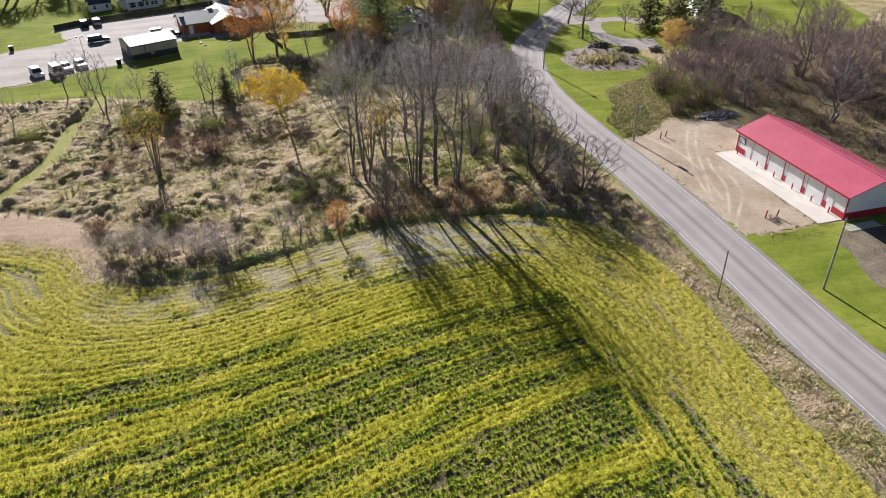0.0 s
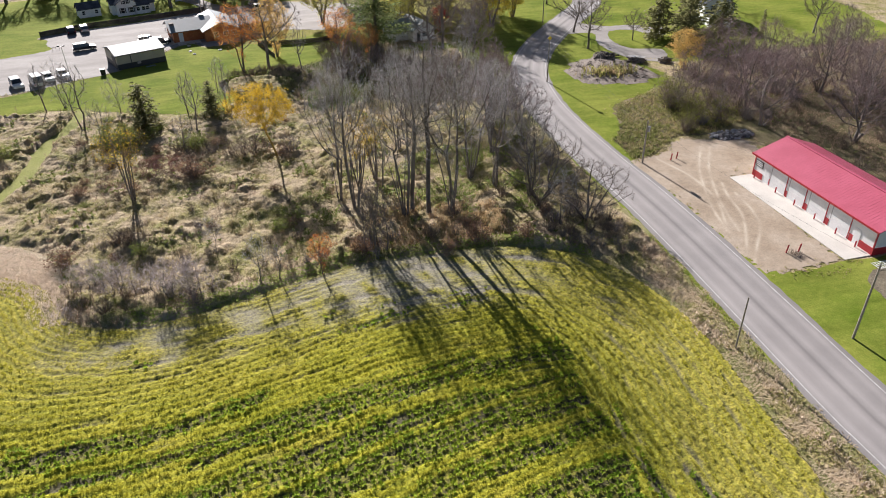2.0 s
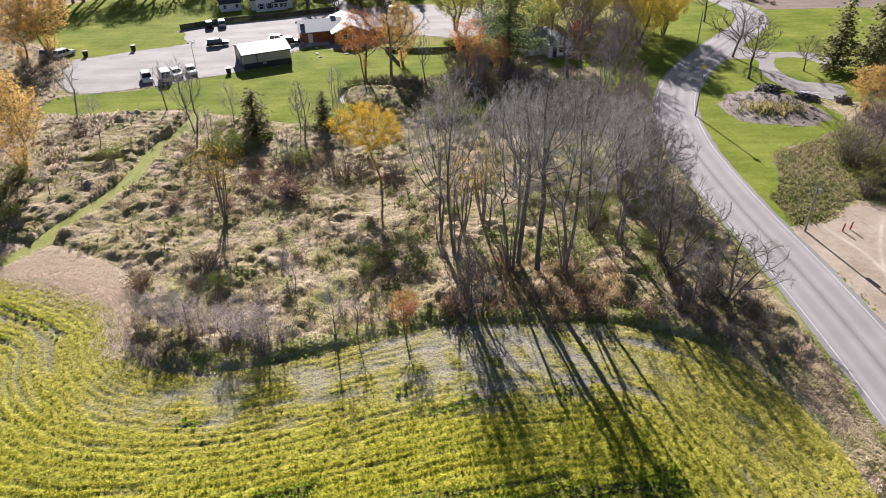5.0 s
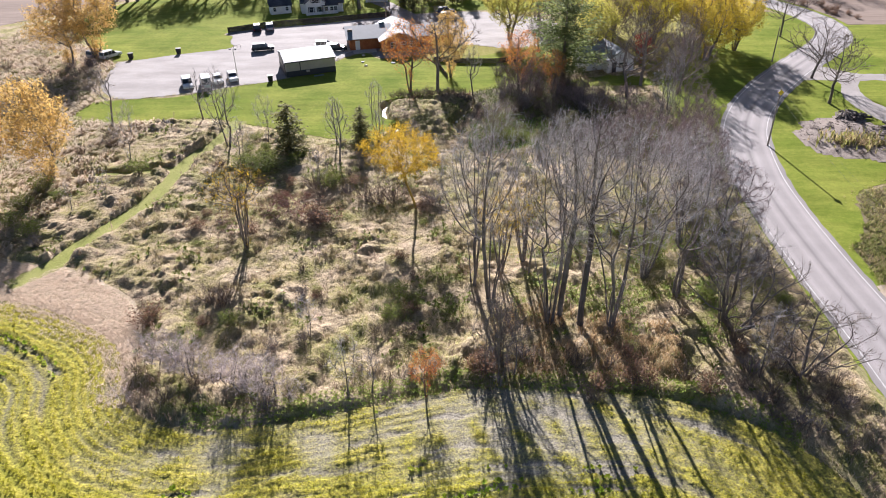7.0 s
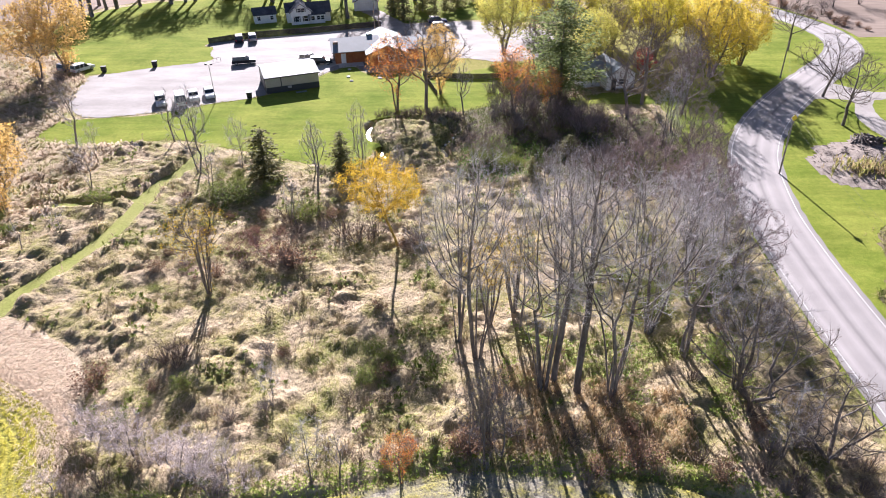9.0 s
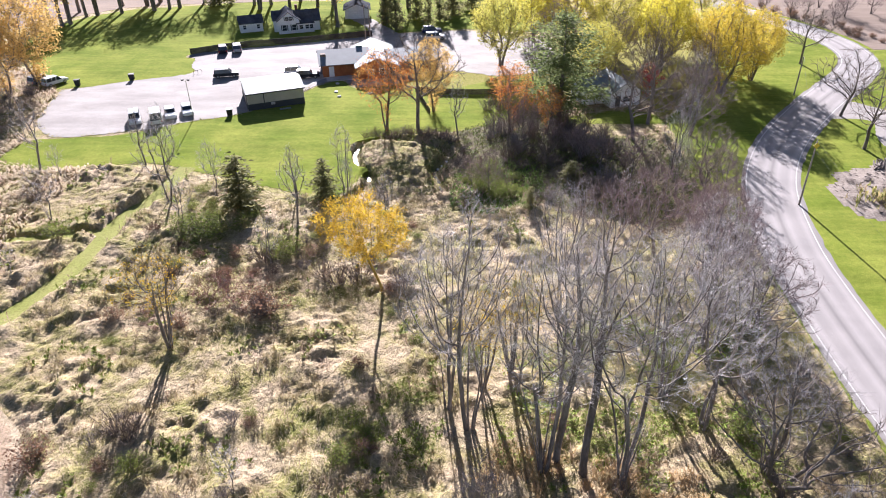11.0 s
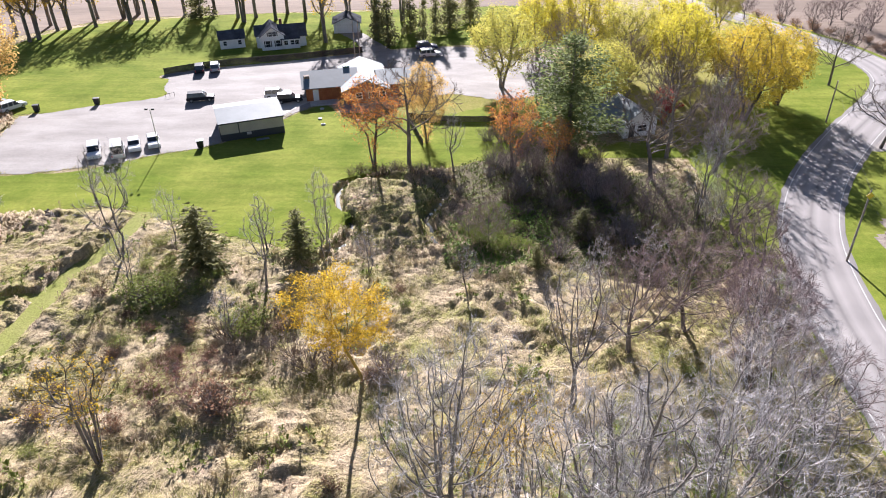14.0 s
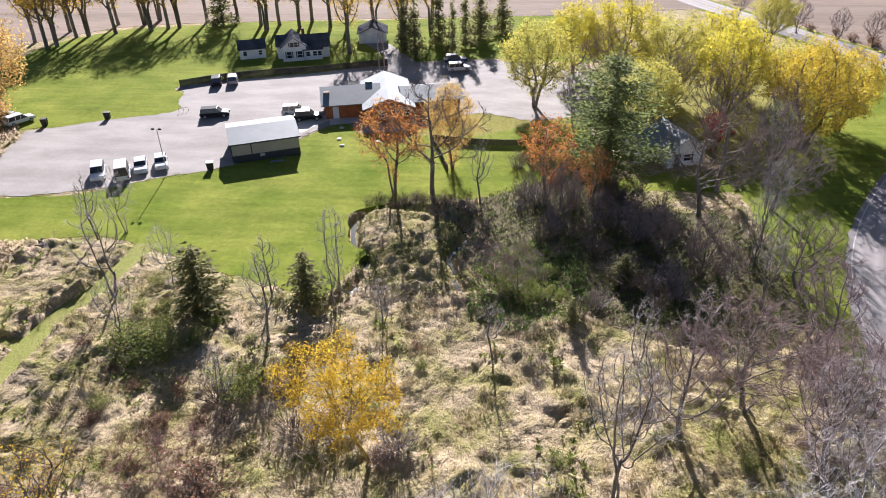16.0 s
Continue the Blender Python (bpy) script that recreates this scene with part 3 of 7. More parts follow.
corner = [idx[0, 0], idx[0, -1], idx[-1, -1], idx[-1, 0]]
n0 = nx * ny
far_quads = [(n0 + i, n0 + (i + 1) % 4, corner[(i + 1) % 4], corner[i]) for i in range(4)]
ground = part("ground", mesh_of("ground", np.vstack([np.c_[gxy, gz.ravel()], ring]), np.vstack([quads, far_quads]), M_GROUND, True), M_GROUND)
tagged(ground, "wild autumn ground of dead grass and weeds", kind="structure")


def ground_z(xy):
    i = np.clip(np.searchsorted(ys, xy[:, 1]) - 1, 0, ny - 2)
    j = np.clip(np.searchsorted(xs, xy[:, 0]) - 1, 0, nx - 2)
    fy_, fx_ = np.clip((xy[:, 1] - ys[i]) / (ys[i + 1] - ys[i]), 0, 1), np.clip((xy[:, 0] - xs[j]) / (xs[j + 1] - xs[j]), 0, 1)
    return (gz[i, j] * (1 - fx_) + gz[i, j + 1] * fx_) * (1 - fy_) + (gz[i + 1, j] * (1 - fx_) + gz[i + 1, j + 1] * fx_) * fy_


patch("lawn_1", LAWN_LOT, M_LAWN, 0.03, "mown green lawn below the car park", 0.3, seed=2, skirt=-1.0)
patch("lawn_2", LAWN_NORTH, M_LAWN, 0.024, "mown green lawn round the farmhouse", 0.3, seed=3)
patch("lawn_3", LAWN_ROAD, M_LAWN, 0.03, "mown green verge inside the road bend", 0.4, seed=4)
patch("lawn_4", LAWN_EAST, M_LAWN, 0.03, "mown green lawn outside the road bend", 0.4, seed=5)
patch("lawn_5", LAWN_STORE, M_LAWN, 0.03, "mown green lawn beside the storage building", 0.2, seed=6)
patch("lawn_6", LAWN_TREES, M_LITTER, 0.026, "rough lawn strewn with yellow leaves under the trees", 0.4, seed=14)
patch("lawn_7", NOOK, M_LITTER, 0.018, "rough grass behind the tavern", 0.3, seed=16)
# Dark sheet laid where the trees shade the ground; the shade is in its colour.
patch("woodland_floor", WOOD, M_FLOOR_SHADE, 0.022, "leaf litter and moss, coloured darker for the shade under the trees", 0.5, seed=18)
patch("weedy_strip", EAST_SCRUB, M_SCRUB, 0.02, "weedy ground beyond the road", 0.4, seed=15)
patch("straw_band", PALE, two_tone("flattened_straw", (0.37, 0.305, 0.20), (0.57, 0.475, 0.355), 0.9, 3.0, 0.2), 0.025, "flattened pale straw between the field and the meadow", 0.5, seed=22)
patch("verge", VERGE, two_tone("verge_turf", (0.17, 0.19, 0.055), (0.36, 0.30, 0.18), 0.5, 5.0, 0.2), 0.045, "weedy strip between the field and the road", 0.3, seed=17)
patch("parking_lot", LOT, M_GRAVEL, 0.05, "pale gravel car park", 0.25, seed=7)
tx, ty = np.meshgrid(np.arange(51.5, 75.5, 0.2), np.arange(58.5, 98, 0.2))
txy = np.c_[tx.ravel(), ty.ravel()]
worn = np.zeros(len(txy))
for line in ([(65.4, 92.6), (60.9, 85.6), (57.5, 78.3), (55.9, 74.1), (54.6, 69)], [(66.7, 92.1), (62.2, 85.2), (58.8, 77.9), (57.3, 73.7), (56, 69)], [(61.5, 81), (60.1, 77.5), (58.7, 72.3), (55.8, 67.3), (53.2, 63.5)], [(61.5, 78), (60.9, 73.9), (59.3, 69.5), (56.1, 65.6), (53.2, 62.0)], [(57, 90.5), (58.5, 84), (58, 77), (55.5, 71)]):
    worn = np.maximum(worn, np.exp(-(away(smooth_line(line, 0.8), txy)[0] / 0.2) ** 2) * np.clip(0.55 + 0.4 * waves(txy, 5.0, 71, 1), 0.2, 1))
tid = np.arange(len(txy)).reshape(tx.shape)
tq = np.stack([tid[:-1, :-1], tid[:-1, 1:], tid[1:, 1:], tid[1:, :-1]], -1).reshape(-1, 4)
tq = tq[inside(DRIVE_STORE, txy + 0.35 * np.c_[waves(txy, 1.7, 72), waves(txy, 1.7, 73)])[tq].all(1)]
ids, inv = np.unique(tq, return_inverse=True)
yme = mesh_of("gravel_yard", np.c_[txy[ids], 0.045 + 0.004 * waves(txy[ids], 1.2, 74, 1)], inv.reshape(-1, 4), M_YARD, True)
yme.attributes.new("worn", "FLOAT", "POINT").data.foreach_set("value", worn[ids].astype(np.float32))
tagged(part("gravel_yard", yme, M_YARD), "tan packed dirt yard with tyre tracks", kind="structure")
patch("driveway_2", [(-19.2, 227), (-14, 227), (-9, 219), (-5, 211), (-9, 208), (-12, 212), (-14, 219)], M_GRAVEL, 0.048, "gravel drive up to the garage", 0.2, seed=12)
patch("tavern_path", [(-21.8, 178.6), (-18.6, 181.6), (-15.8, 184.6), (-13.2, 183.2), (-16.2, 180.6), (-18.6, 177.2), (-20.2, 174.2)], M_CONCRETE, 0.062, "pale concrete path to the tavern door", 0.08, seed=21)
patch("garden_bed", BED, M_BED, 0.05, "bare brown garden bed edged with stones", 0.15, seed=13)
patch("driveway", DRIVE_HOUSE, M_GRAVEL, 0.045, "looping gravel driveway", 0.2, seed=9)
patch("stubble_field_1", STUBBLE_1, M_STUBBLE, 0.04, "tan harvested stubble field", 0.0)
patch("stubble_field_2", STUBBLE_2, M_STUBBLE, 0.04, "tan harvested stubble field", 0.0)
ribbon("trail", TRAIL, (1.35, 1.35), M_TRAIL, 0.035, "mown green grass path through the meadow")
ribbon("side_trail", BRANCH, (0.8, 0.8), M_TRAIL, 0.031, "mown side path leaving the grass path")
ribbon("shoulder", ROAD, (5.0, 5.0), M_LAWN, 0.034, "green mown edge along the road")
rd = np.gradient(ROAD, axis=0)
rn = np.stack([-rd[:, 1], rd[:, 0]], 1) / np.linalg.norm(rd, axis=1)[:, None]
across = np.array([-3.9, -3.85, -3.6, -3.2, -2.6, -2.0, -1.4, -0.8, -0.3, 0.0, 0.3, 0.8, 1.4, 2.0, 2.6, 3.2, 3.6, 3.85, 3.9])
ragged = np.where(np.abs(across) > 3.8, 1.0, 0.0)[None] * np.sign(across)[None] * 0.11 * waves(ROAD, 3.0, 41)[:, None]
rv = ROAD[:, None] + rn[:, None] * (across[None] + ragged)[..., None]
rz = np.where(np.abs(across) > 3.87, -0.05, 0.06 + 0.03 * (1 - np.abs(across) / 3.85))
rv = np.concatenate([rv, np.broadcast_to(rz[None, :, None], rv.shape[:2] + (1,))], -1)
nr, nc = rv.shape[:2]
ri = np.arange(nr * nc).reshape(nr, nc)
rme = mesh_of("road", rv.reshape(-1, 3), np.stack([ri[:-1, :-1], ri[1:, :-1], ri[1:, 1:], ri[:-1, 1:]], -1).reshape(-1, 4)[:, ::-1], M_ROAD)
rme.polygons.foreach_set("use_smooth", np.zeros(len(rme.polygons), bool))
wear = np.exp(-((np.abs(np.abs(across) - 1.75) - 0.8) / 0.35) ** 2) - 1.1 * (np.abs(across) < 0.1) - 0.5 * (np.abs(across) > 3.5)
rme.attributes.new("wear", "FLOAT", "POINT").data.foreach_set("value", np.tile(wear, nr).astype(np.float32))
road = tagged(part("road", rme, M_ROAD), "worn grey two-lane asphalt road", kind="structure")
for off in (3.2, -3.2):
    ribbon("edge_line", ROAD + np.stack([-np.gradient(ROAD, axis=0)[:, 1], np.gradient(ROAD, axis=0)[:, 0]], 1) / np.linalg.norm(np.gradient(ROAD, axis=0), axis=1)[:, None] * off, (0.06, 0.06), M_PAINT, 0.071, "white edge line", road)
M_WATER = plain("creek_water", (0.05, 0.055, 0.05), 0.08)
ribbon("creek", CREEK, (0.26, 0.26), M_WATER, -0.72, "shallow creek reflecting the sky")
tagged(part("apron", boxes((63.5, 67.0, 60.0, 82.2, -0.05, 0.09), bevel=0.02), M_CONCRETE), "pale concrete apron before the storage doors", kind="structure")


# ---- plants ----
def tubes(p0, p1, r0, r1, sides):
    """Tapered open tubes along many segments at once."""
    n = len(p0)
    d = p1 - p0
    d = d / np.maximum(np.linalg.norm(d, axis=1), 1e-6)[:, None]
    ref = np.where(np.abs(d[:, 2:3]) > 0.9, np.array([[1.0, 0, 0]]), np.array([[0, 0, 1.0]]))
    u = np.cross(d, ref)
    u /= np.linalg.norm(u, axis=1)[:, None]
    v = np.cross(d, u)
    a = np.arange(sides) * 6.28319 / sides
    ring_ = u[:, None] * np.cos(a)[None, :, None] + v[:, None] * np.sin(a)[None, :, None]
    vs = np.concatenate([p0[:, None] + ring_ * r0[:, None, None], p1[:, None] + ring_ * r1[:, None, None]], 1).reshape(-1, 3)
    i = np.arange(sides)
    f = np.stack([i, (i + 1) % sides, sides + (i + 1) % sides, sides + i], 1)
    fs = (np.arange(n)[:, None, None] * (2 * sides) + f[None]).reshape(-1, 4)
    return vs, fs


def slips(p0, p1, w0, w1, seed):
    """Thin flat twigs, each turned its own way."""
    rng = np.random.default_rng(seed)
    d = p1 - p0
    side = np.cross(d, rng.normal(0, 1, d.shape))
    side /= np.maximum(np.linalg.norm(side, axis=1), 1e-6)[:, None]
    v = np.stack([p0 - side * w0[:, None], p0 + side * w0[:, None], p1 + side * w1[:, None], p1 - side * w1[:, None]], 1).reshape(-1, 3)
    return v, np.arange(len(p0))[:, None] * 4 + np.arange(4)[None]


def unit(v):
    return v / np.linalg.norm(v)


def colonise(seed, height, radius, low, stems, lean, fork, bulge, count, step, up):
    """A branching skeleton that grows into an uneven crown: nodes, their parents, and how many tips each one carries."""
    rng = np.random.default_rng(seed)
    u, az = rng.uniform(0, 1, count * 3), rng.uniform(0, 6.283, count * 3)
    lobes = 1 + 0.22 * np.sin(2 * az + rng.uniform(0, 6.283)) + 0.16 * np.sin(5 * az + 7 * u + rng.uniform(0, 6.283))
    prof = np.sin(np.pi * (0.06 + 0.92 * u) ** bulge) ** 0.75
    rr = radius * prof * lobes * np.sqrt(rng.uniform(0.05, 1, count * 3))
    goal = np.c_[rr * np.cos(az), rr * np.sin(az), height * (low + (1 - low) * u)]
    goal = goal[rng.uniform(0, 1, len(goal)) < (0.25 + 0.75 * prof)]
    for _ in range(9):
        c, k = goal[rng.integers(len(goal))], radius * rng.uniform(0.16, 0.32)
        keep = np.linalg.norm(goal - c, axis=1) > k
        if keep.sum() > count * 0.7:
            goal = goal[keep]
    goal = goal[:count]
    pos, par = [], []
    for s in range(stems):
        a = 6.283 * (s + rng.uniform(0, 0.6)) / stems
        t = radians(lean * rng.uniform(0.6, 1.25))
        d = np.array([math.cos(a) * math.sin(t), math.sin(a) * math.sin(t), math.cos(t)])
        p = np.array([math.cos(a), math.sin(a), 0]) * (0.012 * height if stems > 1 else 0) + np.array([0, 0, -0.3])
        top = height * fork * rng.uniform(0.8, 1.2)
        last = -1
        while True:
            pos.append(p); par.append(last)
            last = len(pos) - 1
            if p[2] > top:
                break
            d = unit(d + rng.normal(0, 0.03, 3))
            p = p + d * step
    pos = np.array(pos)
    poles = len(pos)
    dist = np.linalg.norm(goal[:, None] - pos[None], axis=2)
    near, nd = dist.argmin(1), dist.min(1)
    kids, way = np.zeros(len(pos), int), np.vstack([np.diff(pos, axis=0), [[0, 0, step]]]) / step
    for _ in range(110):
        if len(goal) < 4:
            break
        ids = np.unique(near)
        d = np.zeros((len(pos), 3))
        v = goal - pos[near]
        np.add.at(d, near, v / np.maximum(np.linalg.norm(v, axis=1), 1e-6)[:, None])
        ids = ids[kids[ids] < 3]
        if not len(ids):
            break
        d = d[ids] / np.maximum(np.linalg.norm(d[ids], axis=1), 1e-6)[:, None] + np.array([0, 0, up]) + 0.55 * way[ids] + rng.normal(0, 0.09, (len(ids), 3))
        d /= np.linalg.norm(d, axis=1)[:, None]
        born = pos[ids] + d * step
        kids[ids] += 1
        n0 = len(pos)
        pos, way, kids = np.vstack([pos, born]), np.vstack([way, d]), np.concatenate([kids, np.zeros(len(born), int)])
        par.extend(ids.tolist())
        dist = np.linalg.norm(goal[:, None] - born[None], axis=2)
        j, m = dist.argmin(1), dist.min(1)
        closer = m < nd
        near, nd = np.where(closer, n0 + j, near), np.minimum(nd, m)
        live = nd > 1.5 * step
        goal, near, nd = goal[live], near[live], nd[live]
    par = np.array(par)
    tips = np.zeros(len(pos))
    has = np.zeros(len(pos), bool)
    has[par[par >= 0]] = True
    tips[~has] = 1
    for i in range(len(pos) - 1, -1, -1):
        if par[i] >= 0:
            tips[par[i]] += tips[i]
    return pos, par, tips, poles


def cards(rng, centres, size, flat=0.0, long=1.6):
    """Small leaves, each a folded pair of triangles, at the centres."""
    n = len(centres)
    a = rng.normal(0, 1, (n, 3))
    a[:, 2] *= 1 - flat
    a /= np.linalg.norm(a, axis=1)[:, None]
    b = np.cross(a, rng.normal(0, 1, (n, 3)))
    b /= np.linalg.norm(b, axis=1)[:, None]
    s = (size * rng.uniform(0.6, 1.3, n))[:, None]
    v = np.stack([centres - a * s * long * 0.5, centres + b * s * 0.5, centres + a * s * long * 0.5, centres - b * s * 0.5], 1).reshape(-1, 3)
    i = np.arange(n)[:, None] * 4
    return v, i + np.array([[0, 1, 2, 3]])


def tree_thing(name, seed, height, radius, low, stems, lean, fork, bulge, count, step, girth, twig, up=0.2, twigs=3, reach=0.8, fine=0.011, leaf=None, leaf_size=0.15, leaf_count=0, leaf_spread=0.3, bark=None):
    """A broad-leaved tree: trunk with its limbs, crown of fine branches, and leaves where it has any."""
    pos, par, tips, poles = colonise(seed, height, radius, low, stems, lean, fork, bulge, count, step, up)
    rng = np.random.default_rng(seed + 500)
    bark = bark or M_BARK
    top = thing(name, 0, 0)
    r = np.maximum(girth * (tips / tips[par < 0].max()) ** 0.5, fine * 1.1)
    r[:poles] = np.maximum(r[:poles], girth * np.clip(0.6 - 0.5 * pos[:poles, 2] / (fork * height), 0.12, 1))
    i = np.nonzero(par >= 0)[0]
    p0, p1, ra, rb = pos[par[i]], pos[i], np.minimum(r[par[i]], r[i] * 1.2), r[i]
    flare = 1 + 0.5 * np.exp(-np.maximum(p0[:, 2], 0) / 0.5)
    stout = rb > 0.017
    vs, fs, n = [], [], 0
    for pick, k in ((stout & (rb > 0.09), 7), (stout & (rb <= 0.09), 4)):
        if pick.any():
            v, f = tubes(p0[pick], p1[pick], (ra * flare)[pick], rb[pick], k)
            vs.append(v); fs.append(f + n); n += len(v)
    part("trunk", mesh_of("trunk", np.vstack(vs), np.vstack(fs), bark, True), bark, top)
    a0, a1, w0, w1 = [p0[~stout]], [p1[~stout]], [ra[~stout] * 0.8], [rb[~stout] * 0.8]
    ends = i[tips[i] <= 5]
    along = pos[ends] - pos[par[ends]]
    along /= np.linalg.norm(along, axis=1)[:, None]
    leaf_at = []
    for _ in range(twigs):
        d = along + rng.normal(0, 0.5, along.shape) + np.array([0, 0, up])
        d /= np.linalg.norm(d, axis=1)[:, None]
        L = (reach * rng.uniform(0.45, 1.2, len(d)))[:, None]
        b = pos[ends] - along * step * rng.uniform(0, 1, (len(d), 1))
        e = b + d * L
        a0.append(b); a1.append(e); w0.append(np.full(len(d), fine)); w1.append(np.full(len(d), fine * 0.5))
        leaf_at.append(e)
        for _ in range(2):
            g = d + rng.normal(0, 0.6, d.shape)
            g /= np.linalg.norm(g, axis=1)[:, None]
            b2 = b + d * L * rng.uniform(0.25, 0.9, (len(d), 1))
            e2 = b2 + g * L * rng.uniform(0.3, 0.65, (len(d), 1))
            a0.append(b2); a1.append(e2); w0.append(np.full(len(d), fine * 0.8)); w1.append(np.full(len(d), fine * 0.4))
            leaf_at.append(e2)
    v, f = slips(np.vstack(a0), np.vstack(a1), np.concatenate(w0), np.concatenate(w1), seed + 9)
    part("crown", mesh_of("crown", v, f, twig), twig, top)
    if leaf and leaf_count:
        leaf_at = np.vstack(leaf_at)
        c = leaf_at[rng.integers(0, len(leaf_at), leaf_count)] + rng.normal(0, leaf_spread, (leaf_count, 3))
        v, f = cards(rng, c, leaf_size)
        part("foliage", mesh_of("foliage", v, f, leaf), leaf, top)
    return top


def conifer(name, seed, height, radius, material, layers, per, droop=0.25, bare=0.06, blade=0.3, power=0.9, loose=0.07):
    """A conifer: a straight trunk and tiers of boughs set with needle sprays."""
    rng = np.random.default_rng(seed)
    top = thing(name, 0, 0)
    part("trunk", tube(bmesh.new(), (0, 0, -0.2), (0, 0, height * 0.97), 0.02 * height, 0.01, 7), M_BARK, top)
    c, a = [], []
    for l in range(layers):
        f = (l + rng.uniform(0, 0.7)) / layers
        z = height * (bare + (1 - bare) * f)
        reach = radius * (1 - f) ** power * rng.uniform(0.75, 1.2) + 0.12
        for k in range(per):
            az = rng.uniform(0, 6.283)
            rr = reach * rng.uniform(0.6, 1.1)
            m = max(3, int(rr * (7 if loose < 0.2 else 16)))
            t = (np.arange(m) + rng.uniform(0, 1, m)) / m
            p = np.c_[np.cos(az) * rr * t, np.sin(az) * rr * t, z - droop * rr * t ** 1.3 + 0.12 * rr * t ** 3]
            c.append(p + rng.normal(0, loose, p.shape))
            d = np.c_[np.cos(az) + rng.normal(0, 0.55, m), np.sin(az) + rng.normal(0, 0.55, m), -droop + rng.normal(0, 0.25, m)]
            a.append(d)
    c, a = np.vstack(c), np.vstack(a)
    a /= np.linalg.norm(a, axis=1)[:, None]
    b = np.cross(a, rng.normal(0, 1, a.shape))
    b /= np.linalg.norm(b, axis=1)[:, None]
    s = (blade * rng.uniform(0.7, 1.3, len(c)))[:, None]
    v = np.stack([c - a * s * 0.3, c + b * s * 0.35, c + a * s, c - b * s * 0.35], 1).reshape(-1, 3)
    part("foliage", mesh_of("foliage", v, np.arange(len(c))[:, None] * 4 + np.arange(4)[None], material), material, top)
    return top


def shrub(name, seed, height, spread, twigs, material, leaf=None, leaf_count=0, leaf_size=0.12, thick=0.014):
    """A many-stemmed bush of fine twigs from the ground."""
    rng = np.random.default_rng(seed)
    p0, p1, r0, r1 = [], [], [], []
    for _ in range(twigs):
        az, out = rng.uniform(0, 6.283), spread * math.sqrt(rng.uniform(0, 1))
        base = np.array([math.cos(az), math.sin(az), 0]) * out * 0.35 + np.array([0, 0, -0.1])
        tip = np.array([math.cos(az) * out, math.sin(az) * out, height * rng.uniform(0.5, 1.0) * (1 - 0.35 * out / spread)]) + rng.normal(0, 0.12 * height, 3)
        mid = base * 0.45 + tip * 0.55 + rng.normal(0, 0.06 * height, 3) + np.array([0, 0, 0.08 * height])
        for a, b, ra, rb in ((base, mid, 1.8, 1.2), (mid, tip, 1.2, 0.5)):
            p0.append(a); p1.append(b); r0.append(ra * thick); r1.append(rb * thick)
        for _ in range(3):
            f = rng.uniform(0.2, 0.9)
            a = mid * (1 - f) + tip * f
            p0.append(a); p1.append(a + rng.normal(0, 0.16 * height, 3) + np.array([0, 0, 0.12 * height])); r0.append(0.8 * thick); r1.append(0.4 * thick)
    top = thing(name, 0, 0)
    v, f = slips(np.array(p0), np.array(p1), np.array(r0), np.array(r1), seed)
    part("thicket", mesh_of("thicket", v, f, material), material, top)
    if leaf:
        tips = np.array(p1)
        c = tips[rng.integers(0, len(tips), leaf_count)] + rng.normal(0, 0.1 * height, (leaf_count, 3))
        v, f = cards(rng, c[c[:, 2] > 0.05], leaf_size)
        part("foliage", mesh_of("foliage", v, f, leaf), leaf, top)
    return top




class Stock:
    """Grown plants of one kind, set out by copying."""
    def __init__(self, grown, own, label, category, group):
        self.grown, self.own, self.label, self.category, self.group, self.used, self.n = grown, own, label, category, group, set(), 0

    def put(self, x, y, height, which=None, turn=None, label="", wide=1.0):
        i = self.n % len(self.grown) if which is None else which
        self.n += 1
        k = height / self.own[i]
        turn = (self.n * 137.5) % 360 if turn is None else turn
        z = float(ground_z(np.array([[x, y]]))[0])
        ob = self.grown[i]
        if i in self.used:
            ob = copy_thing(ob, pose(x, y, z - 0.03, 0, 0, turn))
        else:
            self.used.add(i)
            ob.matrix_basis = pose(x, y, z - 0.03, 0, 0, turn)
        ob.scale = (k * wide, k * wide, k)
        return tagged(ob, label or self.label, self.category, self.group)


# the grove: tall vase-shaped trees, several stems each, and one straight pole of a tree
grove = Stock([tree_thing("bare_tree", 11 + i, 20, r, 0.3, st, ln, fk, 1.35, n, 0.5, g, M_TWIG, 0.28, 4, 0.95, 0.0062)
               for i, (r, st, ln, fk, n, g) in enumerate([(4.5, 4, 6, 0.38, 1500, 0.17), (3.9, 3, 5, 0.35, 1300, 0.18), (4.6, 6, 6.5, 0.4, 1500, 0.15), (3.1, 1, 0.3, 0.5, 1000, 0.25), (5.0, 6, 8, 0.36, 1500, 0.14)])],
              [20] * 5, "tall bare grey tree with fine twigs", "tree", "bare trees of the grove")
for x, y, h, w, k in [(9.9, 90.4, 18, 1, 1), (11.8, 88.3, 21, 0, 1.05), (17.5, 84.0, 22, 2, 0.95), (18.6, 84.8, 21, 3, 1), (20.5, 83.6, 23, 3, 1), (23.4, 83.2, 21.5, 4, 1.05), (31.2, 88.8, 16.5, 1, 1.35), (34.4, 84.2, 13, 0, 1.2),
                      (28.5, 92, 17, 2, 1.2), (34, 99, 14, 4, 1.2), (20.8, 104.5, 14.5, 1, 1.1), (36.5, 107, 12, 4, 1.2)]:
    grove.put(x, y, h, w, wide=k)
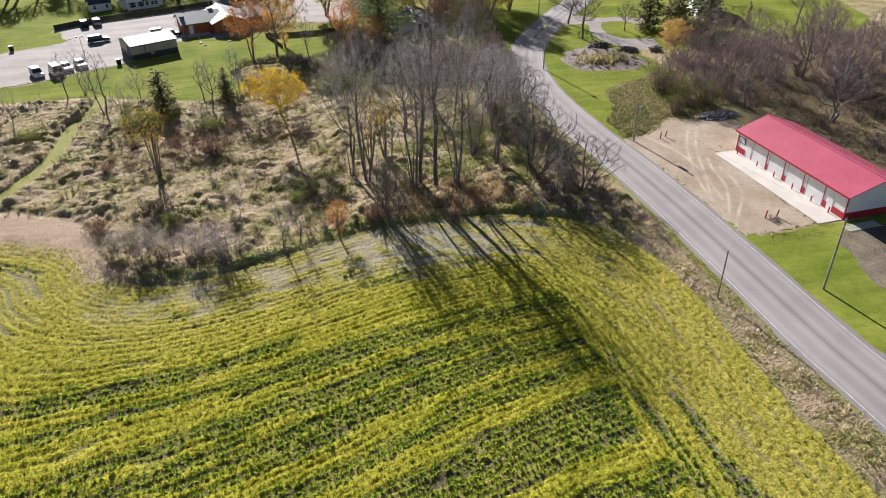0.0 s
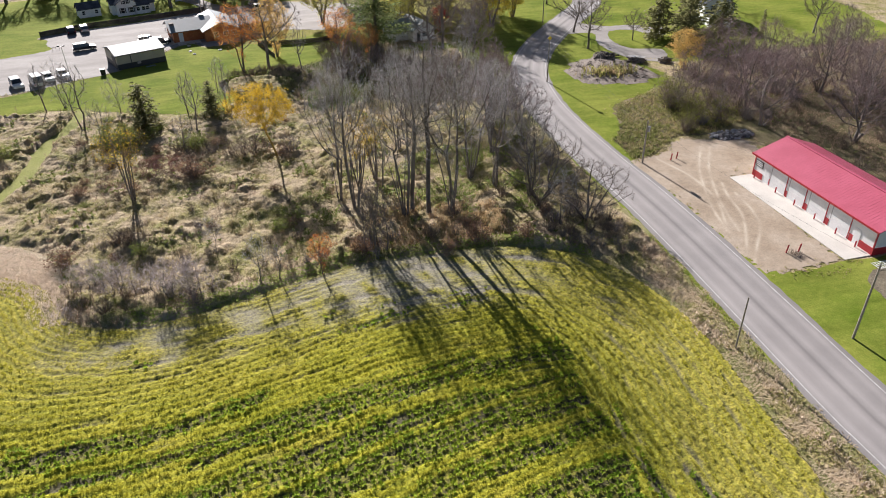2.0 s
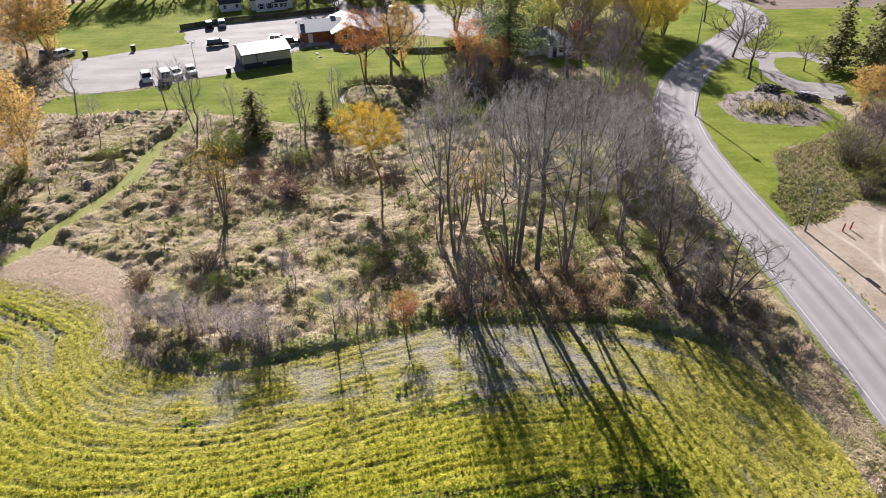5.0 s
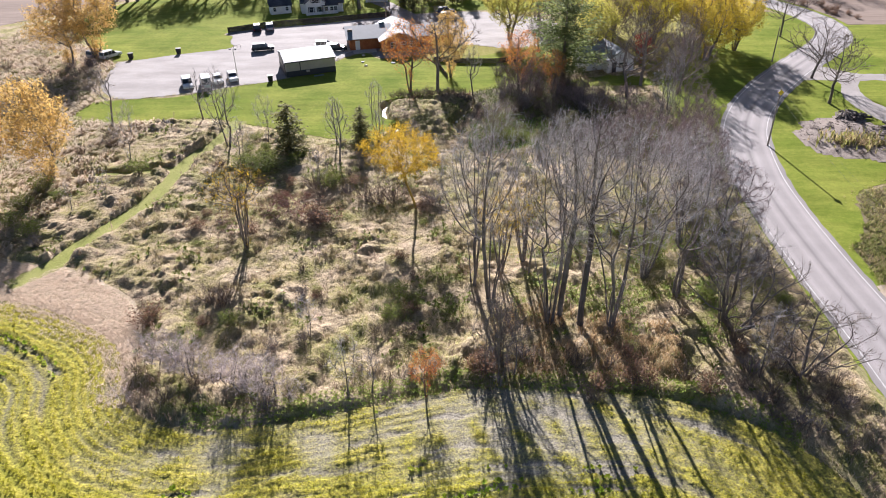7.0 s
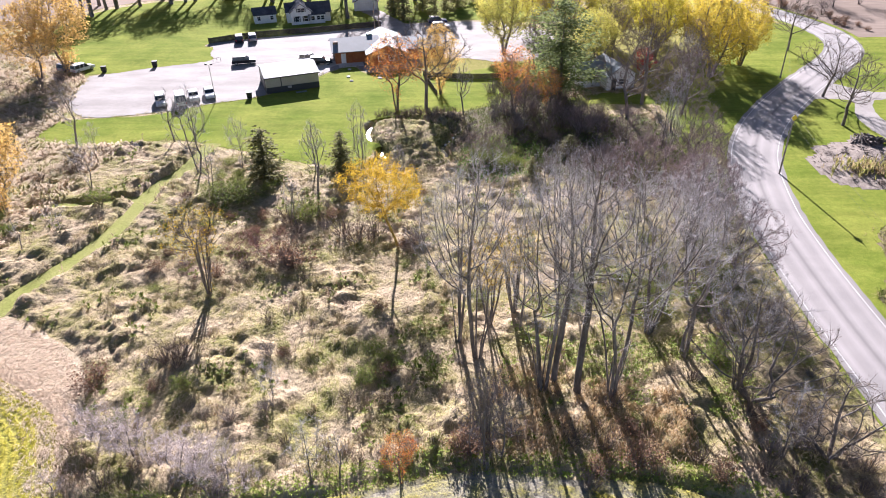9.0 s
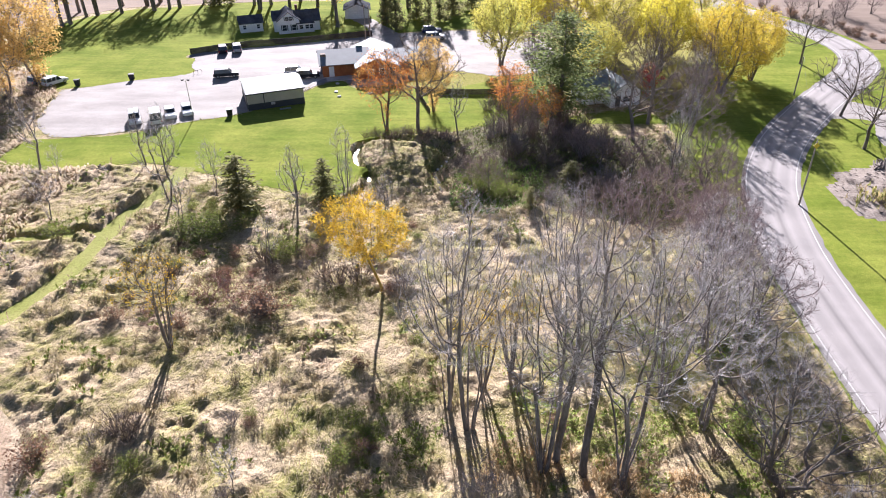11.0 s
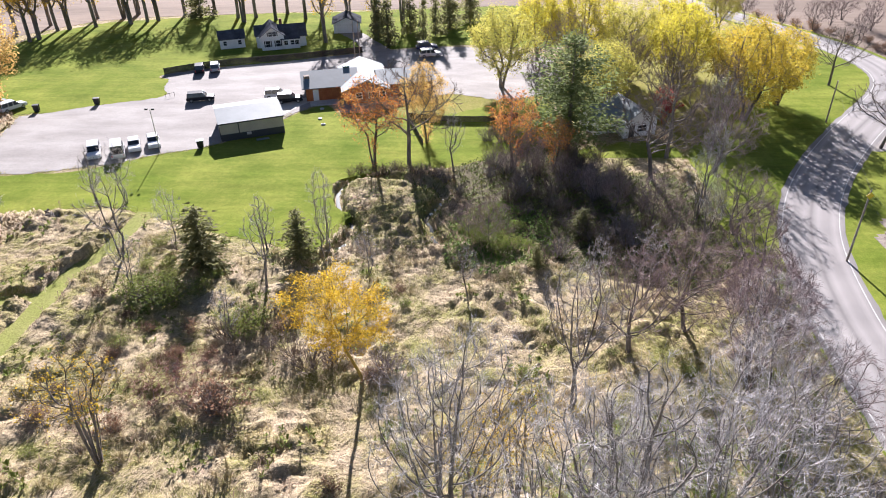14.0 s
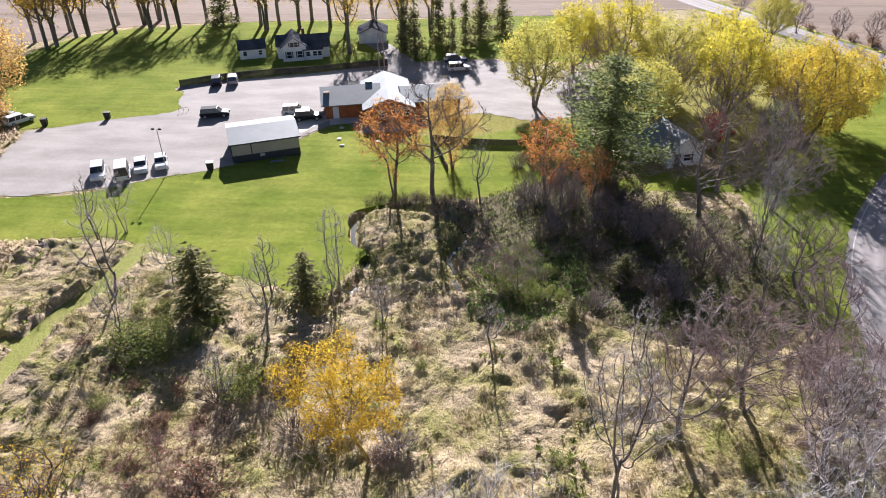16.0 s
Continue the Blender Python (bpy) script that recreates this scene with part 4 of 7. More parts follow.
red_bare = Stock([tree_thing("bare_tree", 31 + i, 11, r, 0.2, st, ln, 0.14, 0.95, 900, 0.42, 0.2, M_TWIG_RED, 0.12, 5, 0.85, 0.0105) for i, (r, st, ln) in enumerate([(5.0, 3, 22), (4.4, 2, 16), (4.6, 4, 26)])],
                 [11] * 3, "bare spreading tree with reddish brown twigs", "tree", "bare trees by the road")
for x, y, h in [(36.5, 108, 12), (40, 101, 10), (39, 112, 11), (33, 115, 11), (27, 112, 11), (88.7, 87.6, 12.5), (79.6, 97.4, 13), (73.2, 101, 9), (97, 96, 12), (93, 108, 11), (84, 112, 12), (104, 100, 12), (110, 88, 11), (76, 112, 10), (100, 78, 10), (88, 122, 11), (82, 105, 12), (99, 108, 13), (107, 112, 12), (116, 100, 12), (112, 120, 12), (95, 118, 11), (120, 110, 12), (104, 90, 11), (70, 107, 8)]:
    red_bare.put(x, y, h)
small_bare = Stock([tree_thing("bare_tree", 41 + i, 8.5, r, 0.25, st, ln, fk, 1.1, n, 0.34, g, M_TWIG, 0.22, 3, 0.55, 0.009) for i, (r, st, ln, fk, n, g) in enumerate([(1.5, 1, 4, 0.4, 260, 0.11), (1.9, 2, 10, 0.25, 320, 0.09), (2.2, 3, 14, 0.2, 380, 0.08)])],
                   [8.5] * 3, "slender bare tree in the dry meadow", "tree", "slender bare trees")
for x, y, h in [(-36.6, 139.8, 9), (-28.3, 127.5, 12), (-22.6, 129.4, 8.3), (-9.8, 121.6, 10), (-5.4, 132.6, 9.5), (-41.7, 122.1, 8), (-51.4, 137.4, 11.6), (-10.9, 112.9, 6.6), (-39.6, 109.6, 4.5), (-42.7, 106.4, 4.5),
                (-24, 121, 7.5), (-47.3, 135.4, 5), (-11.4, 128.4, 8), (-4.8, 128.9, 7), (-33.8, 141.5, 9), (11.8, 120.2, 6.6), (0.9, 124.7, 6), (35.7, 76.5, 8), (9.7, 151.4, 9.5), (30, 120, 9), (-1, 73.2, 6.5), (16, 92, 9), (25, 120, 8), (-6, 81, 5), (1, 73.8, 5)]:
    small_bare.put(x, y, h)
pale_bush = Stock([tree_thing("sapling", 45 + i, 4.5, r, 0.15, st, 18, 0.1, 1.15, 330, 0.26, 0.045, (M_TWIG_PALE, M_TWIG_PALE, M_GREYBRUSH)[i], 0.2, 4, 0.5, 0.006) for i, (r, st) in enumerate([(1.5, 4), (1.1, 3), (1.0, 4)])],
                  [4.5] * 3, "pale grey sapling thicket at the field corner", "sapling", "saplings of the field corner")
for k in range(16):
    pale_bush.put(-21 + 16 * ((k * 0.618) % 1), 71.8 + 5.5 * ((k * 0.381) % 1), 2.6 + 2.6 * ((k * 0.27) % 1), k % 2, wide=1.45)
for x, y, h in [(12.2, 75.2, 10.5), (11.3, 76.4, 9), (13.4, 76.0, 9), (12.9, 77.2, 8), (12.4, 78.4, 9), (11.8, 77.6, 7)]:
    pale_bush.put(x, y, h, 2, label="tall slim grey saplings crowded at the field edge", wide=0.75)
for k in range(9):
    red_bare.put(12 + 26 * ((k * 0.618) % 1), 128 + 24 * ((k * 0.381 + 0.2) % 1), 5.0 + 3.0 * ((k * 0.27) % 1), label="brown leafless young tree near the creek", wide=0.8)
dark_bare = Stock([tree_thing("bare_tree", 51, 9, 5.2, 0.18, 4, 34, 0.16, 1.0, 620, 0.42, 0.17, M_BRUSH, 0.05, 3, 0.75, 0.010)], [9.0], "low dark bare tree leaning over the verge", "tree", "bare trees by the road")
for x, y, h in [(39.3, 76.4, 8), (35.4, 83, 10)]:
    dark_bare.put(x, y, h)
far_bare = Stock([tree_thing("bare_tree", 61 + i, 17, r, 0.3, st, 5, 0.35, 1.2, 420, 0.7, 0.42, M_BRUSH, 0.2, 3, 1.0, 0.02, M_GOLD, 0.22, n, 0.5) for i, (r, st, n) in enumerate([(3.6, 1, 1600), (4.2, 2, 3200)])],
                 [17] * 2, "tall dark tree with few yellow leaves", "tree", "row of trees behind the lawn")
# The last eight are added behind the row to deepen its shadow on the lawn.
for x, y in [(-91, 221), (-90, 223), (-89.5, 231), (-87, 232), (-81.5, 234.5), (-73.5, 237), (-70.3, 239), (-67.8, 240), (-48, 243), (-45.2, 238), (-43.3, 243), (-37.6, 240.5), (-20.8, 219), (-17.9, 236), (-30, 241), (-26, 243), (-10.5, 226), (-5, 238), (-12, 242), (-94, 236), (-85, 243), (-78, 243), (-63, 246), (-55, 247), (-97, 226), (-76, 247), (-36, 247)]:
    far_bare.put(x, y, 17)
lone = Stock([tree_thing("bare_tree", 55 + i, 10.5, 4.6, 0.3, 1, 4, 0.3, 1.0, 520, 0.5, 0.2, M_BRUSH, 0.08, 3, 0.8, 0.014) for i in range(2)], [10.5] * 2, "spreading bare tree on the mown lawn", "tree", "bare lawn trees")
for x, y, h in [(78.3, 188.2, 11), (73.6, 159.5, 11.5), (71.2, 146, 12), (124.9, 141.6, 11), (3.2, 153.5, 15.5), (37.2, 149, 14), (41, 156, 14), (83.4, 149.1, 7), (120, 170, 12)]:
    lone.put(x, y, h)
for x, y, h, w in [(43, 143, 11, 1), (46.5, 151, 12, 4), (40, 137, 10, 1), (48.5, 159, 12, 1), (39, 130, 9, 1), (44, 134, 9, 2), (42, 124, 9, 2)]:
    (grove if w == 1 else red_bare).put(x, y, h, w % 3, label="bare grey tree beside the road bend", wide=1.0)


for x, y, h in [(40, 181, 12), (45.5, 175, 13), (30, 192, 13), (24, 178, 11), (52, 167, 12)]:
    red_bare.put(x, y, h, label="brown leafless tree among the yellow ones", wide=0.8)
for x, y, h in [(79, 237, 8), (91, 226, 8), (86, 232, 7), (102, 236, 9), (104, 226, 8), (97, 231, 7), (112, 229, 9), (75, 244, 8), (98, 218, 7), (122, 224, 9), (70, 252, 8)]:
    red_bare.put(x, y, h, label="brown leafless tree in the hedgerow by the stubble", wide=0.8)
# Yellow light on trunk and twigs is put into this bark colour.
M_LIT_BARK = surface("lichened_bark", (0.26, 0.18, 0.05), (0.42, 0.30, 0.08), 0.6, 5.0, 0.9, 0.5, 0.03, 0, 0.2, 0.4, (1, 1, 0.25))
gold = Stock([tree_thing("autumn_tree", 71, 10.4, 4.0, 0.46, 1, 0.5, 0.38, 1.2, 560, 0.42, 0.13, M_LIT_BARK, 0.2, 3, 0.6, 0.010, M_GOLD, 0.085, 11500, 0.17, M_LIT_BARK)], [10.4], "small tree with golden yellow autumn leaves", "tree", "yellow trees")
leaning = gold.put(2.5, 107.4, 11.7)
leaning.matrix_basis = pose(2.5, 107.4, leaning.matrix_basis.translation.z, 0, -12, 40) @ Matrix.Diagonal((*leaning.scale, 1))
thin_gold = Stock([tree_thing("autumn_tree", 72, 10.5, 3.0, 0.4, 7, 11, 0.62, 1.3, 380, 0.42, 0.11, M_LIT_BARK, 0.25, 2, 0.6, 0.011, M_GOLD, 0.1, 950, 0.28)], [10.5], "slim many-stemmed tree with sparse yellow leaves", "tree", "yellow trees")
for x, y, h in [(-16.9, 97.4, 11), (15.5, 95, 11), (13, 93, 10)]:
    thin_gold.put(x, y, h)
amber = Stock([tree_thing("autumn_tree", 73, 13.5, 4.8, 0.22, 5, 14, 0.2, 1.1, 600, 0.5, 0.16, M_BARK, 0.2, 2, 0.7, 0.014, M_AMBER, 0.17, 9000, 0.32)], [13.5], "broad tree full of amber yellow leaves", "tree", "yellow trees")
for x, y, h in [(-50.2, 115.5, 15), (-72, 176, 19), (-75, 170, 15), (-59, 112, 12)]:
    amber.put(x, y, h)
lime = Stock([tree_thing("autumn_tree", 74 + i, 14.5, 6.0, 0.2, 3, 12, 0.2, 1.0, 700, 0.6, 0.26, M_BARK, 0.15, 2, 0.8, 0.016, (M_LIME, M_YELLOW, M_RICH)[i], 0.18, 13000, 0.36) for i in range(3)], [14.5] * 3, "large rounded tree with bright yellow leaves", "tree", "yellow trees")
for x, y, h, w in [(17.9, 187.4, 15, 0), (35.5, 176, 12, 0), (57, 171, 16, 2), (49, 183, 16, 1), (42, 192, 15, 0), (34, 202, 16, 1), (26, 205, 14, 1), (60, 186, 13, 0), (65, 178, 13, 2), (70, 228, 12, 0), (52, 200, 14, 1)]:
    lime.put(x, y, h, w)
orange = Stock([tree_thing("autumn_tree", 77, 11.5, 4.0, 0.3, 3, 14, 0.28, 1.1, 480, 0.46, 0.18, M_BARK, 0.15, 2, 0.65, 0.014, M_ORANGE, 0.115, 4600, 0.24)], [11.5], "tree with thin orange red autumn leaves", "tree", "orange trees")
for x, y, h in [(-1.9, 153.3, 13.5), (18.4, 152.5, 11.5), (24, 152, 8)]:
    orange.put(x, y, h)
amber.put(5.3, 161.6, 12.5, label="tree with thin golden orange leaves behind the tavern lawn", wide=0.8)
orange.put(5.8, 73.6, 5.6, label="young tree with sparse orange leaves at the field edge", wide=0.7)
amber.put(82.8, 127, 8, label="rounded bush tree with yellow leaves", wide=1.1)
maroon = Stock([tree_thing("autumn_tree", 78, 6, 2.2, 0.3, 2, 10, 0.25, 1.0, 220, 0.4, 0.09, M_BARK, 0.15, 2, 0.5, 0.012, M_RED, 0.15, 1500, 0.2)], [6.0], "small tree with dark red autumn leaves", "tree", "orange trees")
for x, y, h in [(43.5, 168.5, 6.5)]:
    maroon.put(x, y, h)
pine = Stock([conifer("pine_tree", 81, 16, 5.8, M_PINE, 15, 12, -0.05, 0.14, 0.27, 0.42, 0.34)], [16.0], "tall green white pine with layered boughs", "tree", "conifers")
for x, y, h in [(26.8, 159, 17.5)]:
    pine.put(x, y, h, wide=1.35)
spruce = Stock([conifer("spruce_tree", 82 + i, 9, (2.6, 2.2)[i], M_NEEDLE, (16, 16)[i], (6, 7)[i], 0.1, 0.03, 0.34, (0.6, 0.85)[i], 0.26) for i in range(2)], [9.0, 9.0], "dark green spruce with drooping boughs", "tree", "conifers")
# The widest, at 25.6, 133.8, is a squat spruce standing in for a round shrub.
for k, (x, y, h, wd) in enumerate([(-18.3, 126.6, 7.6, 1.75), (-7.4, 127.6, 6.4, 1.5), (-57.7, 243, 12, 1.2), (-6.1, 215.5, 13, 0.8), (1.4, 220, 11, 0.6), (7.1, 231, 12, 1.2), (-2, 226, 12, 0.7), (-9, 221, 12, 0.8), (4, 224, 12, 0.7), (89.1, 148.7, 14, 1.2), (96.5, 148, 15, 1.3), (93, 143, 12, 1.1), (102, 144, 13, 1.2), (12, 236, 11, 1.2), (112, 143, 6, 0.6), (25.6, 133.8, 3.6, 2.2), (19.4, 125.4, 3.4, 1.2)]):
    spruce.put(x, y, h, 0 if k == 0 else None, wide=wd)

bush = Stock([shrub("shrub", 91 + i, 2.4, 1.5, (64, 72, 56)[i], M_BRUSH if i != 1 else M_GREYBRUSH, thick=0.016) for i in range(3)], [2.4, 2.4, 2.4], "tangled leafless brown shrub", "shrub", "leafless shrubs")
green_bush = Stock([shrub("shrub", 95, 2.2, 1.6, 60, M_BRUSH, M_GREEN, 1100, 0.11)], [2.2], "low shrub still in green leaf", "shrub", "green shrubs")
olive_bush = Stock([shrub("shrub", 96, 4.0, 2.0, 90, M_BRUSH, leafy("olive_leaves", [(0.0, (0.13, 0.15, 0.03)), (1.0, (0.30, 0.30, 0.07))], 0.45), 620, 0.16, 0.02)], [4.0], "tall shrub thinly set with olive leaves", "shrub", "green shrubs")
rust_bush = Stock([shrub("shrub", 97, 2.2, 1.6, 90, M_BRUSH, leafy("rust_leaves", [(0.0, (0.17, 0.085, 0.06)), (1.0, (0.33, 0.21, 0.13))], 0.4), 500, 0.14)], [2.2], "rust brown shrub with withered leaves", "shrub", "rust shrubs")


def spread_out(seed, outline, n, gap):
    rng = np.random.default_rng(seed)
    o = np.array(outline, float)
    got = []
    for _ in range(n * 30):
        p = rng.uniform(o.min(0), o.max(0))
        if inside(o, p[None])[0] and all((p[0] - q[0]) ** 2 + (p[1] - q[1]) ** 2 > gap * gap for q in got):
            got.append(tuple(p))
            if len(got) == n:
                break
    return got


def joined(name, stock, places, label):
    """Many shrubs of one stock too far off to count, as one mesh."""
    vs, fs, mats, n = [], [], [], 0
    for k, (x, y, h) in enumerate(places):
        i = k % len(stock.grown)
        m = pose(x, y, float(ground_z(np.array([[x, y]]))[0]) - 0.03, 0, 0, k * 137.5) @ Matrix.Scale(h / stock.own[i], 4)
        for o in stock.grown[i].children:
            co = np.empty(len(o.data.vertices) * 3, np.float32)
            o.data.vertices.foreach_get("co", co)
            ix = np.empty(len(o.data.loops), np.int32)
            o.data.loops.foreach_get("vertex_index", ix)
            vs.append(co.reshape(-1, 3) @ np.array(m.to_3x3()).T + np.array(m.translation))
            fs.append(ix.reshape(-1, 4) + n)
            mats.append((o.data.materials[0], len(fs[-1])))
            n += len(vs[-1])
    me = mesh_of(name, np.vstack(vs), np.vstack(fs), mats[0][0])
    kinds = list(dict.fromkeys(a for a, _ in mats))
    for a in kinds[1:]:
        me.materials.append(a)
    me.polygons.foreach_set("material_index", np.concatenate([np.full(c, kinds.index(a), np.int32) for a, c in mats]))
    return tagged(part(name, me, None), label, kind="stuff")


rs = np.random.default_rng(7)
for outline, n, gap, stock, h0, h1 in [
        ([(-22, 72), (-8, 70.5), (-7, 76), (-20, 80)], 7, 1.8, bush, 1.2, 2.2),
        ([(-8, 71), (8, 74.5), (6, 84), (-10, 80)], 10, 2.0, bush, 1.0, 1.8),
        ([(6, 75), (36, 71), (41, 66), (44, 74), (42, 84), (8, 80)], 15, 2.2, bush, 1.2, 2.6),
        ([(8, 75), (34, 72.5), (36, 80), (8, 82)], 6, 3.0, rust_bush, 1.2, 2.4),
        ([(30, 78), (44, 72), (44, 120), (30, 110)], 10, 3.0, bush, 1.2, 2.6),
        ([(33, 72), (38, 69.5), (42.5, 69), (42.5, 77), (35, 78)], 16, 1.3, bush, 1.2, 2.2),
        ([(28, 88), (42, 80), (43, 110), (28, 110)], 10, 3.0, green_bush, 1.0, 2.0),
        ([(-26, 100), (-12, 100), (-14, 118), (-26, 118)], 7, 2.4, rust_bush, 0.9, 1.6),
        ([(-20, 82), (-8, 82), (-6, 112), (-20, 112)], 7, 3.0, bush, 1.0, 2.0),
        ([(-25, 121), (-14, 121), (-14, 126), (-25, 126)], 5, 2.2, green_bush, 1.0, 1.8),
        ([(-14, 110), (0, 110), (4, 118), (-12, 124)], 7, 2.2, bush, 0.9, 1.7),
        ([(10, 125), (40, 118), (44, 140), (36, 152), (12, 152)], 13, 3.0, bush, 1.6, 3.0),
        ([(11, 131.5), (15, 129), (20, 130), (19, 141), (11, 138.5)], 14, 1.5, green_bush, 0.9, 1.8),
        ([(16, 141), (30, 128), (36, 136), (34, 156), (14, 152)], 26, 2.2, bush, 1.8, 3.4),
        ([(-6, 149.6), (-3, 150.4), (2, 150.2), (8.6, 146.6), (9.5, 148), (2, 152), (-4, 151.6)], 26, 0.9, bush, 1.0, 1.7),
        ([(10, 146), (9.6, 139), (9.6, 133), (11, 132), (12, 146)], 8, 1.3, bush, 0.8, 1.3),
        ([(56, 98), (70, 98), (80, 96), (110, 80), (118, 110), (80, 124), (66, 112)], 22, 3.6, bush, 2.0, 4.5),
        ([(62, 98), (76, 98), (80, 114), (68, 112)], 6, 3.0, olive_bush, 2.5, 4.5),
        ([(64, 99), (120, 84), (122, 108), (80, 124), (66, 112)], 22, 3.6, bush, 1.6, 3.0),
        ([(80, 55), (110, 55), (112, 96), (80, 84)], 9, 4.0, bush, 1.8, 3.5),
        ([(-80, 92), (-42, 96), (-44, 132), (-85, 150)], 14, 4.0, bush, 1.4, 3.0),
        ([(-62, 98), (-44, 98), (-46, 114), (-62, 116)], 10, 2.6, green_bush, 1.2, 2.4),
        ([(-90, 150), (-68, 150), (-70, 172), (-90, 180)], 8, 3.6, bush, 1.4, 3.0),
        ([(14, 150), (30, 150), (34, 162), (14, 166)], 12, 2.4, bush, 2.0, 3.5),
        ([(98, 203), (96, 214), (90, 226), (80, 246), (84, 248), (95, 228), (101, 214), (104, 203)], 13, 2.8, rust_bush, 1.0, 2.0)]:
    spots = [(x, y, rs.uniform(h0, h1)) for x, y in spread_out(int(rs.integers(1e6)), outline, n, gap)]
    mx0, mx1 = min(p[0] for p in outline), max(p[0] for p in outline)
    if mx0 > 54 or mx1 < -41:
        joined("far_thicket", stock, spots, "brown thicket of far-off shrubs")
    else:
        for x, y, h in spots:
            stock.put(x, y, h)
russet = Stock([tree_thing("shrub", 48, 2.6, 1.7, 0.1, 5, 24, 0.1, 1.0, 260, 0.22, 0.03, surface("russet_twigs", (0.25, 0.125, 0.105), (0.37, 0.21, 0.175), 0.4, 3.0, 0.85, 0, 0, 0, 0.15, 0.2), 0.15, 4, 0.34, 0.006)], [2.6], "russet thicket beside the slim yellow tree", "shrub", "rust shrubs")
for x, y, h in [(-15.4, 104.0, 2.6), (-13.2, 105.2, 2.6), (-14.2, 107.4, 2.4), (-16.4, 106.2, 2.2), (-11.6, 103.6, 2.2), (-19.5, 100.5, 1.8), (-21.5, 103.5, 1.8), (-12.2, 108.4, 2.2)]:
    russet.put(x, y, h, wide=1.25)
for stock, x, y, h, w, text in [
        (bush, -17.6, 87.0, 2.4, 1.2, "dark grey leafless shrub in the pale grass"), (bush, -16.4, 86.2, 2.0, 1.2, "dark grey leafless shrub in the pale grass"), (rust_bush, -9.2, 103.6, 2.6, 1.2, "rounded brown shrub alone in the fallen grass"),
        (bush, -9.5, 103.2, 2.0, 1.1, "rounded brown shrub alone in the fallen grass"), 
        (bush, -2.6, 109.0, 2.8, 1.4, "dark brown thicket at the golden tree"), (bush, -0.6, 109.8, 2.8, 1.4, "dark brown thicket at the golden tree"),
        (bush, 4.6, 108.4, 2.6, 1.4, "dark brown thicket at the golden tree"), (bush, -4.6, 110.6, 2.4, 1.4, "dark brown thicket at the golden tree"), (green_bush, -18.8, 78.8, 1.4, 1.0, "small yellow-green bush near the field corner"),
        (green_bush, -14.5, 82.9, 1.5, 1.0, "small yellow-green bush in the dead grass"), (green_bush, 1.5, 84.6, 1.6, 1.1, "small yellow-green bush in the dead grass"), (green_bush, 1.9, 88.2, 1.2, 1.4, "low dark green bush in the hollow"),
        (green_bush, 3.6, 87.4, 1.0, 1.4, "low dark green bush in the hollow"), (rust_bush, -23.5, 84.2, 1.8, 1.4, "russet shrub at the meadow's edge"), (green_bush, -21.8, 119.8, 2.1, 1.9, "broad green bush below the spruce"),
        (green_bush, -19.6, 119.2, 1.8, 1.7, "broad green bush below the spruce"), (green_bush, -23.6, 120.6, 1.8, 1.6, "broad green bush below the spruce"), (green_bush, -38.5, 117.6, 2.0, 1.2, "green bush beside the side path"),
        (bush, -12.0, 113.4, 2.4, 1.4, "brown thicket round a slender bare tree"), (green_bush, -10.0, 114.2, 2.2, 1.3, "green bush at the foot of a slender tree")]:
    stock.put(x, y, h, label=text, wide=w)
MEADOW = [(-32, 92), (-22, 84), (-20, 78), (12, 79), (34, 80), (40, 86), (38, 112), (10, 124), (-8, 120), (-28, 134)]
for seed, n, gap, stock, h0, h1, text in [(1, 22, 2.6, bush, 0.6, 1.1, "low clump of dead brown weeds"), (2, 18, 2.6, green_bush, 0.5, 1.0, "low green clump in the dead grass"), (3, 14, 2.8, rust_bush, 0.6, 1.2, "low russet clump of withered weeds")]:
    for x, y in spread_out(900 + seed, MEADOW, n, gap):
        stock.put(x, y, rs.uniform(h0, h1), label=text, wide=1.5)
for stock in (bush, green_bush, olive_bush, rust_bush):
    for i, ob in enumerate(stock.grown):
        if i not in stock.used:
            for o in (*ob.children, ob):
                bpy.data.objects.remove(o)

# the crop: fine yellow-green rows along the field's edge, streaks of darker leafy plants between them
SIDE = FIELD_EDGE[int(np.argmin(np.abs(FIELD_EDGE[:, 1] - 66.0) + 9 * (FIELD_EDGE[:, 0] < 34))):]
TOP = FIELD_EDGE[:len(FIELD_EDGE) - len(SIDE) + 1]


def row_lines(p):
    """Which row a place lies in: a headland of rows along the road and the field's end, slanting rows inside."""
    d, _ = away(TOP, p)
    r, _ = away(SIDE, p)
    b = np.clip((d - 5) / 16, 0, 1) * np.clip((p[:, 0] + 32) / 14, 0, 1)
    d = d * (1 - b) + (72.8 - p[:, 1]) * b
    slant = d + 4.6 * np.tanh((p[:, 0] - 5) / 20) * np.clip((d - 5) / 18, 0, 1.5)
    bend = -2.0 * np.log(np.exp(-d / 2.0) + np.exp(-np.minimum(r, 60) / 2.0) + 1e-30)
    side = r < 13.5 + 0.6 * waves(p, 9.0, 62, 1)
    return np.where(side, bend, slant), np.where(side, p[:, 1], p[:, 0]), side


